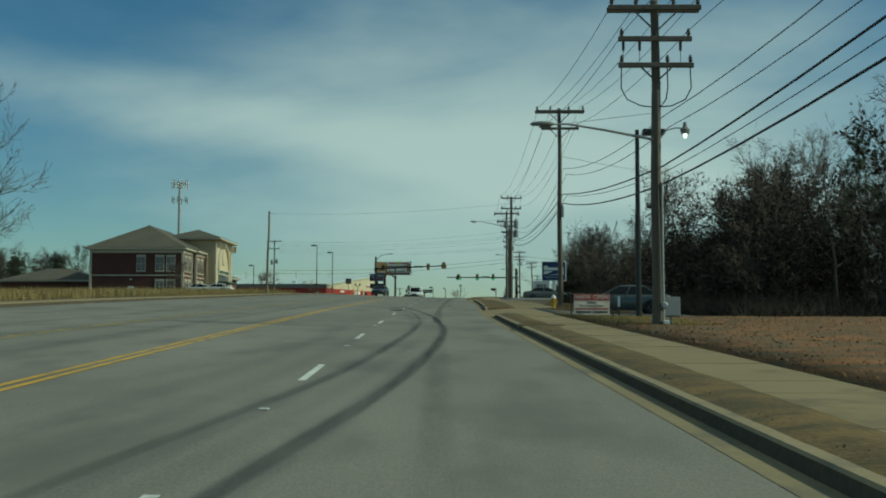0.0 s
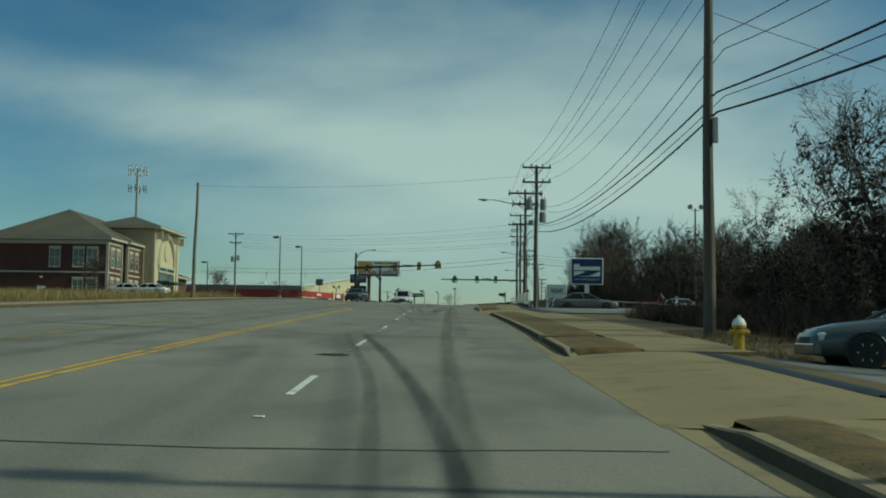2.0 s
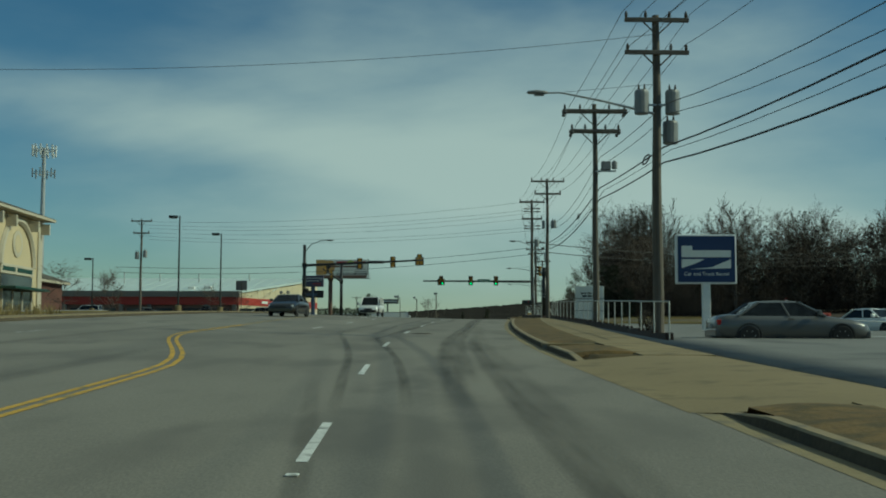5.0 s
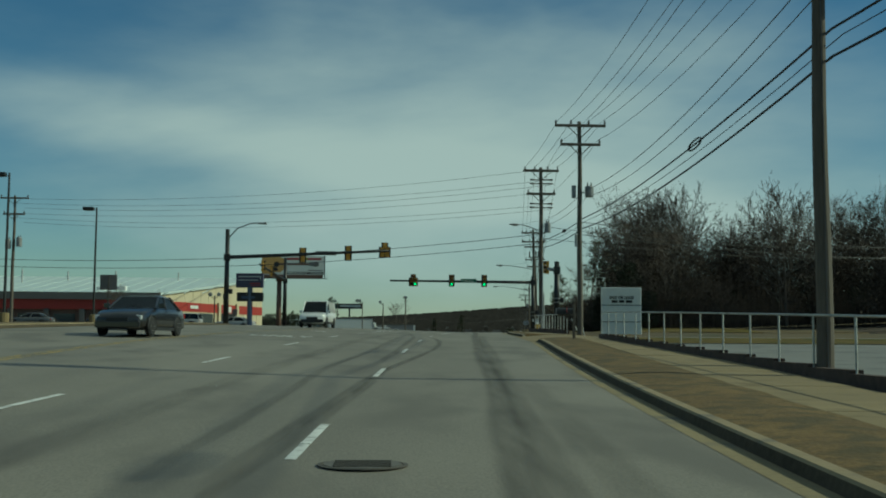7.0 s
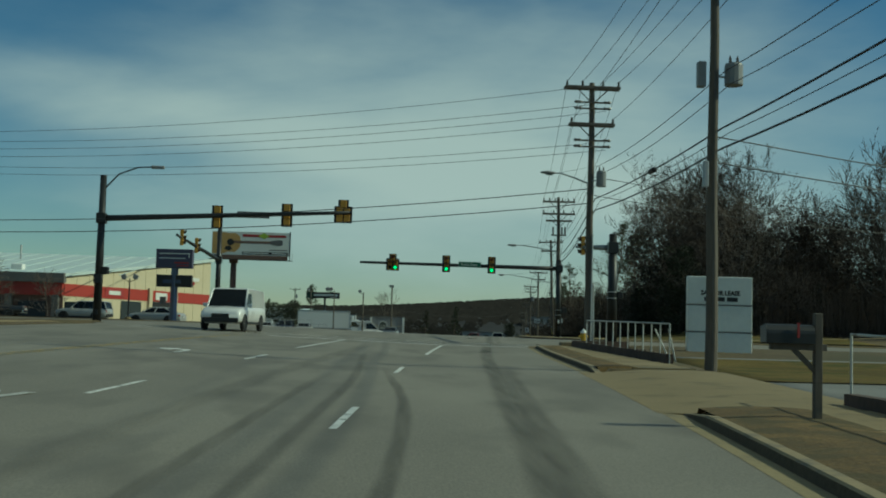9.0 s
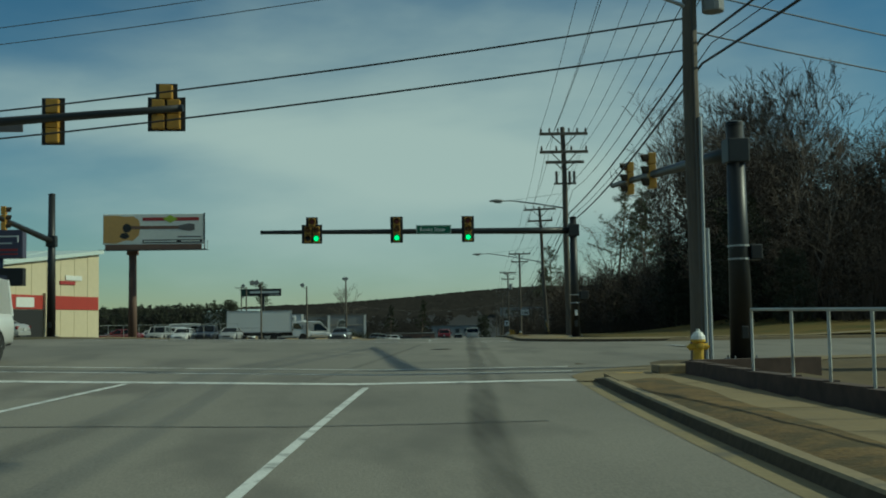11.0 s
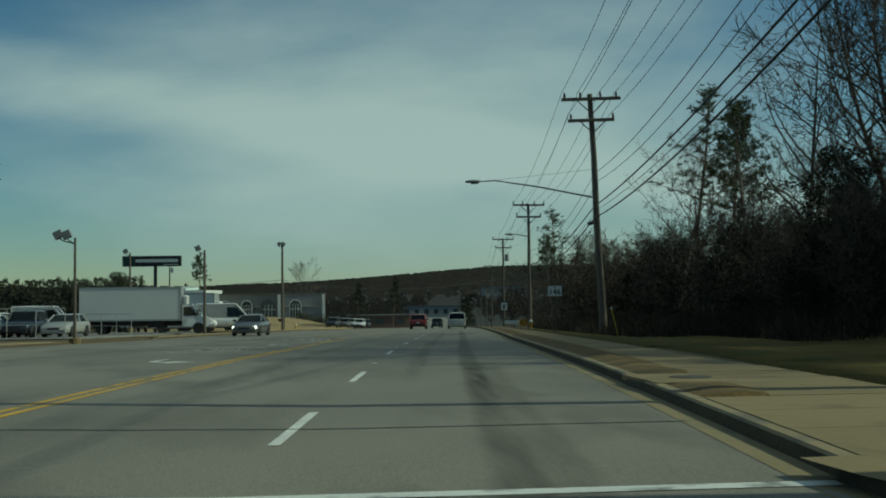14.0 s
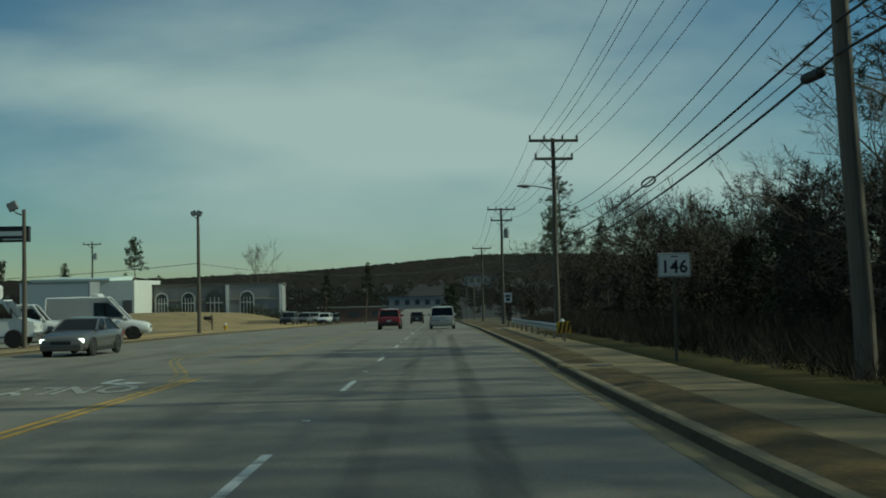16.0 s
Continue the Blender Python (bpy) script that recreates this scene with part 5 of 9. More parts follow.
def mast(x, y, top, arm_z, end, label, r=0.19):
    base = ground_z(x, y)
    base = max(base, surf(0, y) - 0.1)
    t = thing("signal_mast", pose(x, y, base), label, "traffic signal", "signal masts at the crossing")
    hgt = top - base
    part("base_plate", bx(-0.32, 0.32, -0.32, 0.32, 0.0, 0.06, bevel=0.01), M["black_steel"], t)
    for sx in (-0.25, 0.25):
        for sy in (-0.25, 0.25):
            part("bolt", tb([(sx, sy, 0.05), (sx, sy, 0.13)], 0.02, 6), M["galv"], t)
    part("shaft", tb([(0, 0, 0.05), (0, 0, hgt)], [r * 1.15, r * 0.85], 16), M["black_steel"], t, smooth=True)
    part("cap", move(lathe([(r * 0.92, 0), (r * 0.88, 0.05), (r * 0.3, 0.09)], 16), 0, 0, hgt), M["black_steel"], t)
    az = arm_z - base
    e = Vector((end[0] - x, end[1] - y, end[2] - base))
    s = Vector((0, 0, az))
    part("mast_arm", tb([s + (e - s) * (i / 6) for i in range(7)], [0.165 - 0.075 * i / 6 for i in range(7)], 12), M["black_steel"], t, smooth=True)
    part("arm_cap", tb([e, e + (e - s).normalized() * 0.08], [0.098, 0.09], 12), M["black_steel"], t)
    part("arm_flange", bx(-0.25, 0.25, -0.25, 0.25, az - 0.28, az + 0.28, bevel=0.03), M["black_steel"], t)
    part("hand_hole", bx(-0.08, 0.08, -r * 1.16, -r * 1.0, 0.5, 0.8, bevel=0.02), M["black_steel"], t)
    return t, base


# far mast over our lanes: green lights towards us
t, b0 = mast(14.2, 239.2, 12.58, 12.0, (-0.3, 239.5, 12.06), "black signal mast arm with green lights and a street name sign")
for x, five, lit in ((2.0, True, 4), (5.9, False, 2), (9.22, False, 2)):
    signal_head(t, pose(x - 14.2, -0.12, 12.1 - b0), five, lit)
sg = part("street_sign", bx(6.8 - 14.2, 8.43 - 14.2, -0.22, -0.18, 11.89 - b0, 12.29 - b0, bevel=0.01), M["sign_green"], t, "green street name sign")
part("border", move(poly([(-0.8, -0.185), (0.8, -0.185), (0.8, 0.185), (-0.8, 0.185)], 0.002), 7.615 - 14.2, -0.224, 12.09 - b0), M["sign_white"], sg)
part("face", move(poly([(-0.78, -0.17), (0.78, -0.17), (0.78, 0.17), (-0.78, 0.17)], 0.002), 7.615 - 14.2, -0.228, 12.09 - b0), M["sign_green"], sg)
lettering("lettering", "Rocky Slope", 0.25, Matrix.Translation((7.56 - 14.2, -0.236, 12.08 - b0)) @ UPRIGHT, M["sign_white"], sg, squeeze=0.95)
part("strap", tb([(0, 0, 8.58 - b0), (0, 0, 8.62 - b0)], 0.215, 12), M["galv"], t)
part("strap", tb([(0, 0, 8.95 - b0), (0, 0, 8.99 - b0)], 0.215, 12), M["galv"], t)
part("pedestrian_signal", bx(0.22, 0.62, -0.2, 0.15, 8.75 - b0, 9.15 - b0, bevel=0.03), M["sig_black"], t)
part("push_button", bx(-0.06, 0.06, -0.27, -0.19, 8.0 - b0, 8.25 - b0, bevel=0.01), M["sign_white"], t)

# near left mast: its lights face the traffic that comes the other way
t, b0 = mast(-13.8, 218.0, 14.95, 12.7, (-0.45, 215.2, 13.15), "black signal mast arm seen from behind, with a street lamp", 0.2)
for x, z, five in ((-7.53, 12.87, False), (-3.8, 13.0, False), (-0.84, 13.24, True)):
    signal_head(t, pose(x + 13.8, 0.32 - 0.21 * (x + 13.8), z - b0, 0, 0, 180), five)
part("lamp_arm", tb([(0, 0, 14.2 - b0), (0.8, 0, 15.1 - b0), (1.8, 0, 15.5 - b0), (2.6, 0, 15.55 - b0)], [0.05, 0.045, 0.04, 0.035], 8), M["black_steel"], t)
part("lamp_head", bx(2.5, 3.2, -0.15, 0.15, 15.46 - b0, 15.62 - b0, bevel=0.05), M["transformer"], t)
part("sign_back", bx(-6.5 + 13.8, -4.8 + 13.8, -0.95, -0.91, 12.88 - b0, 13.22 - b0, bevel=0.01), M["sign_grey"], t)
part("pedestrian_signal", bx(0.15, 0.5, -0.2, 0.15, 9.7 - b0, 10.1 - b0, bevel=0.03), M["sig_black"], t)
part("control_box", bx(-0.2, 0.2, -0.35, -0.15, 9.2 - b0, 9.7 - b0, bevel=0.02), M["black_steel"], t)

# near right mast, its arm along the road over the side street
t, b0 = mast(12.6, 211.9, 12.12, 11.5, (13.75, 229.0, 12.84), "black signal mast with its arm out over the side street", 0.23)
for yy, zz in ((225.2, 12.62), (221.4, 12.36)):
    signal_head(t, pose(1.15 * (yy - 211.9) / 17.1 - 0.12, yy - 211.9, zz - b0, 0, 0, -90), back=False)
part("pedestrian_signal", bx(0.22, 0.5, -0.2, 0.2, 9.0 - b0, 9.35 - b0, bevel=0.03), M["sig_black"], t)
part("strap", tb([(0, 0, 9.0 - b0), (0, 0, 9.04 - b0)], 0.25, 12), M["galv"], t)
part("strap", tb([(0, 0, 9.3 - b0), (0, 0, 9.34 - b0)], 0.25, 12), M["galv"], t)

# far left mast
t, b0 = mast(-11.6, 246.5, 14.7, 12.3, (-13.4, 238.2, 13.5), "black signal mast on the far corner", 0.2)
for yy, zz in ((239.0, 13.4), (241.8, 13.05)):
    signal_head(t, pose(-1.8 * (246.5 - yy) / 8.3 + 0.1, yy - 246.5, zz - b0, 0, 0, 90), back=False)


# ---------------------------------------------------------------- signs
def plate_sign(name, x, y, w, h, zc, m, label, post=True, rz=0.0):
    g = ground_z(x, y)
    t = thing(name, pose(x, y, g, 0, 0, rz), label, "sign")
    part("panel", bx(-w / 2, w / 2, -0.03, -0.012, zc - g - h / 2, zc - g + h / 2, bevel=0.006), M[m], t)
    if post:
        part("post", bx(-0.03, 0.03, -0.01, 0.03, -0.2, zc - g + h / 2 - 0.05), M["rusted_iron"], t)
    return t, g


# blue pole sign of a rental firm
g = ground_z(14.05, 148.5)
t = thing("pole_sign", pose(14.05, 148.5, g, 0, 0, -3), "navy blue illuminated box sign on a white post", "sign")
part("post", bx(-0.2, 0.2, -0.18, 0.18, -0.3, 7.5 - g, bevel=0.02), M["white_paint"], t)
part("cabinet", bx(-1.55, 1.55, -0.22, 0.22, 7.45 - g, 10.0 - g, bevel=0.04), M["sign_white"], t)
fc = part("sign_face", bx(-1.47, 1.47, -0.235, -0.21, 7.53 - g, 9.92 - g), M["sign_navy"], t)
bm = poly([(-1.28, 8.82), (-1.28, 9.42), (-0.72, 9.42), (-0.72, 9.18), (1.26, 9.18), (1.26, 8.82)])
move(bm, 0, -0.246, -g)
part("logo_bar", bm, M["plastic_white"], fc)
bm = poly([(-1.28, 8.72), (-0.1, 8.72), (-0.55, 8.5), (-1.28, 8.25)]); move(bm, 0, -0.246, -g)
part("logo_shape", bm, M["plastic_white"], fc)
bm = poly([(0.25, 8.3), (1.26, 8.72), (1.26, 8.25), (-0.9, 8.2)]); move(bm, 0, -0.246, -g)
part("logo_shape", bm, M["plastic_white"], fc)
lettering("lettering", "Car and Truck Rental", 0.27, Matrix.Translation((0, -0.248, 7.95 - g)) @ UPRIGHT, M["plastic_white"], fc, squeeze=0.98)

# banner on two stakes
g = ground_z(7.05, 49.45)
t = thing("banner_sign", pose(7.05, 49.45, g, 0, 0, 6), "white and red opening banner stretched between two metal stakes", "banner")
for s in (-0.88, 0.88):
    part("stake", bx(s - 0.02, s + 0.02, -0.02, 0.02, -0.3, 2.72 - g), M["black_steel"], t)
bm = bmesh.new()
for i in range(9):
    for j in range(5):
        bm.verts.new((-0.76 + 1.52 * i / 8, 0.006 * math.sin(i * 1.7 + j), 1.86 - g + 0.83 * j / 4))
bm.verts.ensure_lookup_table()
for i in range(8):
    for j in range(4):
        a = i * 5 + j
        bm.faces.new((bm.verts[a], bm.verts[a + 5], bm.verts[a + 6], bm.verts[a + 1]))
sheet_ = part("banner", bm, M["banner"], t)
part("red_band", bx(-0.74, 0.74, -0.013, -0.007, 2.44 - g, 2.68 - g), M["sign_red"], sheet_)
lettering("lettering", "NOW OPEN", 0.24, Matrix.Translation((0, -0.015, 2.56 - g)) @ UPRIGHT, M["plastic_white"], sheet_, squeeze=1.05)
lettering("lettering", "Athletic", 0.13, Matrix.Translation((0, -0.009, 2.355 - g)) @ UPRIGHT, M["sign_black"], sheet_)
lettering("lettering", "Performance Center", 0.13, Matrix.Translation((0, -0.009, 2.215 - g)) @ UPRIGHT, M["sign_black"], sheet_, squeeze=0.95)
part("text_bar", bx(-0.7, 0.7, -0.013, -0.007, 2.06 - g, 2.11 - g), M["sign_red"], sheet_)
part("text_bar", bx(-0.68, -0.03, -0.013, -0.007, 1.92 - g, 1.98 - g), M["sign_black"], sheet_)
part("text_bar", bx(0.03, 0.68, -0.013, -0.007, 1.92 - g, 1.98 - g), M["sign_black"], sheet_)

# reader board
g = ground_z(17.0, 208.8)
t = thing("reader_board", pose(17.0, 208.8, g, 0, 0, -4), "white three-panel letter board sign standing on the ground", "sign")
part("base", bx(-1.4, 1.4, -0.25, 0.25, -0.3, 0.08), M["concrete"], t)
for z0, z1 in ((6.25, 7.45), (7.5, 8.7), (8.75, 10.05)):
    bd = part("panel", bx(-1.48, 1.48, -0.28, 0.28, z0 - g, z1 - g, bevel=0.03), M["plastic_white"], t)
part("rim", bx(-1.5, 1.5, -0.29, 0.29, 7.45 - g, 7.5 - g), M["sign_grey"], t)
part("rim", bx(-1.5, 1.5, -0.29, 0.29, 8.7 - g, 8.75 - g), M["sign_grey"], t)
lettering("lettering", "SALE OR LEASE", 0.3, Matrix.Translation((0, -0.29, 9.28 - g)) @ UPRIGHT, M["sign_black"], t, squeeze=0.9, bold=0.014)
for a, b in ((-0.75, -0.3), (-0.2, 0.2), (0.3, 0.8)):
    part("text_bar", bx(a, b, -0.292, -0.284, 8.9 - g, 9.1 - g), M["sign_black"], t)

# route marker
t, g = plate_sign("route_sign", 19.92, 292.0, 0.76, 0.56, 8.78, "sign_white", "white square route marker on a thin post", rz=-5)
bm = bmesh.new()
for a, b, c, d in ((-0.37, 0.37, 0.25, 0.266), (-0.37, 0.37, -0.266, -0.25), (-0.37, -0.354, -0.25, 0.25), (0.354, 0.37, -0.25, 0.25)):
    box(bm, a, b, -0.036, -0.03, 8.78 - g + c, 8.78 - g + d)
part("border", bm, M["sign_black"], t)
lettering("lettering", "146", 0.42, Matrix.Translation((0, -0.036, 8.73 - g)) @ UPRIGHT, M["sign_black"], t, bold=0.007)
part("arrow_bar", bx(-0.08, 0.08, -0.036, -0.03, 8.96 - g, 8.99 - g), M["sign_black"], t)
t, g = plate_sign("speed_sign", 26.4, 352.0, 0.6, 0.75, 7.9, "sign_white", "small white rectangular traffic sign on a post", rz=-6)
part("text_bar", bx(-0.2, 0.2, -0.036, -0.03, 7.95 - g, 8.1 - g), M["sign_black"], t)
part("text_bar", bx(-0.14, 0.14, -0.036, -0.03, 7.65 - g, 7.88 - g), M["sign_black"], t)
plate_sign("sign_back", -16.25, 188.7, 0.95, 0.85, 9.1, "sign_grey", "bare metal back of a traffic sign on a post", rz=180)
plate_sign("sign_back", -19.5, 266.0, 0.6, 0.7, 9.4, "sign_grey", "bare metal back of a traffic sign on a post", rz=180)

# green firm sign on a pole
g = ground_z(-8.1, 338.4)
t = thing("pole_sign", pose(-8.1, 338.4, g, 0, 0, -4), "dark green and black box sign on a single pole", "sign")
part("post", tb([(0.3, 0, -0.3), (0.3, 0, 12.0 - g)], 0.16, 10), M["black_steel"], t)
part("cabinet", bx(-2.65, 2.65, -0.2, 0.2, 11.97 - g, 12.93 - g, bevel=0.03), M["sign_black"], t)
fc = part("sign_face", bx(-2.6, 2.6, -0.212, -0.19, 12.02 - g, 12.88 - g), M["sign_black"], t)
part("green_block", bx(-2.58, -1.5, -0.222, -0.2, 12.04 - g, 12.86 - g), M["sign_dkgreen"], fc)
bm = bmesh.new()
for i in range(8):
    box(bm, -1.5 + i * 0.5, -1.15 + i * 0.5, -0.226, -0.206, 12.3 - g, 12.6 - g)
part("text_bar", bx(-1.45, 2.4, -0.226, -0.206, 12.34 - g, 12.62 - g), M["plastic_white"], fc)
bm.free()
part("text_bar", bx(1.1, 2.4, -0.226, -0.206, 12.1 - g, 12.16 - g), M["plastic_white"], fc)

# pylon sign of the shop
g = ground_z(-16.0, 252.2)
t = thing("pylon_sign", pose(-16.0, 252.2, g, 0, 0, -4), "tall pylon sign with a blue panel and a dark message board", "sign")
part("post", tb([(0, 0, -0.3), (0, 0, 11.9 - g)], 0.3, 12), M["paint_blue"], t, "blue post")
part("panel", bx(-1.55, 1.5, -0.3, 0.3, 11.8 - g, 13.4 - g, bevel=0.05), M["sign_purple"], t)
part("logo_bar", bx(-1.25, 1.25, -0.32, -0.3, 12.98 - g, 13.06 - g), M["plastic_white"], t)
part("logo_bar", bx(-1.25, 0.9, -0.32, -0.3, 12.6 - g, 12.67 - g), M["plastic_white"], t)
part("logo_bar", bx(1.18, 1.25, -0.32, -0.3, 12.67 - g, 12.98 - g), M["plastic_white"], t)
part("text_bar", bx(0.2, 1.2, -0.32, -0.3, 11.98 - g, 12.06 - g), M["sign_red"], t)
part("text_bar", bx(0.0, 1.2, -0.32, -0.3, 12.2 - g, 12.32 - g), M["sign_red"], t)
part("message_board", bx(-1.45, 1.5, -0.25, 0.25, 10.25 - g, 11.25 - g, bevel=0.03), M["sign_black"], t)
part("text_bar", bx(-0.9, 0.6, -0.27, -0.25, 10.55 - g, 10.85 - g), M["paint_blue"], t)

# billboard
g = ground_z(-17.3, 299.0)
t = thing("billboard", pose(-15.0, 296.6, g, 0, 0, 0), "large roadside billboard with a guitar picture on one steel column", "billboard")
part("column", tb([(-2.1, 1.0, -0.3), (-2.1, 1.0, 15.4 - g)], [0.42, 0.36], 16), M["shade_wall"], t, "rusty brown steel column", smooth=True)
part("column_head", bx(-2.6, -1.6, 0.5, 1.5, 14.9 - g, 15.5 - g, bevel=0.05), M["shade_wall"], t)
part("apron", bx(-4.5, 4.55, -0.05, 0.2, 15.3 - g, 15.85 - g, bevel=0.02), M["shade_wall"], t)
part("catwalk", bx(-4.9, 5.2, -0.9, -0.1, 15.24 - g, 15.3 - g), M["black_steel"], t)
for s in (4.9, 5.2):
    part("catwalk_rail", tb([(s, -0.85, 15.3 - g), (s, -0.85, 16.1 - g), (s, -0.1, 16.1 - g)], 0.03, 6), M["galv"], t)
part("panel", bx(-4.7, 4.75, 0.0, 0.3, 15.85 - g, 18.75 - g, bevel=0.02), M["plastic_white"], t)
part("frame", bx(4.75, 4.85, -0.02, 0.35, 15.3 - g, 18.85 - g), M["black_steel"], t)
ad = part("poster", bx(-4.65, 4.7, -0.012, 0.0, 15.9 - g, 18.7 - g), M["plastic_white"], t)
M["guitar_wood"] = mat("printed_guitar_wood", (0.50, 0.30, 0.10), 0.6, vary=0.12, bump=0.0)
bm = poly([(-4.65, 16.0), (-4.65, 18.6), (-3.5, 18.62), (-2.6, 18.5), (-1.9, 18.55), (-1.35, 18.2), (-1.2, 17.5), (-1.35, 16.7), (-1.9, 16.2), (-2.6, 16.25), (-3.5, 15.95)]); move(bm, 0, -0.02, -g)
part("guitar_body", bm, M["guitar_wood"], ad)
bm = lathe([(0.42, 0), (0.42, 0.006)], 20, "y"); move(bm, -2.45, -0.022, 17.42 - g)
part("sound_hole", bm, M["sign_black"], ad)
bm = poly([(-3.2, 16.55), (-2.6, 16.35), (-2.2, 16.6), (-2.5, 17.0), (-3.0, 16.9)]); move(bm, 0, -0.024, -g)
part("pick_guard", bm, M["sign_black"], ad)
part("neck", bx(-2.3, 2.6, -0.024, -0.016, 17.3 - g, 17.62 - g), M["shade_wall"], ad)
bm = poly([(2.4, 17.25), (3.4, 17.1), (3.9, 17.2), (3.9, 17.75), (3.4, 17.85), (2.4, 17.65)]); move(bm, 0, -0.026, -g)
part("headstock", bm, M["sign_grey"], ad)
part("red_band", bx(-1.0, 4.3, -0.022, -0.014, 18.1 - g, 18.42 - g), M["sign_red"], ad)
bm = poly([(0.9, 18.26), (1.6, 18.65), (2.3, 18.26), (1.6, 17.88)]); move(bm, 0, -0.032, -g)
part("badge", bm, mat("printed_lime", (0.34, 0.45, 0.05), 0.6, vary=0.05, bump=0.0), ad)
part("text_bar", bx(-1.0, 4.6, -0.022, -0.014, 15.98 - g, 16.3 - g), M["sign_black"], ad)
part("text_bar", bx(-0.9, 2.2, -0.028, -0.02, 16.08 - g, 16.2 - g), M["plastic_white"], ad)
part("text_bar", bx(2.6, 4.4, -0.028, -0.02, 16.08 - g, 16.2 - g), M["plastic_white"], ad)
part("text_bar", bx(2.3, 4.5, -0.022, -0.014, 16.5 - g, 16.62 - g), M["sign_grey"], ad)


# ---------------------------------------------------------------- street furniture
def hydrant(x, y, h=0.78):
    t = thing("fire_hydrant", pose(x, y, ground_z(x, y) + 0.02), "yellow fire hydrant with a white bonnet", "fire hydrant")
    s = h / 0.78
    part("barrel", lathe([(0.16 * s, 0), (0.16 * s, 0.05 * s), (0.115 * s, 0.07 * s), (0.11 * s, 0.5 * s), (0.15 * s, 0.52 * s), (0.15 * s, 0.57 * s)], 14), M["yellow_paint"], t)
    part("bonnet", lathe([(0.15 * s, 0.57 * s), (0.14 * s, 0.63 * s), (0.09 * s, 0.71 * s), (0.04 * s, 0.73 * s), (0.035 * s, 0.78 * s)], 14), M["white_paint"], t)
    for a in (0, 180, 270):
        bm = lathe([(0.07 * s, 0.08 * s), (0.07 * s, 0.19 * s), (0.03 * s, 0.2 * s), (0.03 * s, 0.23 * s)], 10, "x")
        bmesh.ops.rotate(bm, verts=bm.verts, cent=(0, 0, 0), matrix=Matrix.Rotation(radians(a), 3, "Z"))
        part("outlet_cap", move(bm, 0, 0, 0.42 * s), M["yellow_paint"], t)


hydrant(6.6, 62.7)
hydrant(10.72, 209.1, 0.78)
hydrant(24.0, 322.4)
hydrant(4.0, 368.0, 0.7)


def mailbox(x, y):
    g = ground_z(x, y)
    t = thing("mailbox", pose(x, y, g, 0, 0, 0), "dark mailbox on a brown wooden post with a brace", "mailbox")
    part("post", bx(-0.055, 0.055, -0.055, 0.055, -0.2, 1.52, bevel=0.01), M["pole"], t)
    part("support", bx(-0.68, 0.12, -0.045, 0.045, 1.0, 1.09, bevel=0.006), M["pole"], t)
    part("brace", tb([(-0.36, 0, 1.03), (0, 0, 0.68)], 0.05, 4), M["pole"], t)
    bm = bmesh.new()
    prof = [(-0.13, 0), (0.13, 0), (0.13, 0.14)] + [(0.13 * math.cos(radians(a)), 0.14 + 0.13 * math.sin(radians(a))) for a in range(20, 180, 20)] + [(-0.13, 0.14)]
    f = bm.faces.new([bm.verts.new((-0.76, p, 1.09 + z)) for p, z in prof])
    r = bmesh.ops.extrude_face_region(bm, geom=[f])
    bmesh.ops.translate(bm, verts=[v for v in r["geom"] if isinstance(v, bmesh.types.BMVert)], vec=(0.68, 0, 0))
    bmesh.ops.recalc_face_normals(bm, faces=bm.faces)
    bx_ = part("box", bm, M["black_steel"], t, "dark metal mailbox")
    part("door_rim", bx(-0.775, -0.76, -0.12, 0.12, 1.1, 1.33, bevel=0.005), M["sign_grey"], bx_)
    part("flag", bx(-0.34, -0.31, -0.15, -0.135, 1.17, 1.38), M["sign_red"], bx_)


mailbox(7.42, 172.2)
mailbox(2.5, 372.0)


def marker_post(x, y, top, lean, label):
    g = ground_z(x, y)
    t = thing("marker_post", pose(x, y, g, 0, lean, 0), label, "marker post")
    part("rod", tb([(0, 0, -0.2), (0, 0, top - g)], 0.028, 8), M["yellow_paint"], t)
    part("cap", tb([(0, 0, top - g - 0.1), (0, 0, top - g)], 0.034, 8), M["white_paint"], t)


marker_post(19.85, 278.5, 7.98, -13, "slim leaning yellow cable marker post")
plate_sign("utility_marker", 9.4, 58.0, 0.12, 0.5, 2.6, "sign_white", "slim white utility marker")

# cabinet beside the first pole
t = thing("meter_cabinet", pose(7.95, 36.9, ground_z(7.95, 36.9)), "grey metal meter cabinet standing beside the pole", "cabinet")
g = ground_z(7.95, 36.9)
part("body", bx(-0.24, 0.28, -0.15, 0.15, 1.6 - g, 2.22 - g, bevel=0.02), M["transformer"], t)
part("door", bx(-0.2, 0.24, -0.165, -0.15, 1.65 - g, 2.17 - g, bevel=0.005), M["galv"], t)
part("stand", bx(-0.03, 0.05, -0.03, 0.03, -0.2, 1.6 - g), M["galv"], t)


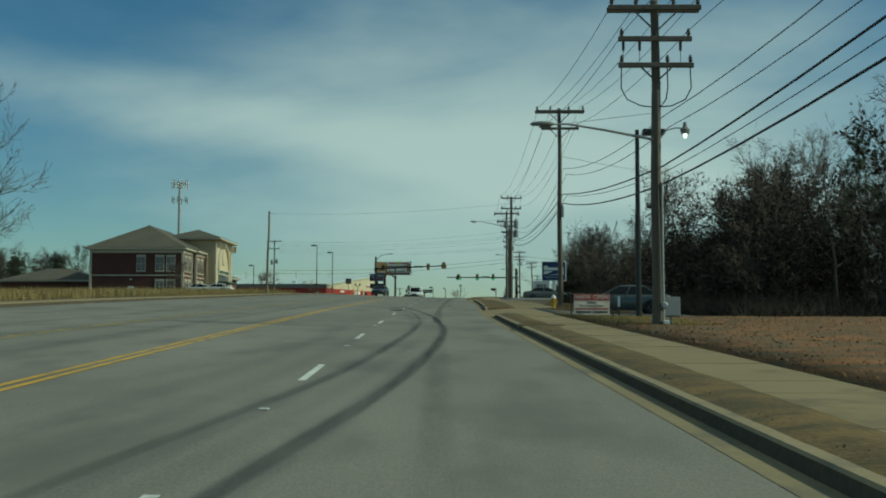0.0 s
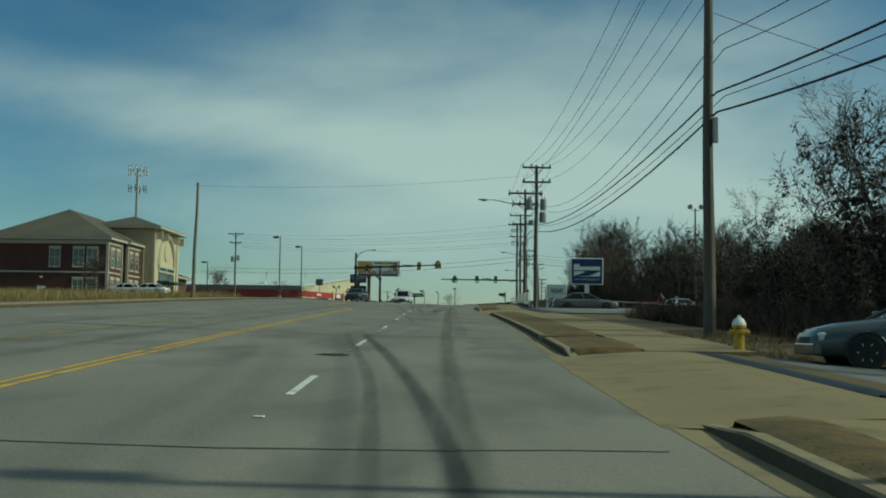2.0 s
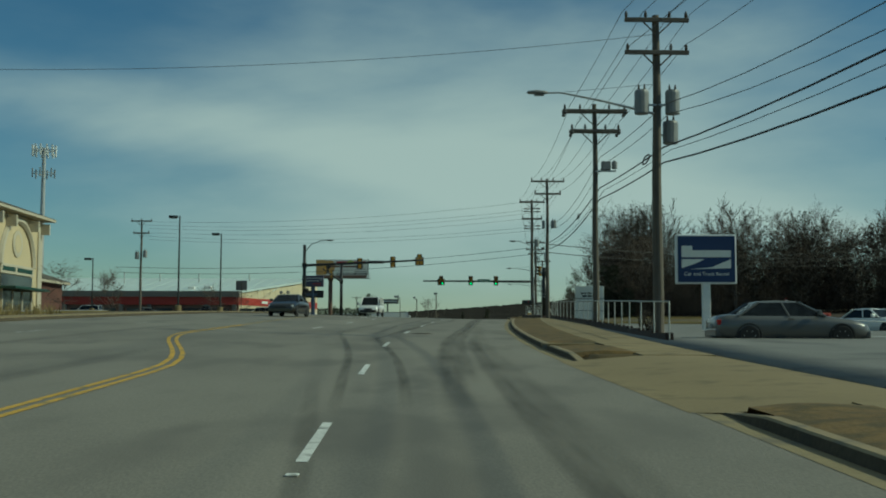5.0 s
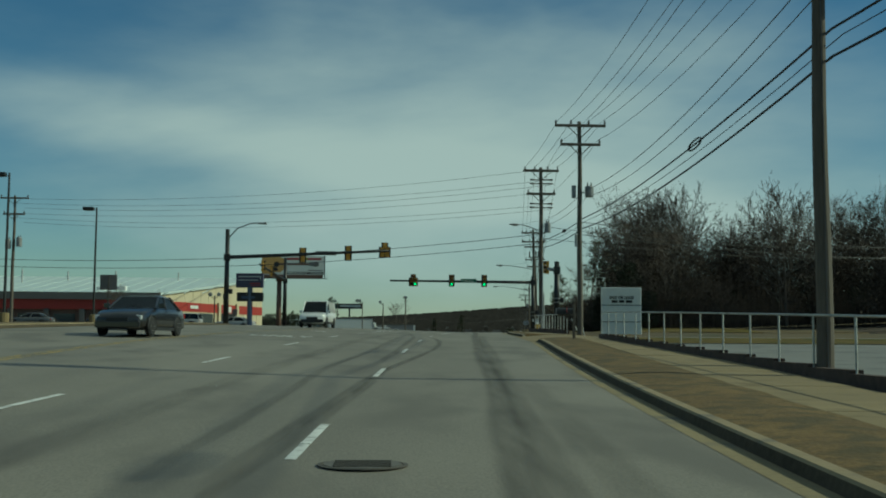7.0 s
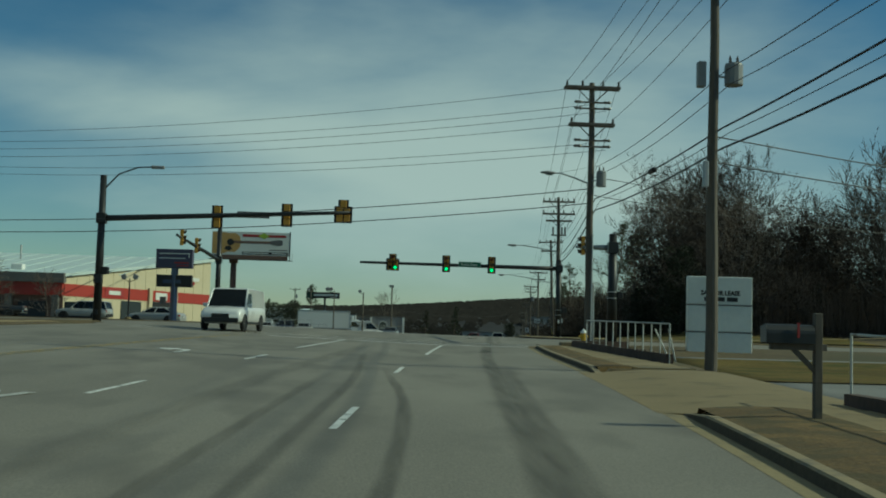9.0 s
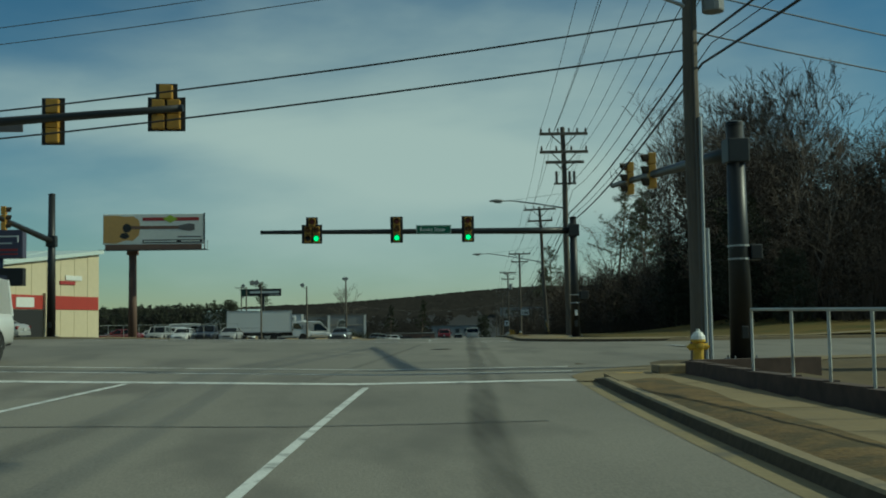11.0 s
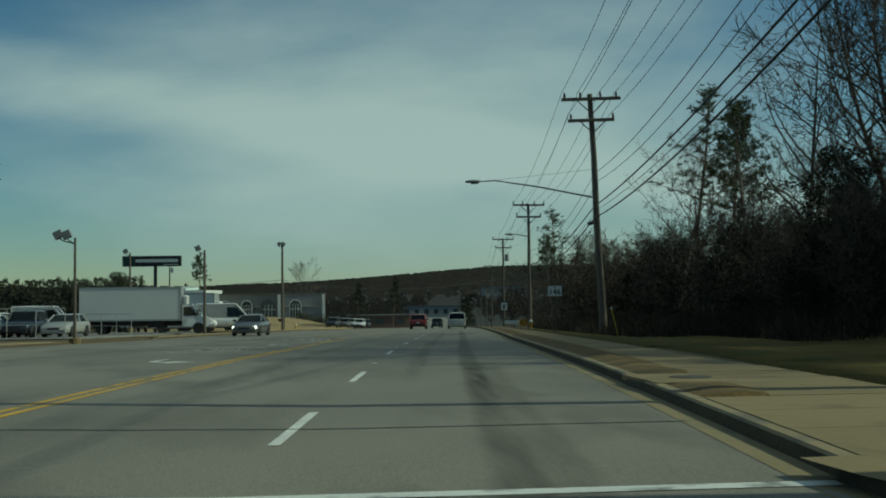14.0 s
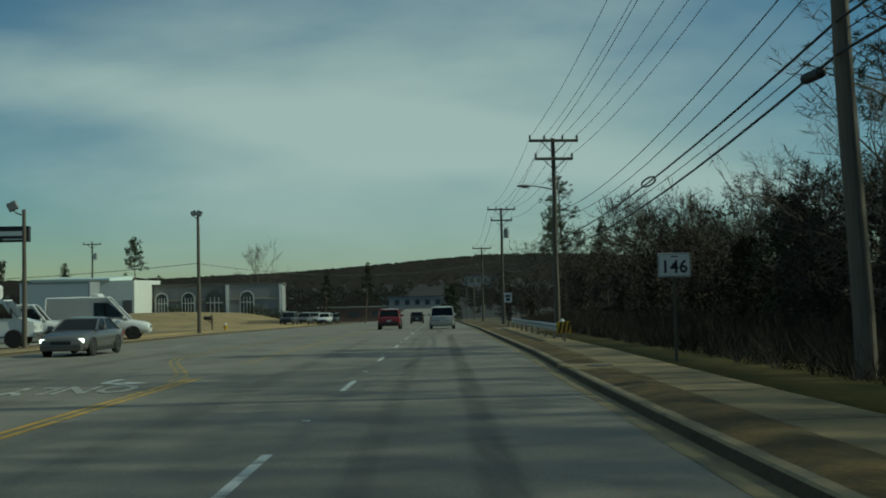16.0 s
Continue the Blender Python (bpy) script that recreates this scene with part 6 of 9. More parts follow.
def rail_run(pts, h, spacing, label, wall=0.0, name="railing", bars=2, m="rail"):
    """Welded pipe rail: posts with rails between them."""
    t = thing(name, Matrix.Identity(4), label, "railing")
    P = [Vector(p) for p in pts]
    posts = []
    for a, b in zip(P, P[1:]):
        n = max(1, round((b - a).length / spacing))
        posts += [a.lerp(b, i / n) for i in range(n)]
    posts.append(P[-1])
    for p in posts if bars else ():
        part("post", tb([p - Vector((0, 0, 0.1)), p + Vector((0, 0, h))], 0.022, 6), M[m], t)
    for k in range(bars):
        z = h - 0.02 if k == 0 else h * (bars - k) / bars * 0.9
        bm = bmesh.new()
        tube(bm, [p + Vector((0, 0, z)) for p in posts], 0.024 if k == 0 else 0.018, 6)
        part("rail", bm, M[m], t)
    if wall:
        for a, b in zip(posts, posts[1:]):
            bm = bmesh.new()
            d = (b - a).normalized()
            s = Vector((d.y, -d.x, 0)) * 0.12
            z0 = Vector((0, 0, -0.9))
            v = [bm.verts.new(q) for q in (a - s + z0, a + s + z0, b + s + z0, b - s + z0, *(Vector((q.x, q.y, min(a.z, b.z) + wall)) for q in (a - s, a + s, b + s, b - s)))]
            for f in ((3, 2, 1, 0), (4, 5, 6, 7), (0, 1, 5, 4), (1, 2, 6, 5), (2, 3, 7, 6), (3, 0, 4, 7)):
                bm.faces.new([v[i] for i in f])
            part("low_wall", bm, M["brick_wall"], t)
    return t


def beside(off, y, dz=0.12):
    return (line_x(y) + off, y, road_z(y) + dz)


rail_run([beside(o, y) for o, y in ((8.5, 124), (8.5, 132), (8.5, 141), (8.45, 150), (8.3, 160), (8.15, 168), (8.1, 175.2))], 1.2, 2.3, "pale grey pipe railing along the pavement on a low dark wall", wall=0.25, bars=1)
rail_run([beside(o, y) for o, y in ((7.75, 190.5), (7.2, 196), (6.55, 202), (6.4, 203.6))], 1.2, 1.2, "pale grey pipe railing with upright bars beside the pavement", wall=0.27, bars=1)
rail_run([beside(6.4, 203.6), beside(6.12, 206.9), beside(8.6, 207.3)], 0.05, 1.3, "low dark brick edging wall at the street corner", wall=0.27, name="edging_wall", bars=0)
bm = bx(-0.32, 0.32, -0.28, 0.28, 0.0, 0.17, bevel=0.03)
tagged(obj("concrete_block", move(bm, line_x(207.3) + 5.85, 207.4, surf(5, 207) + 0.13), M["kerb"]), "weathered concrete block beside the corner wall", "block")
rail_run([beside(12.5, 128, -0.2), beside(20, 131, -0.5), beside(34, 134, -0.7)], 1.0, 2.2, "thin wire fence with grey posts in the car park", bars=2, m="galv")
z0 = 6.72
rail_run([(-28, 300.5, 6.45), (-20.3, 302, 6.42), (-14.3, 302, 6.42), (-7.6, 302, 6.42)], 1.8, 1.6, "grey pipe fence in front of the rental lot", bars=2, m="rail")
rail_run([(-9.8, 318.5, 6.2), (-6.4, 317.6, 6.15)], 1.6, 1.15, "grey pipe fence beside the lorry", bars=2, m="galv")
for k, (a, b) in enumerate((((12.5, 199.5), -0.75), ((12.9, 200.6), -0.35))):
    gz = ground_z(a[0], a[1])
    bm = tb([(0, 0, -0.1), (b, 0, 1.45)], 0.035, 6)
    o = thing("leaning_post", pose(a[0], a[1], gz), "pale steel post leaning over beside the railing", "post")
    part("pipe", bm, M["rail"], o)


# guard rail with a striped end marker
t = thing("guard_rail", Matrix.Identity(4), "low steel guard rail with a striped end marker", "guard rail")
pts = [(21.2 + 0.116 * i * 4, 309.5 + i * 4, road_z(309.5 + i * 4) + 0.1) for i in range(9)]
for p in pts:
    part("post", bx(p[0] - 0.05, p[0] + 0.05, p[1] - 0.05, p[1] + 0.05, p[2] - 0.1, p[2] + 0.65), M["pole_light"], t)
bm = bmesh.new()
sec = [(0, 0.38), (-0.06, 0.42), (-0.06, 0.5), (0, 0.54), (-0.06, 0.58), (-0.06, 0.66), (0, 0.7)]
rows = [[bm.verts.new((p[0] - 0.07 + s, p[1], p[2] + z)) for s, z in sec] for p in pts]
for a, b in zip(rows, rows[1:]):
    for k in range(len(sec) - 1):
        bm.faces.new((a[k], b[k], b[k + 1], a[k + 1]))
part("beam", bm, M["galv"], t)
mk = part("end_marker", bx(pts[0][0] - 0.3, pts[0][0] + 0.25, pts[0][1] - 0.06, pts[0][1] - 0.03, pts[0][2] + 0.35, pts[0][2] + 0.8), M["yellow_paint"], t, "yellow and black striped marker")
for i in range(3):
    bm = poly([(-0.25 + 0.17 * i, 0.36), (-0.17 + 0.17 * i, 0.36), (-0.08 + 0.17 * i, 0.78), (-0.16 + 0.17 * i, 0.78)]); move(bm, pts[0][0], pts[0][1] - 0.072, pts[0][2])
    part("stripe", bm, M["sign_black"], mk)


# ---------------------------------------------------------------- lamps and odd poles
def lot_lamp(x, y, top, heads, label, m="black_steel", style="box", r=0.07):
    g = ground_z(x, y)
    t = thing("lot_lamp", pose(x, y, g), label, "lamp post")
    if x > 20 or x < -4:
        part("base", lathe([(0.28, -0.2), (0.28, 0.5), (0.2, 0.52)], 12), M["concrete"], t)
    part("pole", tb([(0, 0, -0.2), (0, 0, top - g)], [r * 1.2, r * 0.8], 10), M[m], t)
    for dx in heads:
        if style == "box":
            h = part("lamp_head", bx(min(dx * 0.2, dx), max(dx * 0.2, dx), -0.22, 0.22, top - g - 0.2, top - g + 0.02, bevel=0.03), M[m], t)
            part("lens", bx(min(dx * 0.35, dx * 0.9), max(dx * 0.35, dx * 0.9), -0.18, 0.18, top - g - 0.215, top - g - 0.2), M["blind"], h)
        else:
            part("bracket", tb([(0, 0, top - g - 0.3), (dx * 0.7, 0, top - g - 0.15), (dx, 0, top - g)], 0.03, 6), M[m], t)
            bm = bx(-0.22, 0.22, -0.12, 0.12, -0.2, 0.2, bevel=0.04)
            bmesh.ops.rotate(bm, verts=bm.verts, cent=(0, 0, 0), matrix=Matrix.Rotation(radians(25 if dx > 0 else -25), 3, "Y"))
            part("lamp_head", move(bm, dx, 0, top - g + 0.15), M["transformer"], t)
    return t


lot_lamp(8.4, 45.7, 8.95, (1.05,), "dark square lamp post with a box-shaped head", r=0.1)
lot_lamp(24.6, 148.8, 15.0, (-0.5, 0.6), "tall pole with a pair of floodlights over the car park", "pole", "flood", 0.09)
lot_lamp(-21.2, 186.4, 14.9, (-0.9,), "tall dark car park lamp with one box head")
lot_lamp(-20.3, 201.5, 14.8, (-0.9,), "tall dark car park lamp with one box head")
lot_lamp(-36.5, 214.5, 13.2, (-0.9,), "dark car park lamp beside the building")
lot_lamp(-4.25, 289.2, 11.6, (-0.8, -0.4), "slim pole with two tilted floodlights", "pole", "flood")
lot_lamp(3.0, 355.0, 14.7, (-0.3, 0.1), "wooden pole with two floodlights beside the road", "pole", "flood", 0.13)
lot_lamp(-1.4, 320.1, 12.5, (-0.5,), "slim dark pole with a small lamp and brackets", "pole", "flood", 0.1)
lot_lamp(-10.0, 338.0, 13.2, (-0.4,), "slim dark pole with a small lamp", "pole", "flood", 0.1)
lot_lamp(-31.0, 330.0, 14.0, (-0.8,), "lot lamp on a slim dark pole", "black_steel", "flood")
lot_lamp(-27.5, 322.0, 14.2, (-0.6,), "lot lamp on a slim dark pole", "black_steel", "flood")
lot_lamp(-20.5, 256.0, 11.0, (-0.5, 0.5), "short lamp pole with twin floodlights", "black_steel", "flood")

t = utility_pole(-20.3, 131.4, 14.7, lean=(0, 1.3), m="pole_light", r=0.16, label="bare tan wooden pole with one wire at its top")
t = utility_pole(-35.2, 230.5, 19.1, label="wooden utility pole behind the shop with two crossarms")
crossarm(t, 18.9, -1.3, 1.3, pins=(-1.2, 0, 1.2), brace=0.6)
crossarm(t, 17.4, -1.0, 1.0, pins=(-0.9, 0.9), brace=0.5)
transformer(t, 0.5, 0, 14.4)
transformer(t, -0.5, 0, 14.2)
t = utility_pole(-60, 420, 18.0, label="wooden utility pole far off")
crossarm(t, 17.6, -1.3, 1.3, pins=(-1.2, 0, 1.2), brace=0.6)
t = utility_pole(-20, 436, 17.0, label="wooden utility pole beside the grey building")
crossarm(t, 16.6, -1.3, 1.3, pins=(-1.2, 0, 1.2), brace=0.6)
transformer(t, 0.45, 0, 14.4)

# cell tower behind the building
g = ground_z(-74.5, 312)
t = thing("cell_tower", pose(-74.5, 312, g), "slim grey monopole with a ring of antenna panels", "antenna mast")
part("monopole", tb([(0, 0, -0.5), (0, 0, 41.5 - g)], [0.6, 0.35], 12), M["galv"], t)
for z in (36.5, 41.0):
    bm = bmesh.new()
    tube(bm, [(2.2 * math.cos(a), 2.2 * math.sin(a), z - g) for a in [6.2832 * k / 6 for k in range(7)]], 0.07, 5)
    part("platform", bm, M["galv"], t)
for k in range(12):
    a = 6.2832 * k / 12
    z = 41.0
    part("antenna", bx(2.2 * math.cos(a) - 0.15, 2.2 * math.cos(a) + 0.15, 2.2 * math.sin(a) - 0.1, 2.2 * math.sin(a) + 0.1, z - g - 1.2, z - g + 1.0), M["white_paint"], t)
    if k % 2:
        part("antenna", bx(2.1 * math.cos(a) - 0.12, 2.1 * math.cos(a) + 0.12, 2.1 * math.sin(a) - 0.1, 2.1 * math.sin(a) + 0.1, 35.6 - g, 37.4 - g), M["galv"], t)
    part("strut", tb([(0, 0, z - g), (2.2 * math.cos(a), 2.2 * math.sin(a), z - g)], 0.04, 4), M["galv"], t)


# ---------------------------------------------------------------- buildings
def hip_roof(x0, x1, y0, y1, z0, z1, over=0.6, run=None, thick=0.25):
    """A hipped roof with a fascia; its ridge runs along the longer side."""
    bm = bmesh.new()
    x0, x1, y0, y1 = x0 - over, x1 + over, y0 - over, y1 + over
    w, d = x1 - x0, y1 - y0
    if d >= w:
        k = min(w / 2, d / 2)
        r0, r1 = ((x0 + x1) / 2, y0 + k), ((x0 + x1) / 2, y1 - k)
    else:
        k = d / 2
        r0, r1 = (x0 + k, (y0 + y1) / 2), (x1 - k, (y0 + y1) / 2)
    lo = [bm.verts.new((x, y, z0)) for x, y in ((x0, y0), (x1, y0), (x1, y1), (x0, y1))]
    a, b = bm.verts.new((*r0, z1)), bm.verts.new((*r1, z1))
    if d >= w:
        fs = [(lo[0], lo[1], a), (lo[1], lo[2], b, a), (lo[2], lo[3], b), (lo[3], lo[0], a, b)]
    else:
        fs = [(lo[0], lo[1], b, a), (lo[1], lo[2], b), (lo[2], lo[3], a, b), (lo[3], lo[0], a)]
    for f in fs:
        bm.faces.new(f)
    bl = [bm.verts.new(v.co - Vector((0, 0, 0.02))) for v in lo]
    bm.faces.new(bl[::-1])
    for i in range(4):
        bm.faces.new((lo[i], bl[i], bl[(i + 1) % 4], lo[(i + 1) % 4]))
    bmesh.ops.recalc_face_normals(bm, faces=bm.faces)
    fascia = bx(x0 + 0.03, x1 - 0.03, y0 + 0.03, y1 - 0.03, z0 - thick - 0.03, z0 - 0.022)
    return bm, fascia


def window(parent, axis, u0, u1, z0, z1, plane, blind=0.5, mull=1, sill=True):
    """A window set in a wall; axis 'y': the wall faces -y, axis 'x': it faces +x."""
    def b(a0, a1, d0, d1, c0, c1, bevel=0.0):
        if axis == "y":
            return bx(a0, a1, plane - d1, plane - d0, c0, c1, bevel=bevel)
        return bx(plane + d0, plane + d1, a0, a1, c0, c1, bevel=bevel)
    w = part("window", b(u0, u1, 0.0, 0.03, z0, z1), M["glass"], parent)
    part("blind", b(u0 + 0.08, u1 - 0.08, 0.03, 0.036, z1 - (z1 - z0) * blind, z1 - 0.05), M["blind"], w)
    for a0, a1, c0, c1 in ((u0 - 0.07, u0 + 0.04, z0 - 0.05, z1 + 0.05), (u1 - 0.04, u1 + 0.07, z0 - 0.05, z1 + 0.05), (u0, u1, z1 - 0.04, z1 + 0.07), (u0, u1, z0 - 0.07, z0 + 0.04), (u0, u1, (z0 + z1) / 2 - 0.03, (z0 + z1) / 2 + 0.03)):
        part("frame", b(a0, a1, 0.02, 0.07, c0, c1), M["trim_white"], w)
    if mull:
        part("frame", b((u0 + u1) / 2 - 0.025, (u0 + u1) / 2 + 0.025, 0.02, 0.06, z0, z1), M["trim_white"], w)
    if sill:
        part("sill", b(u0 - 0.12, u1 + 0.12, 0.0, 0.12, z0 - 0.16, z0 - 0.07), M["trim_white"], w)
        part("lintel", b(u0 - 0.12, u1 + 0.12, 0.0, 0.05, z1 + 0.07, z1 + 0.3), M["trim_white"], w)


GZ = 6.35
hb = thing("office_building", Matrix.Identity(4), "two-storey dark red brick office with cream trim and hipped roof", "building")
part("wall", bx(-55.2, -41.3, 177.0, 205.0, GZ - 1.5, 13.4), M["brick"], hb, "dark red brick walls")
part("wall", bx(-41.3, -40.75, 177.0, 182.6, GZ - 1.5, 13.4), M["brick"], hb)
part("wall", bx(-41.3, -40.4, 184.0, 190.2, GZ - 1.5, 13.4), M["brick"], hb)
for x0, x1, y0, y1 in ((-55.25, -40.7, 176.93, 177.0), (-40.75, -40.69, 177.0, 182.6), (-40.4, -40.34, 184.0, 190.2)):
    part("band", bx(x0, x1, y0, y1, 9.4, 9.58), M["trim_white"], hb)
    part("cornice", bx(x0, x1, y0, y1, 12.95, 13.4), M["trim_white"], hb)
    part("plinth", bx(x0, x1, y0, y1, GZ - 0.5, 6.75), M["trim_white"], hb)
for x, y in ((-40.85, 177.05), (-55.1, 176.95), (-40.75, 182.5), (-40.45, 184.1)):
    part("corner_trim", bx(x - 0.17, x + 0.17, y - 0.12, y + 0.12, GZ - 0.5, 13.4), M["trim_white"], hb)
for a, b in ((-47.9, -46.65), (-45.0, -43.75), (-43.3, -42.05)):
    window(hb, "y", a, b, 10.2, 12.35, 177.0, blind=0.9)
for a, b in ((-45.0, -43.75), (-43.3, -42.05)):
    window(hb, "y", a, b, 6.95, 8.6, 177.0, blind=0.3)
d = part("service_door", bx(-49.3, -48.3, 176.94, 177.0, GZ - 0.3, 7.75), M["white_paint"], hb)
part("wall_lamp", bx(-49.0, -48.7, 176.8, 177.0, 8.75, 8.95, bevel=0.03), M["trim_white"], hb)
for y0, pl in ((178.0, -40.75), (180.4, -40.75), (185.0, -40.4), (187.6, -40.4)):
    window(hb, "x", y0, y0 + 1.5, 10.2, 12.35, pl, blind=0.35)
    window(hb, "x", y0, y0 + 1.5, 6.95, 8.7, pl, blind=0.25)
rf, fa = hip_roof(-55.2, -40.9, 177.0, 205.0, 13.75, 17.9, 0.75)
part("roof", rf, M["shingle"], hb, "brown shingled hipped roof")
part("fascia", fa, M["trim_white"], hb)
rf, fa = hip_roof(-46.5, -40.4, 184.0, 190.2, 13.76, 15.6, 0.6)
part("roof", rf, M["shingle"], hb)
part("fascia", fa, M["trim_white"], hb)
part("roof_vent", tb([(-51, 181, 14.2), (-51, 181, 16.0)], 0.07, 6), M["galv"], hb)
tw = part("entrance_tower", bx(-46.0, -38.6, 190.2, 203.6, GZ - 1.5, 16.0), M["stucco"], hb, "cream stucco entrance tower")
part("corner_trim", bx(-38.75, -38.45, 190.05, 191.2, GZ - 0.5, 16.0), M["trim_white"], tw)
part("corner_trim", bx(-38.75, -38.45, 202.6, 203.75, GZ - 0.5, 16.0), M["trim_white"], tw)
bm = bmesh.new()
tube(bm, [(-38.5, 196.9 + 4.4 * math.cos(radians(a)), 11.2 + 4.3 * math.sin(radians(a))) for a in range(0, 181, 12)], 0.3, 6)
part("arch", bm, M["trim_white"], tw)
bm = lathe([(1.25, 0), (1.25, 0.12), (1.0, 0.14)], 24, "x"); move(bm, -38.6, 196.9, 13.3)
part("round_emblem", bm, M["trim_white"], tw)
bm = lathe([(0.85, 0), (0.85, 0.16)], 24, "x"); move(bm, -38.6, 196.9, 13.3)
part("emblem_centre", bm, M["stucco"], tw)
part("sign_board", bx(-38.6, -38.42, 192.6, 201.2, 10.4, 11.3), M["trim_white"], tw)
for a, b in ((193.0, 196.2), (196.8, 200.8)):
    part("text_bar", bx(-38.42, -38.38, a, b, 10.65, 11.05), M["sign_dkgreen"], tw)
part("transom_glass", bx(-38.6, -38.45, 192.8, 201.0, 9.2, 10.3), M["glass"], tw)
part("doorway", bx(-38.6, -38.43, 193.2, 200.6, GZ - 0.2, 8.9), M["glass"], tw)
for y in (193.0, 195.6, 198.2, 200.7):
    part("door_frame", bx(-38.6, -38.35, y - 0.12, y + 0.12, GZ - 0.2, 9.1), M["trim_white"], tw)
part("awning", bx(-38.6, -36.9, 192.2, 201.6, 8.95, 9.2, bevel=0.03), M["sign_dkgreen"], tw, "dark green awning")
for z, y in ((15.2, 190.6), (15.2, 203.2), (15.2, 194.0), (15.2, 200.0)):
    part("bracket", bx(-38.6, -37.6, y - 0.15, y + 0.15, 14.7, 15.75), M["trim_white"], tw)
rf, fa = hip_roof(-46.0, -38.6, 190.2, 203.6, 16.35, 18.05, 1.15)
part("roof", rf, M["shingle"], hb)
part("fascia", fa, M["trim_white"], hb)
part("wing", bx(-46.0, -39.6, 203.6, 214.0, GZ - 1.5, 10.2), M["brick"], hb)
rf, fa = hip_roof(-46.0, -39.6, 203.6, 214.0, 10.5, 12.0, 0.7)
part("roof", rf, M["shingle"], hb)
part("fascia", fa, M["trim_white"], hb)
part("downpipe", tb([(-39.9, 190.0, GZ), (-39.9, 190.0, 13.6)], 0.06, 6), M["trim_white"], hb)

lb = thing("outbuilding", Matrix.Identity(4), "low brick outbuilding with a brown hipped roof", "building")
part("wall", bx(-72, -57.2, 185.0, 196.0, GZ - 1.5, 8.9), M["brick"], lb)
rf, fa = hip_roof(-72, -57.2, 185.0, 196.0, 9.1, 11.2, 0.5)
part("roof", rf, M["shingle"], lb)
part("fascia", fa, M["trim_white"], lb)

# the big metal-sided shop
sb = thing("shop_building", Matrix.Identity(4), "long cream metal shop with a pale roof and a red band", "building")


def prism(pts, z0, z1):
    """A wall body from a plan outline; z1 may be a list of top heights."""
    bm = bmesh.new()
    z1 = z1 if isinstance(z1, (list, tuple)) else [z1] * len(pts)
    z0 = z0 if isinstance(z0, (list, tuple)) else [z0] * len(pts)
    lo = [bm.verts.new((x, y, z)) for (x, y), z in zip(pts, z0)]
    hi = [bm.verts.new((x, y, z)) for (x, y), z in zip(pts, z1)]
    n = len(pts)
    for i in range(n):
        bm.faces.new((lo[i], lo[(i + 1) % n], hi[(i + 1) % n], hi[i]))
    bm.faces.new(lo[::-1])
    bm.faces.new(hi)
    bmesh.ops.recalc_face_normals(bm, faces=bm.faces)
    return bm


SH = [(-96, 265.2), (-28.6, 265.2), (-18.9, 291.2), (-96, 291.2)]
part("wall", prism(SH, 6.0, [11.3, 11.3, 14.6, 14.6]), M["store_cream"], sb, "cream metal siding")
part("roof", prism([(-96.5, 264.6), (-28.5, 264.6), (-18.5, 291.4), (-96.5, 291.4)], [11.31, 11.31, 14.63, 14.63], [11.6, 11.6, 14.95, 14.95]), M["store_roof"], sb, "pale green-white metal roof")
u = Vector((9.7, 26.0, 0)).normalized()
nrm = Vector((u.y, -u.x, 0))


def side_panel(name, s0, s1, z0, z1, m, out=0.05, parent=sb, label=""):
    a, b = Vector((-28.6, 265.2, 0)) + u * s0, Vector((-28.6, 265.2, 0)) + u * s1
    c, d_ = b + nrm * out, a + nrm * out
    return part(name, prism([(a.x, a.y), (b.x, b.y), (c.x, c.y), (d_.x, d_.y)], z0, z1), M[m], parent, label)


side_panel("red_band", 0.0, 27.6, 9.55, 10.7, "store_red", 0.06, label="red metal band")
for s0, s1 in ((9.5, 13.2), (15.2, 18.8)):
    side_panel("window", s0, s1, 7.3, 9.4, "glass", 0.08)
side_panel("doorway", 15.0, 19.5, 7.2, 9.5, "sign_black", 0.1)
side_panel("door_frame", 14.4, 15.0, 7.2, 10.9, "store_cream", 0.3)
side_panel("door_frame", 19.5, 20.1, 7.2, 10.9, "store_cream", 0.3)
side_panel("poster", 15.9, 18.2, 9.7, 10.5, "plastic_white", 0.12)
side_panel("poster", 6.6, 9.8, 9.75, 10.55, "sign_red", 0.1)
side_panel("text_bar", 7.2, 9.2, 9.95, 10.35, "plastic_white", 0.13)
side_panel("logo_bar", 22.6, 25.0, 12.1, 12.5, "plastic_white", 0.1)
side_panel("logo_bar", 21.8, 24.0, 11.7, 12.0, "sign_red", 0.1)
for i in range(1, 14):
    side_panel("seam", i * 2.0 - 0.04, i * 2.0 + 0.04, 7.0, 11.4 + 3.3 * i / 14, "store_cream", 0.03)
part("canopy_fascia", bx(-96, -28.4, 264.3, 265.2, 10.75, 11.65), M["store_grey"], sb, "grey canopy band")
part("red_band", bx(-96, -28.6, 264.6, 265.2, 9.55, 10.75), M["store_red"], sb)
part("shop_front", bx(-96, -28.6, 265.0, 265.2, 6.2, 9.55), M["shade_wall"], sb)
for i in range(16):
    part("pier", bx(-94 + i * 4.3, -93.4 + i * 4.3, 264.5, 265.0, 6.0, 9.6), M["store_grey"], sb)
    part("window", bx(-92.9 + i * 4.3, -90.3 + i * 4.3, 264.9, 264.99, 7.2, 9.0), M["glass"], sb)
for i in range(34):
    x = -96 + i * 2.2
    part("roof_seam", prism([(x, 264.6), (x + 0.06, 264.6), (x + 0.06 + 0.0, 291.4), (x, 291.4)], [11.58, 11.58, 14.93, 14.93], [11.64, 11.64, 14.99, 14.99]), M["store_roof"], sb)
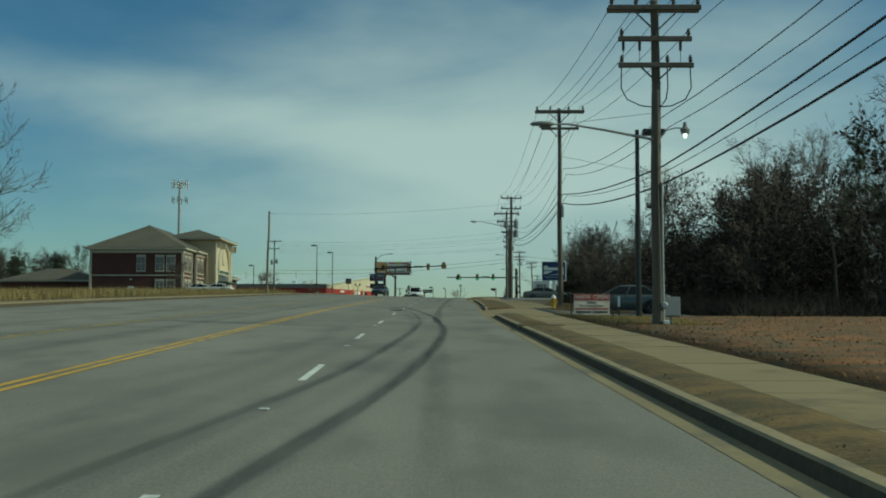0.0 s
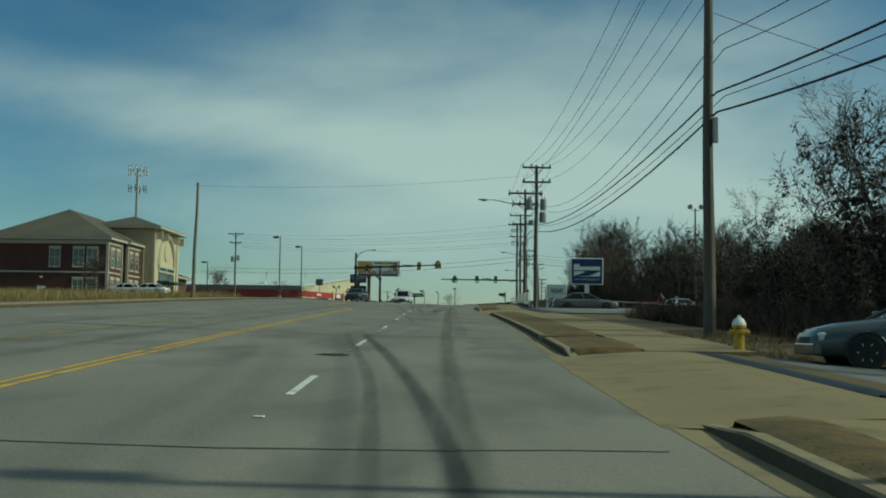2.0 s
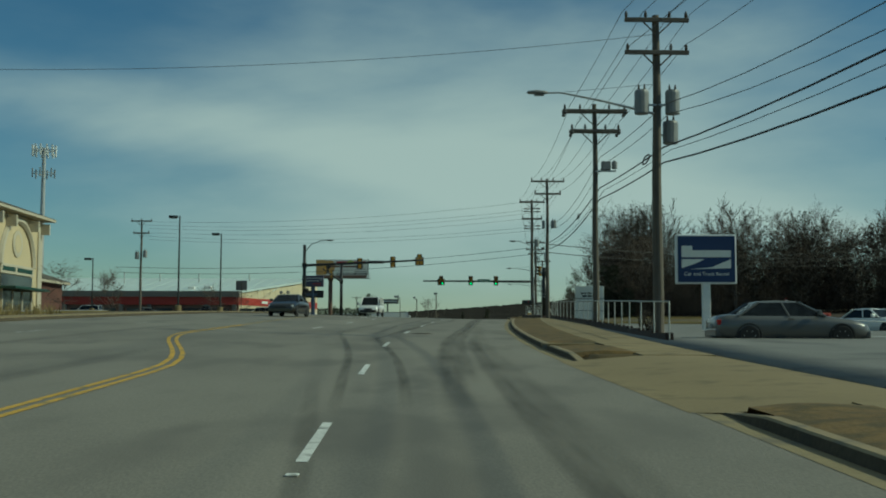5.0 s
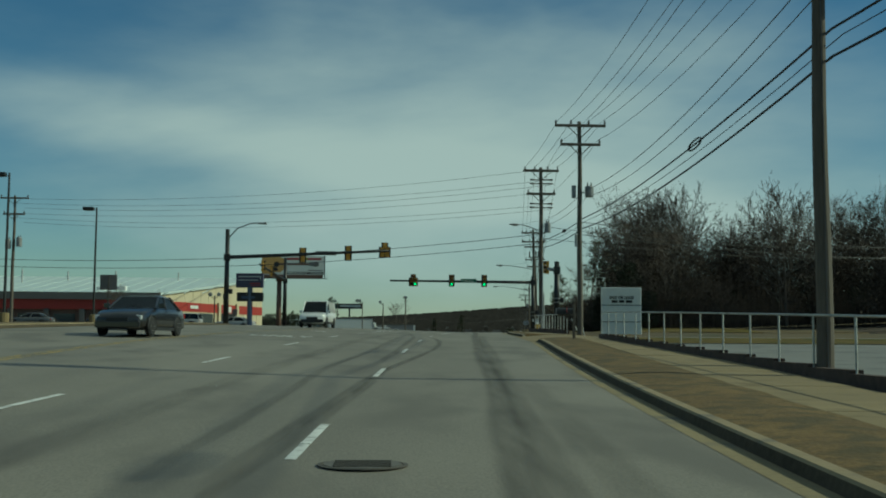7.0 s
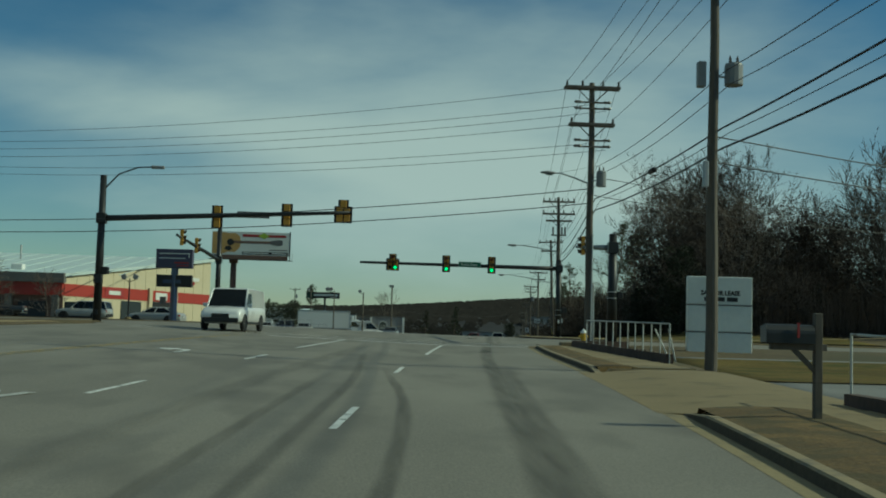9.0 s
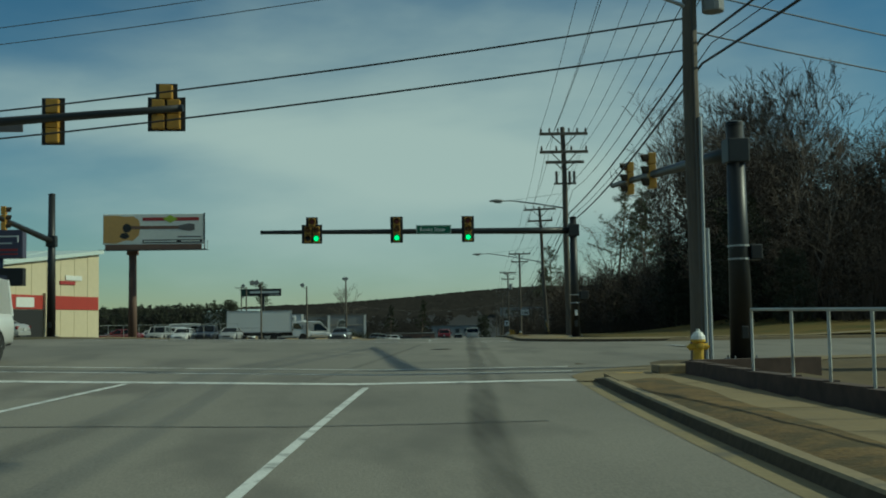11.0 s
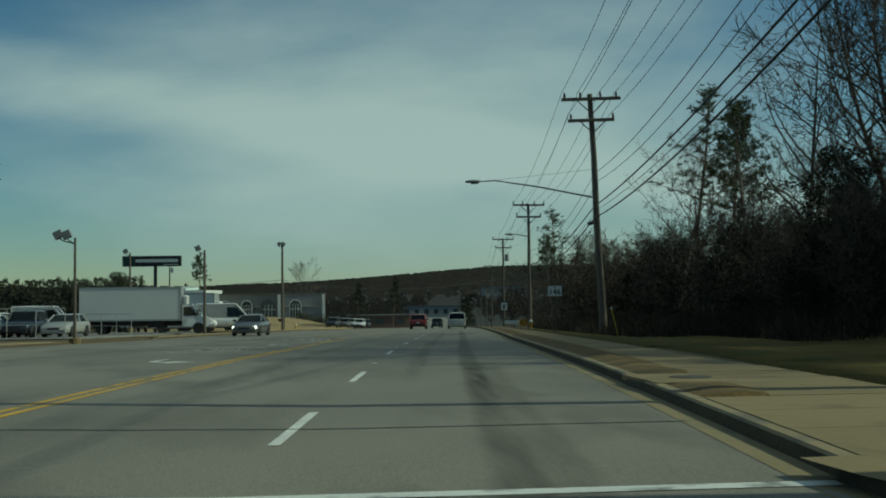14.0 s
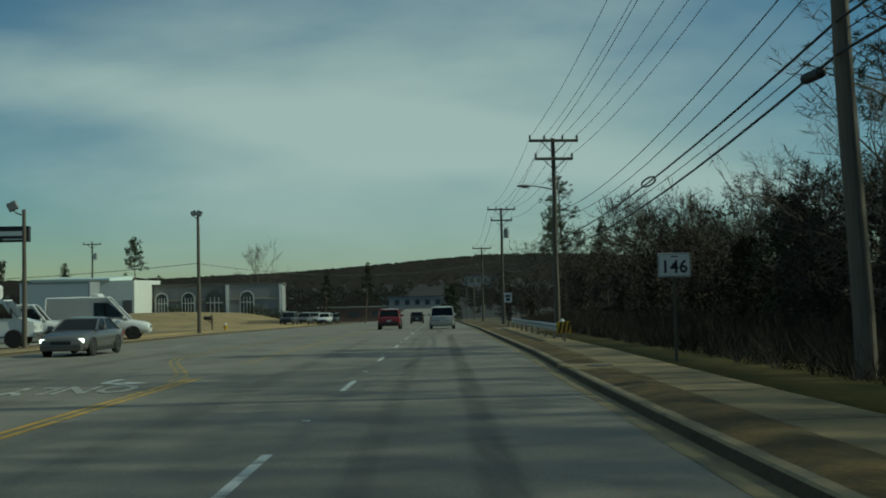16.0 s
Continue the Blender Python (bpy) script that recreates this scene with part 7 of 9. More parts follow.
for x, y in ((-50, 280), (-45, 284), (-38, 282), (-30, 285), (-70, 280)):
    part("roof_vent", tb([(x, y, 12.5), (x, y, 15.3)], 0.12, 6), M["galv"], sb)
part("roof_fan", bx(-34.5, -33.4, 268, 269, 11.7, 12.6, bevel=0.1), M["white_paint"], sb)
part("roof_fan", bx(-37.0, -36.0, 268, 269, 11.7, 12.5, bevel=0.1), M["white_paint"], sb)

# low grey building with arches
gb = thing("arched_building", Matrix.Identity(4), "low grey block building with white arched windows", "building")
part("wall", bx(-12.4, -1.3, 443.4, 466, 3.0, 10.45), M["grey_brick"], gb)
part("wall", bx(-1.3, 7.0, 443.0, 466, 3.0, 10.45), M["grey_brick"], gb)
part("coping", bx(-12.6, 7.2, 442.9, 466.2, 10.45, 10.7), M["store_grey"], gb)
for x in (-1.3, 6.8):
    part("corner_trim", bx(x - 0.25, x + 0.25, 442.85, 443.0, 5.0, 10.45), M["white_paint"], gb)
part("band", bx(-12.4, 6.9, 442.9, 443.39, 8.2, 8.32), M["trim_white"], gb)
for x, w in ((-11.1, 0.8), (-7.15, 0.85), (-3.2, 1.25), (1.7, 0.95)):
    yb = 443.4 if x < -1.3 else 443.0
    def arch_pts(r, z0, zc):
        return [(-r, z0), (r, z0)] + [(r * math.cos(radians(a)), zc + r * math.sin(radians(a))) for a in range(0, 181, 15)]
    bm = poly(arch_pts(w + 0.16, 5.4, 8.7 - w * 0.3), 0.05); move(bm, x, yb - 0.55, 0)
    part("arch_surround", bm, M["white_paint"] if w < 1.2 else M["store_grey"], gb)
    bm = poly(arch_pts(w, 5.4, 8.7 - w * 0.3), 0.05); move(bm, x, yb - 0.6, 0)
    pane = part("arched_window", bm, M["glass"], gb)
    for k in (-0.5, 0.0, 0.5):
        part("mullion", bx(x + k * w - 0.04, x + k * w + 0.04, yb - 0.63, yb - 0.6, 5.4, 8.6), M["white_paint"], pane)
    part("mullion", bx(x - w, x + w, yb - 0.63, yb - 0.6, 7.7, 7.8), M["white_paint"], pane)

wb = thing("white_building", Matrix.Identity(4), "white metal warehouse with a sloping side", "building")
part("wall", prism([(-27, 430), (-13.2, 430), (-12.2, 450), (-27, 450)], 3.0, [11.2, 11.2, 11.4, 11.4]), M["plastic_white"], wb)
part("roof", prism([(-27.4, 429.6), (-16.5, 429.6), (-16.5, 450), (-27.4, 450)], 11.2, [11.5, 11.5, 12.2, 12.2]), M["store_roof"], wb)
part("lower_wall", bx(-27, -16, 429.8, 430, 5.5, 8.8), M["store_grey"], wb)
part("door", bx(-14.8, -13.5, 429.85, 430, 5.0, 8.4), M["sign_grey"], wb)


def far_block(x, y, w, d, h, m, label):
    g = ground_z(x, y)
    t = thing("far_building", pose(x, y, g), label, "building", "far buildings")
    part("wall", bx(-w / 2, w / 2, 0, d, -2, h), M[m], t)
    part("roof", bx(-w / 2 - 0.3, w / 2 + 0.3, -0.3, d + 0.3, h, h + 0.4), M["store_grey"], t)
    n = max(2, int(w / 5))
    for i in range(n):
        part("window", bx(-w / 2 + (i + 0.3) * w / n, -w / 2 + (i + 0.75) * w / n, -0.06, 0, h * 0.35, h * 0.75), M["glass"], t)


far_block(22, 560, 18, 14, 3.4, "shade_wall", "brown low building far down the road")
far_block(2, 620, 26, 16, 4, "shade_wall", "brown low building far down the road")
far_block(150, 1150, 34, 20, 8, "grey_brick", "grey distant building on the hillside")
far_block(60, 820, 30, 20, 6, "grey_brick", "grey low building in the valley")
far_block(115, 760, 22, 14, 4, "grey_brick", "grey low building in the valley")


# ---------------------------------------------------------------- vehicles
def loft(rows):
    """Skins a row of closed rings and caps the ends."""
    bm = bmesh.new()
    vs = [[bm.verts.new(p) for p in ring] for ring in rows]
    n = len(vs[0])
    for a, b in zip(vs, vs[1:]):
        for k in range(n):
            bm.faces.new((a[k], a[(k + 1) % n], b[(k + 1) % n], b[k]))
    bm.faces.new(vs[0][::-1])
    bm.faces.new(vs[-1])
    bmesh.ops.recalc_face_normals(bm, faces=bm.faces)
    return bm


def body_ring(y, w, zb, zt):
    h = [(0.0, zb), (0.8 * w, zb), (0.97 * w, zb + 0.1), (w, zb + (zt - zb) * 0.45), (0.985 * w, zb + (zt - zb) * 0.75), (0.93 * w, zt - 0.03), (0.8 * w, zt + 0.01), (0.0, zt + 0.035)]
    return [(x, y, z) for x, z in h] + [(-x, y, z) for x, z in h[-2:0:-1]]


def wheel(parent, x, y, r, w=0.21):
    s = 1 if x > 0 else -1
    ty = part("tyre", move(lathe([(r * 0.62, -w / 2), (r * 0.93, -w / 2), (r, -w / 3), (r, w / 3), (r * 0.93, w / 2), (r * 0.62, w / 2)], 24, "x"), x, y, r), M["tyre"], parent, smooth=False)
    rim = part("rim", move(lathe([(r * 0.64, -w * 0.3), (r * 0.64, w * 0.42), (r * 0.55, w * 0.36), (r * 0.2, w * 0.3), (r * 0.12, w * 0.44)] if s > 0 else [(r * 0.12, -w * 0.44), (r * 0.2, -w * 0.3), (r * 0.55, -w * 0.36), (r * 0.64, -w * 0.42), (r * 0.64, w * 0.3)], 20, "x"), x, y, r), M["rim"], ty)
    bm = bmesh.new()
    for k in range(6):
        a = 6.2832 * k / 6
        tube(bm, [(x + s * w * 0.40, y + r * 0.15 * math.cos(a), r + r * 0.15 * math.sin(a)), (x + s * w * 0.42, y + r * 0.58 * math.cos(a), r + r * 0.58 * math.sin(a))], 0.025, 4)
    part("spokes", bm, M["rim"], ty)


STYLES = {
    # length, width, stations (y share, width share, bottom, top), greenhouse (rear base, rear top, front top, front base as y shares; base z, roof z), wheel radius, wheel y shares
    "sedan": (4.95, 1.84, [(-.5, .86, .42, .80), (-.48, .95, .30, .93), (-.42, 1, .24, 1.0), (-.25, 1, .2, 1.0), (.1, 1, .2, .99), (.2, 1, .2, .97), (.38, .98, .22, .86), (.46, .93, .24, .76), (.5, .8, .36, .62)], (-.36, -.22, .04, .21, .96, 1.45), .33, (-.29, .31)),
    "suv": (4.5, 1.82, [(-.5, .9, .5, .95), (-.485, .98, .38, 1.05), (-.4, 1, .3, 1.07), (.1, 1, .3, 1.05), (.2, 1, .3, 1.04), (.4, .98, .32, .98), (.47, .93, .34, .88), (.5, .84, .45, .7)], (-.49, -.44, .06, .21, 1.0, 1.68), .36, (-.29, .32)),
    "minivan": (4.9, 1.92, [(-.5, .9, .45, 1.0), (-.49, .97, .3, 1.05), (-.4, 1, .24, 1.05), (.1, 1, .24, 1.03), (.25, 1, .24, 1.0), (.42, .96, .26, .9), (.48, .9, .3, .78), (.5, .8, .4, .65)], (-.49, -.45, .08, .27, 1.0, 1.76), .34, (-.3, .33)),
    "van": (5.6, 2.02, [(-.5, .95, .5, 1.15), (-.49, 1, .38, 1.2), (-.3, 1, .34, 1.2), (.2, 1, .34, 1.18), (.3, 1, .34, 1.15), (.42, .98, .34, 1.05), (.48, .95, .38, .95), (.5, .88, .48, .8)], (-.495, -.48, .16, .29, 1.12, 2.08), .37, (-.3, .34)),
    "highvan": (5.9, 2.0, [(-.5, .95, .5, 1.2), (-.49, 1, .38, 1.25), (-.3, 1, .34, 1.25), (.2, 1, .34, 1.2), (.3, 1, .34, 1.12), (.42, .97, .34, 1.0), (.48, .92, .38, .9), (.5, .85, .48, .75)], (-.495, -.485, .1, .3, 1.15, 2.5), .35, (-.29, .34)),
    "pickup": (5.6, 1.96, [(-.5, .95, .6, 1.0), (-.49, 1, .5, 1.08), (-.3, 1, .4, 1.08), (.1, 1, .4, 1.08), (.2, 1, .4, 1.07), (.42, .98, .42, 1.02), (.48, .93, .44, .92), (.5, .86, .5, .75)], (-.13, -.1, .08, .19, 1.05, 1.82), .38, (-.3, .34)),
}


def vehicle(name, style, paint, label, category, x, y, heading, z=None, panel=False, lamps="lamp_clear", group=""):
    L, W, st, gh, wr, wy = STYLES[style]
    hw = W / 2
    if z is None:
        z = ground_z(x, y) + 0.06
    t = thing(name, pose(x, y, z, 0, 0, heading), label, category, group)
    P = M["paint_" + paint]
    body = part("body", loft([body_ring(a * L, b * hw, c, d) for a, b, c, d in st]), P, t, smooth=True)
    body.data.polygons.foreach_set("use_smooth", [True] * len(body.data.polygons))
    rb, rt, ft, fb, zb, zr_ = gh
    def gl(yb, yt, wb, wt):
        return yb, yt, wb, wt
    wb, wt = hw * 0.93, hw * (0.74 if style in ("sedan",) else 0.84)
    q = [(-wb, rb * L, zb), (wb, rb * L, zb), (wb, fb * L, zb), (-wb, fb * L, zb)]
    r_ = [(-wt, rt * L, zr_ - 0.05), (wt, rt * L, zr_ - 0.05), (wt, ft * L, zr_ - 0.04), (-wt, ft * L, zr_ - 0.04)]
    faces = {"rear_window": (0, 1), "side_window": (1, 2), "windscreen": (2, 3), "side_glass": (3, 0)}
    for nm, (i, j) in faces.items():
        bm = bmesh.new()
        vs = [bm.verts.new(v) for v in (q[i], q[j], r_[j], r_[i])]
        bm.faces.new(vs)
        bmesh.ops.solidify(bm, geom=bm.faces[:], thickness=0.02)
        bmesh.ops.recalc_face_normals(bm, faces=bm.faces)
        solid = panel and nm != "windscreen"
        part("side_window" if nm == "side_glass" else nm, bm, P if solid else M["car_glass"], t)
    if panel:
        for s in (-1, 1):
            k0, k1 = (ft - 0.02), (fb - 0.05)
            bm = bmesh.new()
            lerp = lambda a, b, f: a + (b - a) * f
            def at(yy, f):
                return (s * (lerp(wb, wt, f) + 0.012), yy * L, lerp(zb, zr_ - 0.05, f))
            vs = [bm.verts.new(p) for p in (at(ft - 0.13, 0.12), at(fb - 0.03, 0.12), at(ft - 0.0, 0.78), at(ft - 0.13, 0.78))]
            bm.faces.new(vs)
            bmesh.ops.solidify(bm, geom=bm.faces[:], thickness=0.008)
            part("side_window", bm, M["car_glass"], t)
    rf = [[(-wt - 0.01, rt * L - 0.02, zr_ - 0.07), (wt + 0.01, rt * L - 0.02, zr_ - 0.07), (wt * 0.8, rt * L + 0.03, zr_), (-wt * 0.8, rt * L + 0.03, zr_)],
          [(-wt - 0.01, (rt + ft) / 2 * L, zr_ - 0.06), (wt + 0.01, (rt + ft) / 2 * L, zr_ - 0.06), (wt * 0.8, (rt + ft) / 2 * L, zr_ + 0.03), (-wt * 0.8, (rt + ft) / 2 * L, zr_ + 0.03)],
          [(-wt - 0.01, ft * L + 0.03, zr_ - 0.06), (wt + 0.01, ft * L + 0.03, zr_ - 0.06), (wt * 0.8, ft * L - 0.05, zr_), (-wt * 0.8, ft * L - 0.05, zr_)]]
    part("roof", loft(rf), P, t, smooth=False)
    for i in range(4):
        part("pillar", tb([q[i], r_[i]], 0.045, 6), P, t)
    mids = [0.42] if style != "pickup" else []
    if style in ("suv", "minivan"):
        mids = [0.33, 0.62]
    if not panel:
        for f in mids:
            for s in (-1, 1):
                yb_, yt_ = (fb + (rb - fb) * f) * L, (ft + (rt - ft) * f) * L
                part("pillar", tb([(s * wb, yb_, zb), (s * wt, yt_, zr_ - 0.05)], 0.04, 5), M["car_black"] if style != "sedan" else P, t)
    for s in (-1, 1):
        for k in wy:
            wheel(t, s * (hw - 0.07), k * L, wr)
            bm = bmesh.new()
            tube(bm, [(s * (hw - 0.01), k * L + (wr + 0.07) * math.cos(radians(a)), wr + (wr + 0.06) * math.sin(radians(a))) for a in range(-10, 191, 20)], 0.035, 5)
            part("wheel_arch", bm, M["car_black"], t)
            part("wheel_well", move(lathe([(wr + 0.05, -0.02), (wr + 0.05, 0.012)], 20, "x"), s * (hw - 0.02), k * L, wr + 0.01), M["car_black"], t)
        zl = st[-2][3] - 0.1
        part("headlight", bx(s * hw * 0.5, s * hw * 0.9, 0.455 * L, 0.484 * L, zl - 0.12, zl + 0.04, bevel=0.03), M[lamps], t)
        zt = st[1][3] - 0.16
        hh = 0.10 if style == "sedan" else 0.2
        part("tail_light", bx(s * hw * 0.62, s * hw * 0.95, -0.497 * L, -0.47 * L, zt - hh, zt + 0.08, bevel=0.02), M["lamp_red"], t)
        part("door_mirror", bx(s * (hw - 0.02), s * (hw + 0.2), fb * L - 0.32, fb * L - 0.2, zb + 0.02, zb + 0.2, bevel=0.03), P, t)
        part("door_handle", bx(s * (hw - 0.01), s * (hw + 0.02), -0.02 * L - 0.1, -0.02 * L + 0.1, 0.86, 0.89), P, t)
        part("sill_trim", bx(s * (hw - 0.06), s * (hw + 0.005), -0.2 * L, 0.22 * L, st[3][2] - 0.01, st[3][2] + 0.1), M["car_black"], t)
    part("front_bumper", bx(-hw * 0.86, hw * 0.86, 0.47 * L, 0.505 * L, st[-1][2] - 0.1, st[-1][2] + 0.14, bevel=0.04), M["car_black"] if style in ("van", "pickup", "suv") else P, t)
    part("rear_bumper", bx(-hw * 0.9, hw * 0.9, -0.508 * L, -0.47 * L, st[0][2] - 0.12, st[0][2] + 0.14, bevel=0.04), M["chrome"] if style == "pickup" else (M["car_black"] if style in ("van", "suv") else P), t)
    part("grille", bx(-hw * 0.42, hw * 0.42, 0.485 * L, 0.503 * L, st[-1][2] + 0.13, st[-1][3] + 0.0, bevel=0.015), M["car_black"], t)
    part("number_plate", bx(-0.15, 0.15, -0.513 * L, -0.5 * L, st[0][2] + 0.16, st[0][2] + 0.31), M["plate"], t)
    part("wiper", tb([(-0.4, fb * L - 0.02, zb + 0.03), (0.1, fb * L - 0.12, zb + 0.12)], 0.012, 4), M["car_black"], t)
    if style == "pickup":
        part("bed_liner", bx(-hw * 0.82, hw * 0.82, -0.48 * L, -0.15 * L, 1.0, 1.125), M["car_black"], t)
    return t


rz = lambda off, y: surf(off, y) + 0.005
# on the road
vehicle("suv", "suv", "red", "dark red compact sport utility car driving away", "car", 18.0, 361.0, -6.5, rz(-2, 361))
vehicle("minivan", "minivan", "silver", "silver minivan driving away in the outer lane", "car", 21.9, 357.0, -6.5, rz(2, 357))
vehicle("suv", "suv", "black", "dark car far down the road", "car", 26.4, 428.0, -6.5, rz(-2, 428))
vehicle("sedan", "sedan", "white", "pale car far down the road", "car", 30.0, 470.0, 173.5, rz(-5, 470))
vehicle("minivan", "minivan", "silver", "silver car far down the road", "car", 36.0, 486.0, -6.5, rz(2, 486))
vehicle("sedan", "sedan", "grey", "grey sedan with a lit headlamp coming the other way", "car", 2.6, 312.8, 172, rz(-12, 312.8), lamps="lamp_lit")
vehicle("sedan", "sedan", "black", "black sedan coming the other way", "car", -9.5, 166.0, 173, rz(-10.0, 166.0))
vehicle("cargo_van", "van", "white", "white panel van coming the other way", "van", -6.0, 213.5, 174, rz(-10.3, 213.5), panel=True)
# beside the road
vehicle("sedan", "sedan", "grey_green", "dark grey-green sedan waiting in the driveway", "car", 10.05, 61.3, 86, road_z(60.6) - 0.12)
vehicle("sedan", "sedan", "grey", "grey sedan at the car park entrance", "car", 11.3, 127.2, 268, 4.4)
vehicle("sedan", "sedan", "white", "white sedan parked in the car park", "car", 23.2, 149.0, 200, 4.75)
for i, (x, y, h, p, s, nm) in enumerate(((-34.6, 172.5, 80, "white", "sedan", "sedan"), (-38.2, 175.4, 80, "white", "sedan", "sedan"),
                                         (-31.5, 254.0, 95, "black", "pickup", "pickup_truck"), (-24.0, 255.0, 85, "silver", "suv", "suv"), (-18.6, 258.5, 80, "silver", "sedan", "sedan"),
                                         (-40.0, 252.0, 90, "grey", "sedan", "sedan"), (-47.5, 250.0, 85, "silver", "suv", "suv"))):
    vehicle(nm, s, p, "%s parked in front of the shops" % {"white": "white sedan", "black": "black car", "silver": "silver car", "grey": "dark grey car"}[p], "car", x, y, h, group="parked cars")
for x, y, h, p, s in ((-19.9, 306, 90, "red", "sedan"), (-16.2, 307, 176, "silver", "suv"), (-13.7, 307.5, 174, "white", "sedan"), (-11.3, 307.5, 177, "navy", "suv"), (-8.9, 308, 175, "silver", "sedan"),
                      (-24.6, 305, 92, "black", "suv"), (-29.8, 304, 88, "white", "suv"), (-18.2, 315, 175, "silver", "sedan"), (-15.6, 315, 178, "white", "suv"), (-13.0, 315.5, 173, "black", "sedan"), (-22.0, 314, 176, "navy", "sedan")):
    vehicle("parked_car", s, p, "%s parked behind the lot's pipe fence" % {"red": "red sedan", "silver": "silver car", "white": "white car", "navy": "dark blue car", "black": "black car"}[p], "car", x, y, h, group="cars in the rental lot")
vehicle("cargo_van", "highvan", "white", "white high-roof cargo van parked in the rental lot", "van", -0.9, 335.5, 273, panel=True, group="vans in the rental lot")
vehicle("cargo_van", "van", "white", "white cargo van parked in the rental lot", "van", -4.3, 330.5, 275, panel=True, group="vans in the rental lot")
vehicle("cargo_van", "highvan", "white", "white high-roof cargo van parked in the rental lot", "van", -16.5, 335.0, 271, panel=True, group="vans in the rental lot")
vehicle("pickup_truck", "pickup", "white", "white pickup truck parked in the rental lot", "pickup", -11.0, 345.0, 200, group="vans in the rental lot")
vehicle("cargo_van", "van", "white", "white cargo van parked in the rental lot", "van", -8.0, 352.0, 200, panel=True, group="vans in the rental lot")
for x, y, p in ((8.5, 420, "black"), (10.5, 432, "grey"), (13.5, 445, "white"), (15.0, 460, "black"), (12.0, 452, "silver")):
    vehicle("parked_car", "suv", p, "car parked beside the road far ahead", "car", x, y, 170, group="parked cars far ahead")


def box_truck(x, y, heading, label, length=7.4, high=2.55):
    g = ground_z(x, y) + 0.06
    t = thing("box_truck", pose(x, y, g, 0, 0, heading), label, "truck")
    part("cargo_box", bx(-1.2, 1.2, -length, 0, 1.0, 1.0 + high, bevel=0.03), M["paint_white"], t, "white box body")
    for s in (-1.21, 1.21):
        part("side_rail", bx(s - 0.02, s + 0.02, -length, 0, 1.0, 1.12), M["galv"], t)
        part("side_rail", bx(s - 0.02, s + 0.02, -length, 0, high + 0.88, high + 1.0), M["galv"], t)
    part("corner_post", bx(-1.22, 1.22, -0.06, 0.02, 1.0, 1.0 + high), M["galv"], t)
    part("rear_door", bx(-1.1, 1.1, -length - 0.02, -length, 1.1, 0.9 + high), M["plastic_white"], t)
    part("chassis", bx(-0.45, 0.45, -length, 1.9, 0.6, 0.98), M["car_black"], t)
    cab = part("cab", loft([[(-1.02, 0.1, 0.6), (1.02, 0.1, 0.6), (0.95, 0.1, 2.15), (-0.95, 0.1, 2.15)], [(-1.02, 1.0, 0.5), (1.02, 1.0, 0.5), (0.92, 0.8, 2.2), (-0.92, 0.8, 2.2)],
                            [(-1.0, 1.5, 0.5), (1.0, 1.5, 0.5), (0.95, 1.45, 1.35), (-0.95, 1.45, 1.35)], [(-0.95, 2.2, 0.5), (0.95, 2.2, 0.5), (0.88, 2.15, 1.15), (-0.88, 2.15, 1.15)]]), M["paint_white"], t)
    bm = bmesh.new()
    vs = [bm.verts.new(p) for p in ((-0.88, 1.46, 1.38), (0.88, 1.46, 1.38), (0.84, 0.86, 2.12), (-0.84, 0.86, 2.12))]
    bm.faces.new(vs); bmesh.ops.solidify(bm, geom=bm.faces[:], thickness=0.02); move(bm, 0, 0.02, 0.02)
    part("windscreen", bm, M["car_glass"], t)
    for s in (-1, 1):
        bm = poly([(0.2, 1.35), (1.25, 1.35), (0.8, 2.02), (0.2, 2.02)], 0.015)
        bmesh.ops.rotate(bm, verts=bm.verts, cent=(0, 0, 0), matrix=Matrix.Rotation(radians(90), 3, "Z"))
        part("side_window", move(bm, s * 1.0 + 0.008, 0, 0), M["car_glass"], t)
        part("headlight", bx(s * 0.55, s * 0.85, 2.15, 2.22, 0.8, 1.0, bevel=0.02), M["lamp_clear"], t)
        part("mirror", bx(s * 1.1, s * 1.3, 1.2, 1.28, 1.4, 1.8, bevel=0.02), M["car_black"], t)
        for yy in (1.3, -length + 1.6):
            wheel(t, s * 0.98, yy, 0.42, 0.25)
        part("fuel_tank", bx(s * 0.6, s * 1.05, -2.4, -1.2, 0.5, 0.95, bevel=0.06), M["car_black"], t)
    part("front_bumper", bx(-1.0, 1.0, 2.15, 2.3, 0.45, 0.7, bevel=0.03), M["chrome"], t)
    part("roof_deflector", bx(-0.7, 0.7, 0.0, 0.5, 2.2, 2.9, bevel=0.15), M["paint_white"], t)


box_truck(-3.2, 321.0, 272, "white box lorry parked beside the road in the rental lot")
box_truck(-3.0, 345.5, 265, "white box lorry parked behind the vans", 4.6, 2.7)


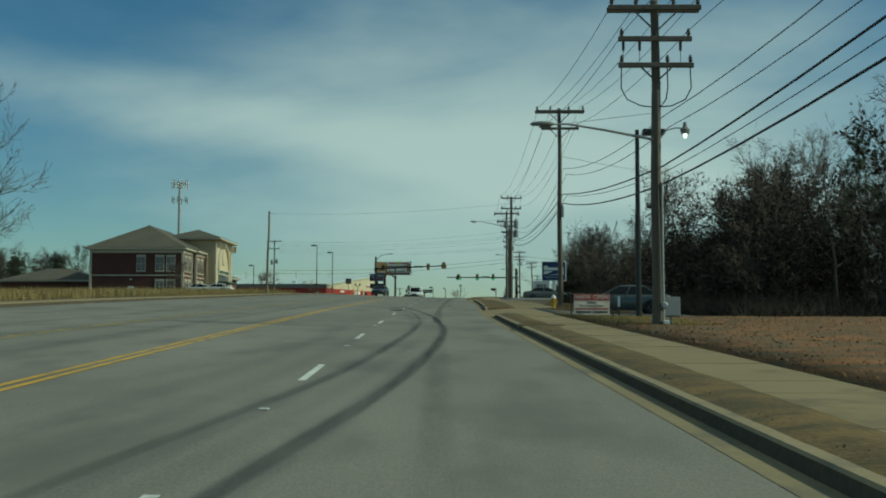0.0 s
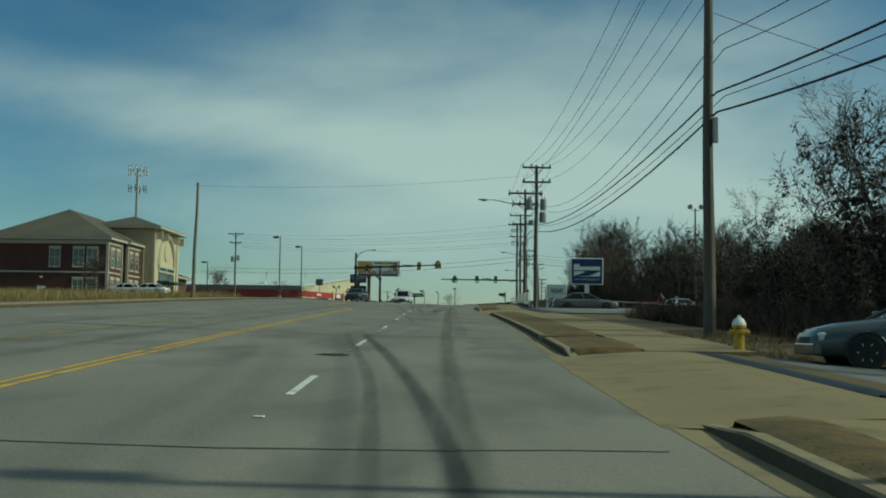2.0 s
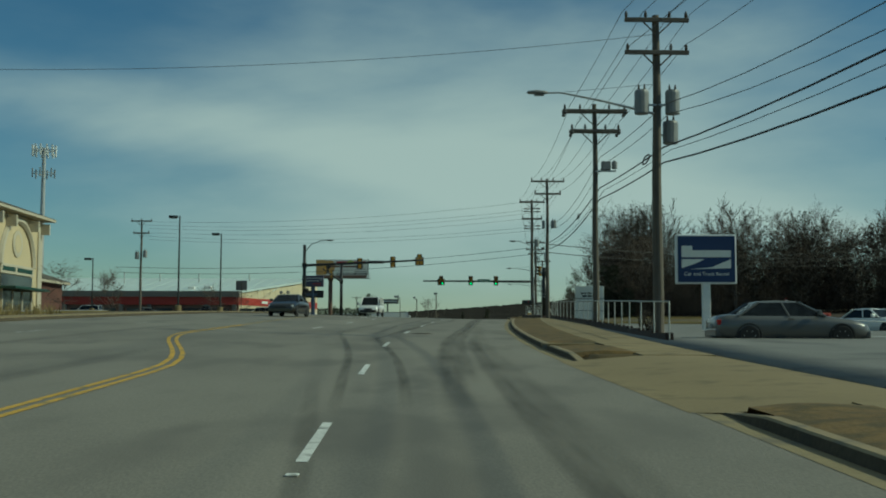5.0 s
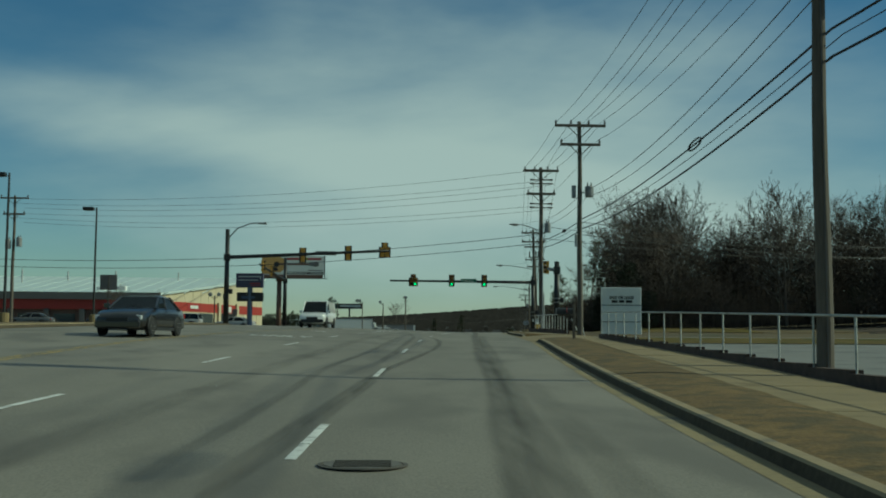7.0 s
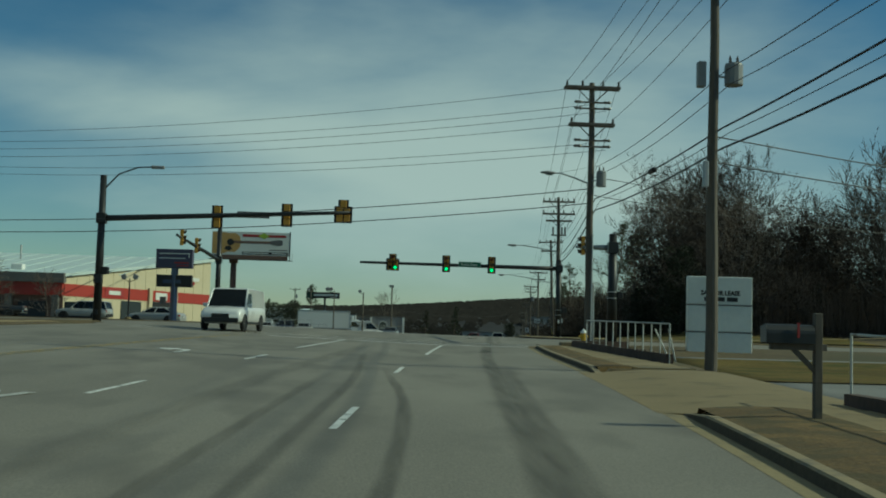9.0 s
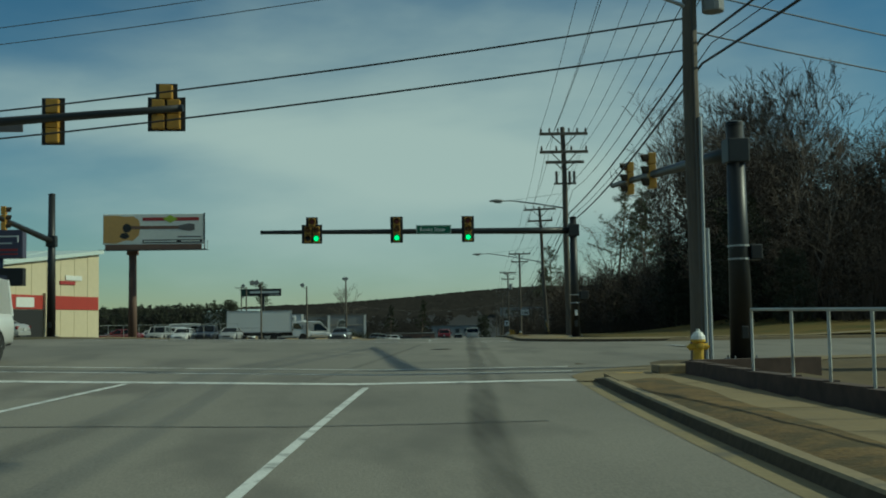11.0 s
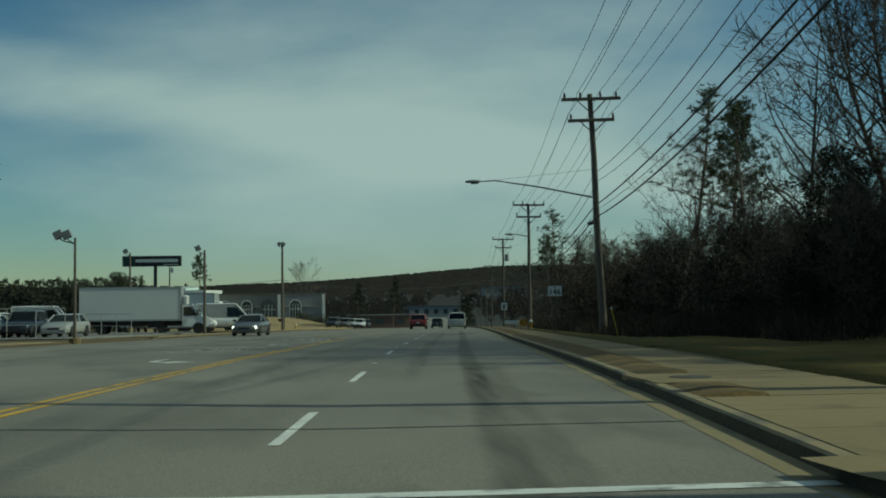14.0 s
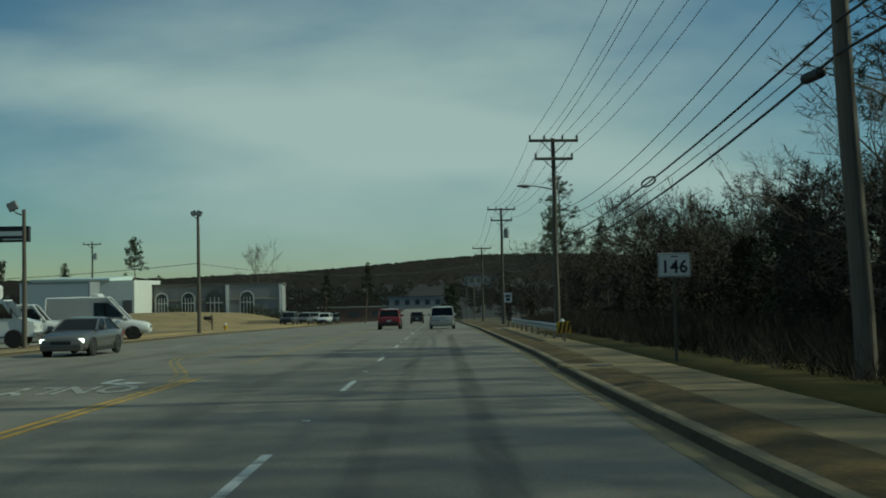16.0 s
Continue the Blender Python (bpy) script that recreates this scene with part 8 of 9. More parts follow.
# red farm implement in the car park
def implement(x, y, rz_, label):
    g = ground_z(x, y) + 0.05
    t = thing("farm_implement", pose(x, y, g, 0, 0, rz_), label, "farm machine")
    for yy in (-1.0, 0, 1.0):
        part("frame_beam", bx(-2.4, 2.4, yy - 0.08, yy + 0.08, 0.75, 0.95, bevel=0.02), M["hydraulic_red"], t)
    for xx in (-2.2, -0.8, 0.8, 2.2):
        part("cross_beam", bx(xx - 0.08, xx + 0.08, -1.2, 1.2, 0.7, 0.9, bevel=0.02), M["hydraulic_red"], t)
        part("tine", tb([(xx, -1, 0.75), (xx - 0.2, -1.1, 0.4), (xx, -1.2, 0.05)], 0.04, 5), M["black_steel"], t)
        part("tine", tb([(xx, 1, 0.75), (xx - 0.2, 0.9, 0.4), (xx, 0.8, 0.05)], 0.04, 5), M["black_steel"], t)
    for s in (-1.6, 1.6):
        wheel(t, s, 0.3, 0.4, 0.25)
    part("hitch", tb([(0, 1.2, 0.8), (0, 2.6, 0.5)], 0.08, 6), M["hydraulic_red"], t)
    part("mast", tb([(-0.4, 1.0, 0.9), (0, 0.9, 2.0), (0.4, 1.0, 0.9)], 0.06, 6), M["hydraulic_red"], t)
    part("cylinder", tb([(0, 0.9, 1.9), (0, -0.8, 1.0)], 0.06, 8), M["galv"], t)
    part("seat", bx(-0.3, 0.3, -0.4, 0.1, 1.25, 1.4, bevel=0.05), M["car_black"], t)


implement(25.6, 170.0, 10, "faded red farm implement parked on the car park")
implement(30.2, 183.0, 30, "faded red farm implement parked on the car park")



# ---------------------------------------------------------------- trees
rng = np.random.default_rng(7)


class Skin:
    """Collects tubes and slivers as plain vertex and face lists."""

    def __init__(self):
        self.v, self.f = [], []

    def tube(self, pts, radii, sides):
        base = len(self.v)
        ref = Vector((0.3, 0.9, 0.1))
        for i, p in enumerate(pts):
            d = (pts[min(i + 1, len(pts) - 1)] - pts[max(i - 1, 0)]).normalized()
            a = d.cross(ref).normalized()
            b = d.cross(a)
            for k in range(sides):
                t = 6.28319 * k / sides
                q = p + radii[i] * (math.cos(t) * a + math.sin(t) * b)
                self.v.append((q.x, q.y, q.z))
        for i in range(len(pts) - 1):
            for k in range(sides):
                a0 = base + i * sides + k
                a1 = base + i * sides + (k + 1) % sides
                self.f.append((a0, a1, a1 + sides, a0 + sides))

    def sliver(self, p, q, w, side):
        b = len(self.v)
        s = side * w
        self.v += [tuple(p - s), tuple(p + s), tuple(q)]
        self.f.append((b, b + 1, b + 2))

    def leaf(self, p, a, b):
        k = len(self.v)
        self.v += [tuple(p - a), tuple(p + b * 0.6), tuple(p + a), tuple(p - b)]
        self.f.append((k, k + 1, k + 2, k + 3))

    def mesh(self, name, m):
        me = bpy.data.meshes.new(name)
        me.from_pydata(self.v, [], self.f)
        me.materials.append(m)
        return me


def rv(s=1.0):
    return Vector(rng.normal(0, s, 3))


def wander(p, d, length, n, bend, up=0.0):
    pts = [p.copy()]
    d = d.normalized()
    for i in range(n):
        d = (d + rv(bend) + Vector((0, 0, up))).normalized()
        pts.append(pts[-1] + d * (length / n))
    return pts


def bare_tree(height, spread, seed, limbs=13, twigs=5, clear=0.28, low=False, vines=0):
    """Trunk and limbs in one mesh, fine twigs in another, vine leaves in a third."""
    global rng
    rng = np.random.default_rng(seed)
    wood, fine, vine = Skin(), Skin(), Skin()
    r0 = height * 0.0125
    trunk = wander(Vector((0, 0, -0.4)), Vector((0, 0, 1)), height * 0.86, 9, 0.07, 0.05)
    wood.tube(trunk, [r0 * (1.25 if i == 0 else 1) * (1 - 0.09 * i) for i in range(10)], 7)
    starts = []
    for i in range(limbs):
        f = clear + (0.97 - clear) * (i + rng.random() * 0.7) / limbs
        k = min(int(f * 9), 8)
        p = trunk[k].lerp(trunk[k + 1], f * 9 - k)
        a = 2.4 * i + rng.random()
        out = Vector((math.cos(a), math.sin(a), 0.35 + 0.75 * f + rng.normal(0, 0.12)))
        starts.append((p, out, spread * (0.42 + 0.68 * math.sin(3.14159 * (0.12 + 0.72 * f))) * (0.75 + 0.45 * rng.random()), r0 * (0.5 - 0.3 * f)))
    starts.append((trunk[-1], Vector((0.1, 0, 1)), height * 0.16, r0 * 0.22))
    for p, out, ln, r in starts:
        limb = wander(p, out, ln, 6, 0.16, 0.05)
        wood.tube(limb, [r * (1 - 0.14 * i) for i in range(7)], 5)
        for j in range(7):
            f = 0.25 + 0.75 * (j + rng.random()) / 7.0
            k = min(int(f * 6), 5)
            q = limb[k].lerp(limb[k + 1], min(1.0, f * 6 - k))
            d = (limb[k + 1] - limb[k]).normalized() + rv(0.55) + Vector((0, 0, 0.3))
            br = wander(q, d, ln * (0.55 - 0.22 * f) * (0.7 + 0.6 * rng.random()), 4, 0.18, 0.06)
            rr = r * 0.36 * (1.15 - 0.6 * f)
            wood.tube(br, [rr, rr * 0.75, rr * 0.55, rr * 0.35, rr * 0.15], 3)
            for t in range(twigs):
                f2 = 0.2 + 0.8 * (t + rng.random()) / twigs
                k2 = min(int(f2 * 4), 3)
                s = br[k2].lerp(br[k2 + 1], min(1.0, f2 * 4 - k2))
                d2 = (br[k2 + 1] - br[k2]).normalized() + rv(0.5) + Vector((0, 0, 0.25))
                d2.normalize()
                l2 = 0.55 + 0.6 * rng.random()
                e = s + d2 * l2
                fine.sliver(s, e, 0.022, d2.orthogonal().normalized())
                for u in range(4):
                    m_ = s.lerp(e, 0.2 + 0.75 * rng.random())
                    d3 = (d2 + rv(0.5)).normalized()
                    fine.sliver(m_, m_ + d3 * (0.25 + 0.3 * rng.random()), 0.018, d3.orthogonal().normalized())
                if vines and p.z < height * 0.66:
                    for u in range(vines):
                        c = s.lerp(e, rng.random() * 0.7) + rv(0.22)
                        vine.leaf(c, rv(0.07), rv(0.07))
    if vines:
        for i in range(900):
            f = rng.random() ** 0.8 * 0.7
            k = min(int(f * 9), 8)
            q = trunk[k].lerp(trunk[k + 1], f * 9 - k) + rv(0.3 + 0.4 * f)
            vine.leaf(q, rv(0.09), rv(0.09))
    return wood, fine, vine


def pine_tree(height, seed, bare=0.55, reach=0.17):
    global rng
    rng = np.random.default_rng(seed)
    wood, needles = Skin(), Skin()
    trunk = wander(Vector((0, 0, -0.4)), Vector((0, 0, 1)), height, 9, 0.03, 0.06)
    r0 = height * 0.0115
    wood.tube(trunk, [r0 * (1 - 0.09 * i) for i in range(10)], 7)
    for i in range(26):
        f = bare + (0.99 - bare) * (i + rng.random()) / 26
        k = min(int(f * 9), 8)
        p = trunk[k].lerp(trunk[k + 1], f * 9 - k)
        a = 2.4 * i + rng.random()
        ln = height * reach * (1.15 - 0.95 * (f - bare) / (1 - bare)) * (0.6 + 0.6 * rng.random())
        limb = wander(p, Vector((math.cos(a), math.sin(a), 0.15 + 0.4 * (f - bare))), ln, 4, 0.14, 0.05)
        wood.tube(limb, [r0 * 0.26 * (1 - 0.2 * j) for j in range(5)], 4)
        for j in range(14):
            g = 0.35 + 0.7 * rng.random()
            kk = min(int(g * 4), 3)
            c = limb[kk].lerp(limb[kk + 1], min(1.1, g * 4 - kk)) + rv(0.22)
            for q in range(16):
                d = rv(1.0).normalized()
                needles.sliver(c + d * 0.03, c + d * (0.2 + 0.22 * rng.random()) + Vector((0, 0, 0.06)), 0.03, d.orthogonal().normalized())
    for i in range(8):
        f = 0.2 + (bare - 0.2) * rng.random()
        k = min(int(f * 9), 8)
        p = trunk[k]
        a = rng.random() * 6.28
        limb = wander(p, Vector((math.cos(a), math.sin(a), 0.1)), 0.8 + rng.random(), 3, 0.2)
        wood.tube(limb, [0.03, 0.02, 0.012, 0.006], 3)
    return wood, needles


def cedar_tree(height, spread, seed, count=9000):
    global rng
    rng = np.random.default_rng(seed)
    wood, spray = Skin(), Skin()
    trunk = wander(Vector((0, 0, -0.3)), Vector((0, 0, 1)), height * 0.95, 6, 0.06, 0.05)
    wood.tube(trunk, [height * 0.014 * (1 - 0.15 * i) for i in range(7)], 6)
    lobes = []
    for i in range(26):
        f = 0.06 + 0.94 * i / 26
        a = 2.4 * i
        r = spread * (0.35 + 0.65 * math.sin(min(1, (1 - f) * 1.5 + 0.1) * 1.57)) * (0.55 + 0.6 * rng.random())
        lobes.append((Vector((math.cos(a) * r * 0.6, math.sin(a) * r * 0.6, f * height)), r * 0.55 + 0.3))
        limb = wander(Vector((0, 0, max(0.2, f * height - 0.6))), lobes[-1][0] - Vector((0, 0, f * height - 0.6)), r * 0.8, 3, 0.1)
        wood.tube(limb, [0.06, 0.045, 0.03, 0.015], 3)
    for i in range(count):
        c, r = lobes[int(rng.integers(len(lobes)))]
        d = rv(1.0).normalized()
        p = c + Vector((d.x, d.y, d.z * 0.7)) * r * (0.45 + 0.6 * rng.random() ** 0.6)
        a = (d + rv(0.5)).normalized() * (0.08 + 0.1 * rng.random())
        spray.leaf(p, a, a.orthogonal().normalized() * (0.04 + 0.05 * rng.random()))
    return wood, spray


PROTO = {}


def proto(key, parts):
    PROTO[key] = [(n, s.mesh(n, m)) for n, s, m in parts if s.v]


for i, (h, sp, cl) in enumerate(((13.0, 5.2, 0.26), (15.5, 5.6, 0.34), (11.0, 4.8, 0.2), (16.5, 6.8, 0.3))):
    w, f, v = bare_tree(h, sp, 11 + i, limbs=13 + (i % 2) * 3, twigs=5, clear=cl)
    proto("bare%d" % i, (("trunk", w, M["bark"]), ("crown", f, M["twig"])))
for i, (h, sp) in enumerate(((12.0, 3.7), (10.0, 3.5))):
    w, f, v = bare_tree(h, sp, 31 + i, limbs=17, twigs=5, clear=0.1, vines=4)
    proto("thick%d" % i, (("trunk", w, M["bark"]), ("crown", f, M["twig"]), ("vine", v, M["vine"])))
w, f, v = bare_tree(4.2, 1.9, 51, limbs=9, twigs=4, clear=0.18)
proto("small", (("trunk", w, M["bark"]), ("crown", f, M["twig"])))
for i, (h, b, reach) in enumerate(((16.0, 0.5, 0.2), (14.0, 0.6, 0.18), (12.5, 0.35, 0.17), (15.0, 0.42, 0.25))):
    w, n = pine_tree(h, 61 + i, b, reach)
    proto("pine%d" % i, (("trunk", w, M["pine_bark"]), ("crown", n, M["needle"])))
for i, (h, sp) in enumerate(((8.5, 2.6), (10.5, 3.0))):
    w, s_ = cedar_tree(h, sp, 71 + i)
    proto("cedar%d" % i, (("trunk", w, M["bark"]), ("crown", s_, M["cedar"])))
LABEL = {"bare": "tall leafless grey-brown tree with a spreading crown", "thick": "leafless tree thick with brown twigs and shade-darkened vine", "small": "small leafless ornamental tree",
         "pine": "tall pine with a bare trunk and dark needle clumps", "cedar": "dense dark evergreen tree"}


def plant(key, x, y, scale=1.0, turn=None, dz=0.0, group="trees of the wood"):
    kind = key.rstrip("0123456789")
    t = thing("pine_tree" if kind == "pine" else "tree", pose(x, y, ground_z(x, y) + dz, 0, 0, turn if turn is not None else (x * 77 + y * 31) % 360), LABEL[kind], "tree", group)
    t.scale = (scale, scale, scale)
    for n, me in PROTO[key]:
        o = new(n, me)
        o.parent = t
    return t


R = random.Random(5)


def wood_patch(n, y0, y1, o0, o1, kinds, s0, s1, group):
    k, tries = 0, 0
    placed = []
    while k < n and tries < n * 30:
        tries += 1
        y, o = R.uniform(y0, y1), o0 + (o1 - o0) * R.random() ** 1.5
        x = line_x(y) + o
        if any((x - a) ** 2 + (y - b) ** 2 < 5.5 for a, b in placed):
            continue
        placed.append((x, y))
        plant(R.choice(kinds), x, y, R.uniform(s0, s1), R.uniform(0, 360), group=group)
        k += 1


# wood beside the start of the way
wood_patch(34, 63, 90, 19, 42, ("thick0", "thick1", "thick0", "thick1", "bare0"), 0.62, 0.86, "trees of the near wood")
wood_patch(22, 90, 116, 18, 44, ("thick0", "thick1", "thick1", "cedar0"), 0.42, 0.6, "trees of the near wood")
wood_patch(12, 46, 66, 26, 40, ("thick0", "thick1", "thick0", "cedar0"), 0.85, 1.08, "trees of the near wood")
plant("thick0", 22.4, 72.5, 0.86, 40, group="trees of the near wood")
plant("pine2", 24.5, 66.0, 0.86, 40, group="trees of the near wood")
plant("pine2", 28.0, 58.0, 0.9, 140, group="trees of the near wood")
plant("cedar0", 21.0, 76.0, 0.8, group="trees of the near wood")
plant("cedar1", 23.5, 82.0, 0.75, group="trees of the near wood")
plant("cedar0", 21.5, 98.0, 0.5, group="trees of the near wood")
plant("cedar0", 21.5, 108.5, 0.42, group="trees of the near wood")
# wood behind the car park and side street
wood_patch(6, 270, 302, 29, 37, ("bare1", "bare0", "thick0"), 0.95, 1.15, "trees of the far wood")
wood_patch(30, 243, 264, 35, 76, ("thick0", "thick1", "thick0", "bare0"), 1.0, 1.2, "trees of the far wood")
wood_patch(9, 249, 268, 18, 25, ("thick0", "bare2", "thick1", "thick0"), 0.85, 1.0, "trees along the road")
wood_patch(9, 263, 281, 21, 26, ("thick0", "thick0", "bare1"), 0.98, 1.15, "trees along the road")
wood_patch(8, 262, 296, 32, 40, ("thick0", "thick1"), 1.0, 1.2, "trees of the far wood")
wood_patch(18, 300, 326, 25, 46, ("bare0", "bare2", "thick1"), 0.75, 0.98, "trees of the far wood")
wood_patch(16, 247, 275, 20, 50, ("thick0", "thick1", "cedar0"), 0.4, 0.58, "trees of the far wood")
for x, y, k, sc, turn in ((32.7, 289.5, "bare1", 0.98, 200), (38.5, 292.5, "bare3", 1.18, 60), (28.7, 299.5, "bare2", 0.95, 10), (35.2, 279.0, "bare3", 0.98, 150),
                          (31.8, 272.5, "bare1", 0.92, 300), (33.0, 264.5, "bare3", 0.9, 250), (29.0, 258.0, "bare0", 0.95, 20)):
    plant(k, x, y, sc, turn, group="trees of the far wood")
plant("pine0", 31.8, 304.9, 0.98, 20, group="pines at the wood's edge")
plant("pine0", 34.7, 307.0, 0.95, 80, group="pines at the wood's edge")
plant("pine0", 33.5, 300.5, 0.85, 150, group="pines at the wood's edge")
plant("cedar1", 26.5, 252.0, 0.7, group="trees of the far wood")
plant("cedar1", 31.0, 281.0, 0.7, group="trees of the far wood")
plant("cedar0", 30.2, 293.0, 0.6, group="trees of the far wood")
wood_patch(24, 262, 300, 25, 50, ("thick0", "thick1", "thick0", "bare1"), 0.46, 0.64, "trees of the far wood")
wood_patch(12, 250, 300, 50, 84, ("thick0", "thick1"), 0.95, 1.2, "trees of the far wood")
wood_patch(10, 296, 345, 48, 96, ("thick0", "thick1"), 1.0, 1.25, "trees of the far wood")
wood_patch(22, 259, 282, 16.0, 27, ("thick1", "thick0", "thick1", "cedar0"), 0.36, 0.52, "trees along the road")
wood_patch(38, 282, 314, 14.5, 34, ("thick1", "thick0", "thick1", "cedar0", "bare2"), 0.42, 0.6, "trees along the road")
wood_patch(26, 314, 352, 14.5, 38, ("thick1", "thick0", "thick1", "bare2"), 0.5, 0.68, "trees along the road")
wood_patch(24, 345, 405, 12.5, 40, ("thick1", "bare2", "thick1", "thick0"), 0.6, 0.85, "trees along the road")
plant("pine3", 43.3, 407.0, 1.2, 30, group="pines at the wood's edge")
plant("pine1", 40.5, 398.0, 0.95, group="pines at the wood's edge")
plant("pine2", 39.5, 372.0, 0.75, group="pines at the wood's edge")
wood_patch(12, 400, 450, 11, 40, ("thick1", "bare2", "bare0"), 0.5, 0.7, "trees along the road")
# left side
plant("bare0", -31.4, 77.0, 1.0, 30, group="trees on the left")
plant("bare2", -35.5, 84.0, 0.9, 130, group="trees on the left")
wood_patch(26, 203, 232, -99, -73, ("thick0", "thick1", "bare0", "cedar0", "cedar1"), 0.65, 0.95, "trees behind the office")
for x, y, s in ((-26.5, 253.0, 0.8), (-30.0, 250.0, 0.9), (-39.2, 166.0, 0.9), (-34.5, 214.0, 0.9), (-26.0, 171.0, 0.7)):
    plant("small", x, y, s, group="small planted trees")
def tall_hedge():
    """A long screen of evergreens grown into one another."""
    sk = Skin()
    r = np.random.default_rng(17)
    for i in range(26000):
        x = r.uniform(-78, -14)
        top = 6.3 + 0.5 * noise.noise((x * 0.5, 2.0, 0.0)) + 0.5 * noise.noise((x * 1.7, 5.0, 0.0))
        h = top * r.random() ** 0.7
        y = 366 - 1.4 * math.sqrt(max(0.05, 1 - (h / top) ** 3)) * (0.7 + 0.5 * r.random()) * (1 + 0.3 * noise.noise((x * 0.9, h * 0.9, 3.0)))
        a = Vector(r.normal(0, 0.16, 3))
        sk.leaf(Vector((x, y, ground_z(x, 366) + h)), a, a.orthogonal().normalized() * 0.1)
    o = new("hedge", sk.mesh("hedge", M["cedar"]))
    tagged(o, "tall dense evergreen hedge behind the lot", "hedge", kind="stuff")


tall_hedge()
plant("cedar0", -13.5, 352.0, 0.72, 20, group="evergreen screen")
wood_patch(10, 455, 500, -60, 4, ("thick1", "bare2", "pine2", "cedar0"), 0.6, 0.95, "trees behind the buildings")
plant("pine1", -17.0, 455.0, 0.95, group="trees behind the buildings")
plant("bare0", 2.5, 470.0, 0.95, group="trees behind the buildings")


# far woods: crowns too many to count
def far_woods():
    """Fuzzy crowns on the valley floor, and the close canopy of the hill behind them."""
    sk = Skin()
    r = np.random.default_rng(3)
    for i in range(2400):
        y = r.uniform(480, 1150)
        o = r.uniform(-420, 420)
        if -24 < o < 12:
            continue
        x, h = line_x(y) + o, r.uniform(3.5, 8.0)
        g = ground_z(x, y)
        s = h * (0.042 if y < 800 else 0.07)
        for k in range(130 if y < 800 else 55):
            a, f = r.uniform(0, 6.28), r.random()
            rr = h * 0.38 * math.sqrt(max(0.05, 1 - (2 * f - 0.95) ** 2)) * (0.5 + 0.6 * r.random())
            p = Vector((x + rr * math.cos(a), y + rr * math.sin(a), g + h * (0.1 + 0.87 * f)))
            sk.leaf(p, Vector((s * r.uniform(0.7, 1.4), r.normal(0, 0.12 * s), 0)), Vector((0, 0.35 * s, s * r.uniform(0.8, 1.6))))
    for i in range(34000):
        x, y = r.uniform(-900, 1300), 1150 + 1150 * r.random() ** 0.8
        h = r.uniform(4.0, 8.0)
        sk.leaf(Vector((x, y, ground_z(x, y) + h * 0.4)), Vector((h * r.uniform(0.4, 0.8), r.normal(0, 0.3), 0)), Vector((r.normal(0, 0.3), 0.4 * h, h * 0.62)))
    o = new("far_woods", sk.mesh("far_woods", M["far_wood"]))
    tagged(o, "distant brown winter woods over the valley and hill", "woods", kind="stuff")


far_woods()


# undergrowth, tall dry grass, verge tufts
def brush(name, label, n, place, hmin, hmax, w, m, lean=0.35, forks=3):
    sk = Skin()
    r = np.random.default_rng(len(name) * 13 + n)
    for i in range(n):
        x, y = place(r)
        g = ground_z(x, y)
        h = r.uniform(hmin, hmax)
        b = Vector((x, y, g - 0.05))
        for k in range(forks):
            d = Vector((r.normal(0, lean), r.normal(0, lean), 1)).normalized()
            e = b + d * h * (0.6 + 0.4 * r.random())
            sk.sliver(b, e, w, Vector((-d.y + 0.3, 0.8, 0)).normalized() if k % 2 else Vector((1, 0.2, 0)).normalized())
    o = new(name, sk.mesh(name, m))
    return tagged(o, label, "undergrowth", kind="stuff")


def area(y0, y1, o0, o1, power=1.0):
    def f(r):
        y = r.uniform(y0, y1)
        return line_x(y) + o0 + (o1 - o0) * r.random() ** power, y
    return f


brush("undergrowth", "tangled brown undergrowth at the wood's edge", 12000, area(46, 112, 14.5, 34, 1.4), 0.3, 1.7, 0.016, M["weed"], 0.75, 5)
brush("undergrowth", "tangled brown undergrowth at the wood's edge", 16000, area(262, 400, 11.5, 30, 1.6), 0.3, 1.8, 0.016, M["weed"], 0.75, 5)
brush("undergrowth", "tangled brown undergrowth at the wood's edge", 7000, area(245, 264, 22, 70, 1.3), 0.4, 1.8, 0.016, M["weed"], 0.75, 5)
brush("undergrowth", "brown brush, darkened for shade, grown up to the edge of the footway", 9000, area(274, 335, 8.4, 15, 0.8), 0.25, 1.3, 0.016, M["weed"], 0.75, 5)
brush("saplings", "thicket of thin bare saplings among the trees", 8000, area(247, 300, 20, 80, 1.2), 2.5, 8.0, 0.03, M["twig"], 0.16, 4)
brush("thicket", "brown weeds and brambles, darkened for shade, beside the pavement", 5200, area(66, 96, 11.2, 17, 1.2), 0.3, 1.25, 0.014, M["weed"], 0.8, 5)
brush("tall_grass", "tall dry tan grass on the field", 9000, area(52, 150, -42, -18.5, 0.8), 0.3, 1.0, 0.024, M["field_blade"], 0.25, 3)
brush("tall_grass", "tall dry tan grass beside the driveway", 900, area(62, 72, 8.3, 12), 0.1, 0.4, 0.01, M["blade"], 0.3, 4)
brush("verge_grass", "short dormant grass blades along the kerb", 22000, area(4, 50, 4.62, 5.4), 0.03, 0.085, 0.009, M["blade"], 0.6, 2)
brush("verge_grass", "short dormant grass blades along the kerb", 7000, area(250, 330, 4.6, 5.3), 0.03, 0.09, 0.01, M["blade"], 0.6, 2)
brush("verge_grass", "short dormant grass blades along the kerb", 30000, area(116, 173, 4.85, 6.3), 0.03, 0.1, 0.01, M["blade"], 0.6, 2)
brush("verge_grass", "short dormant grass blades along the kerb", 14000, area(63, 103, 5.1, 6.3), 0.03, 0.09, 0.01, M["blade"], 0.6, 2)
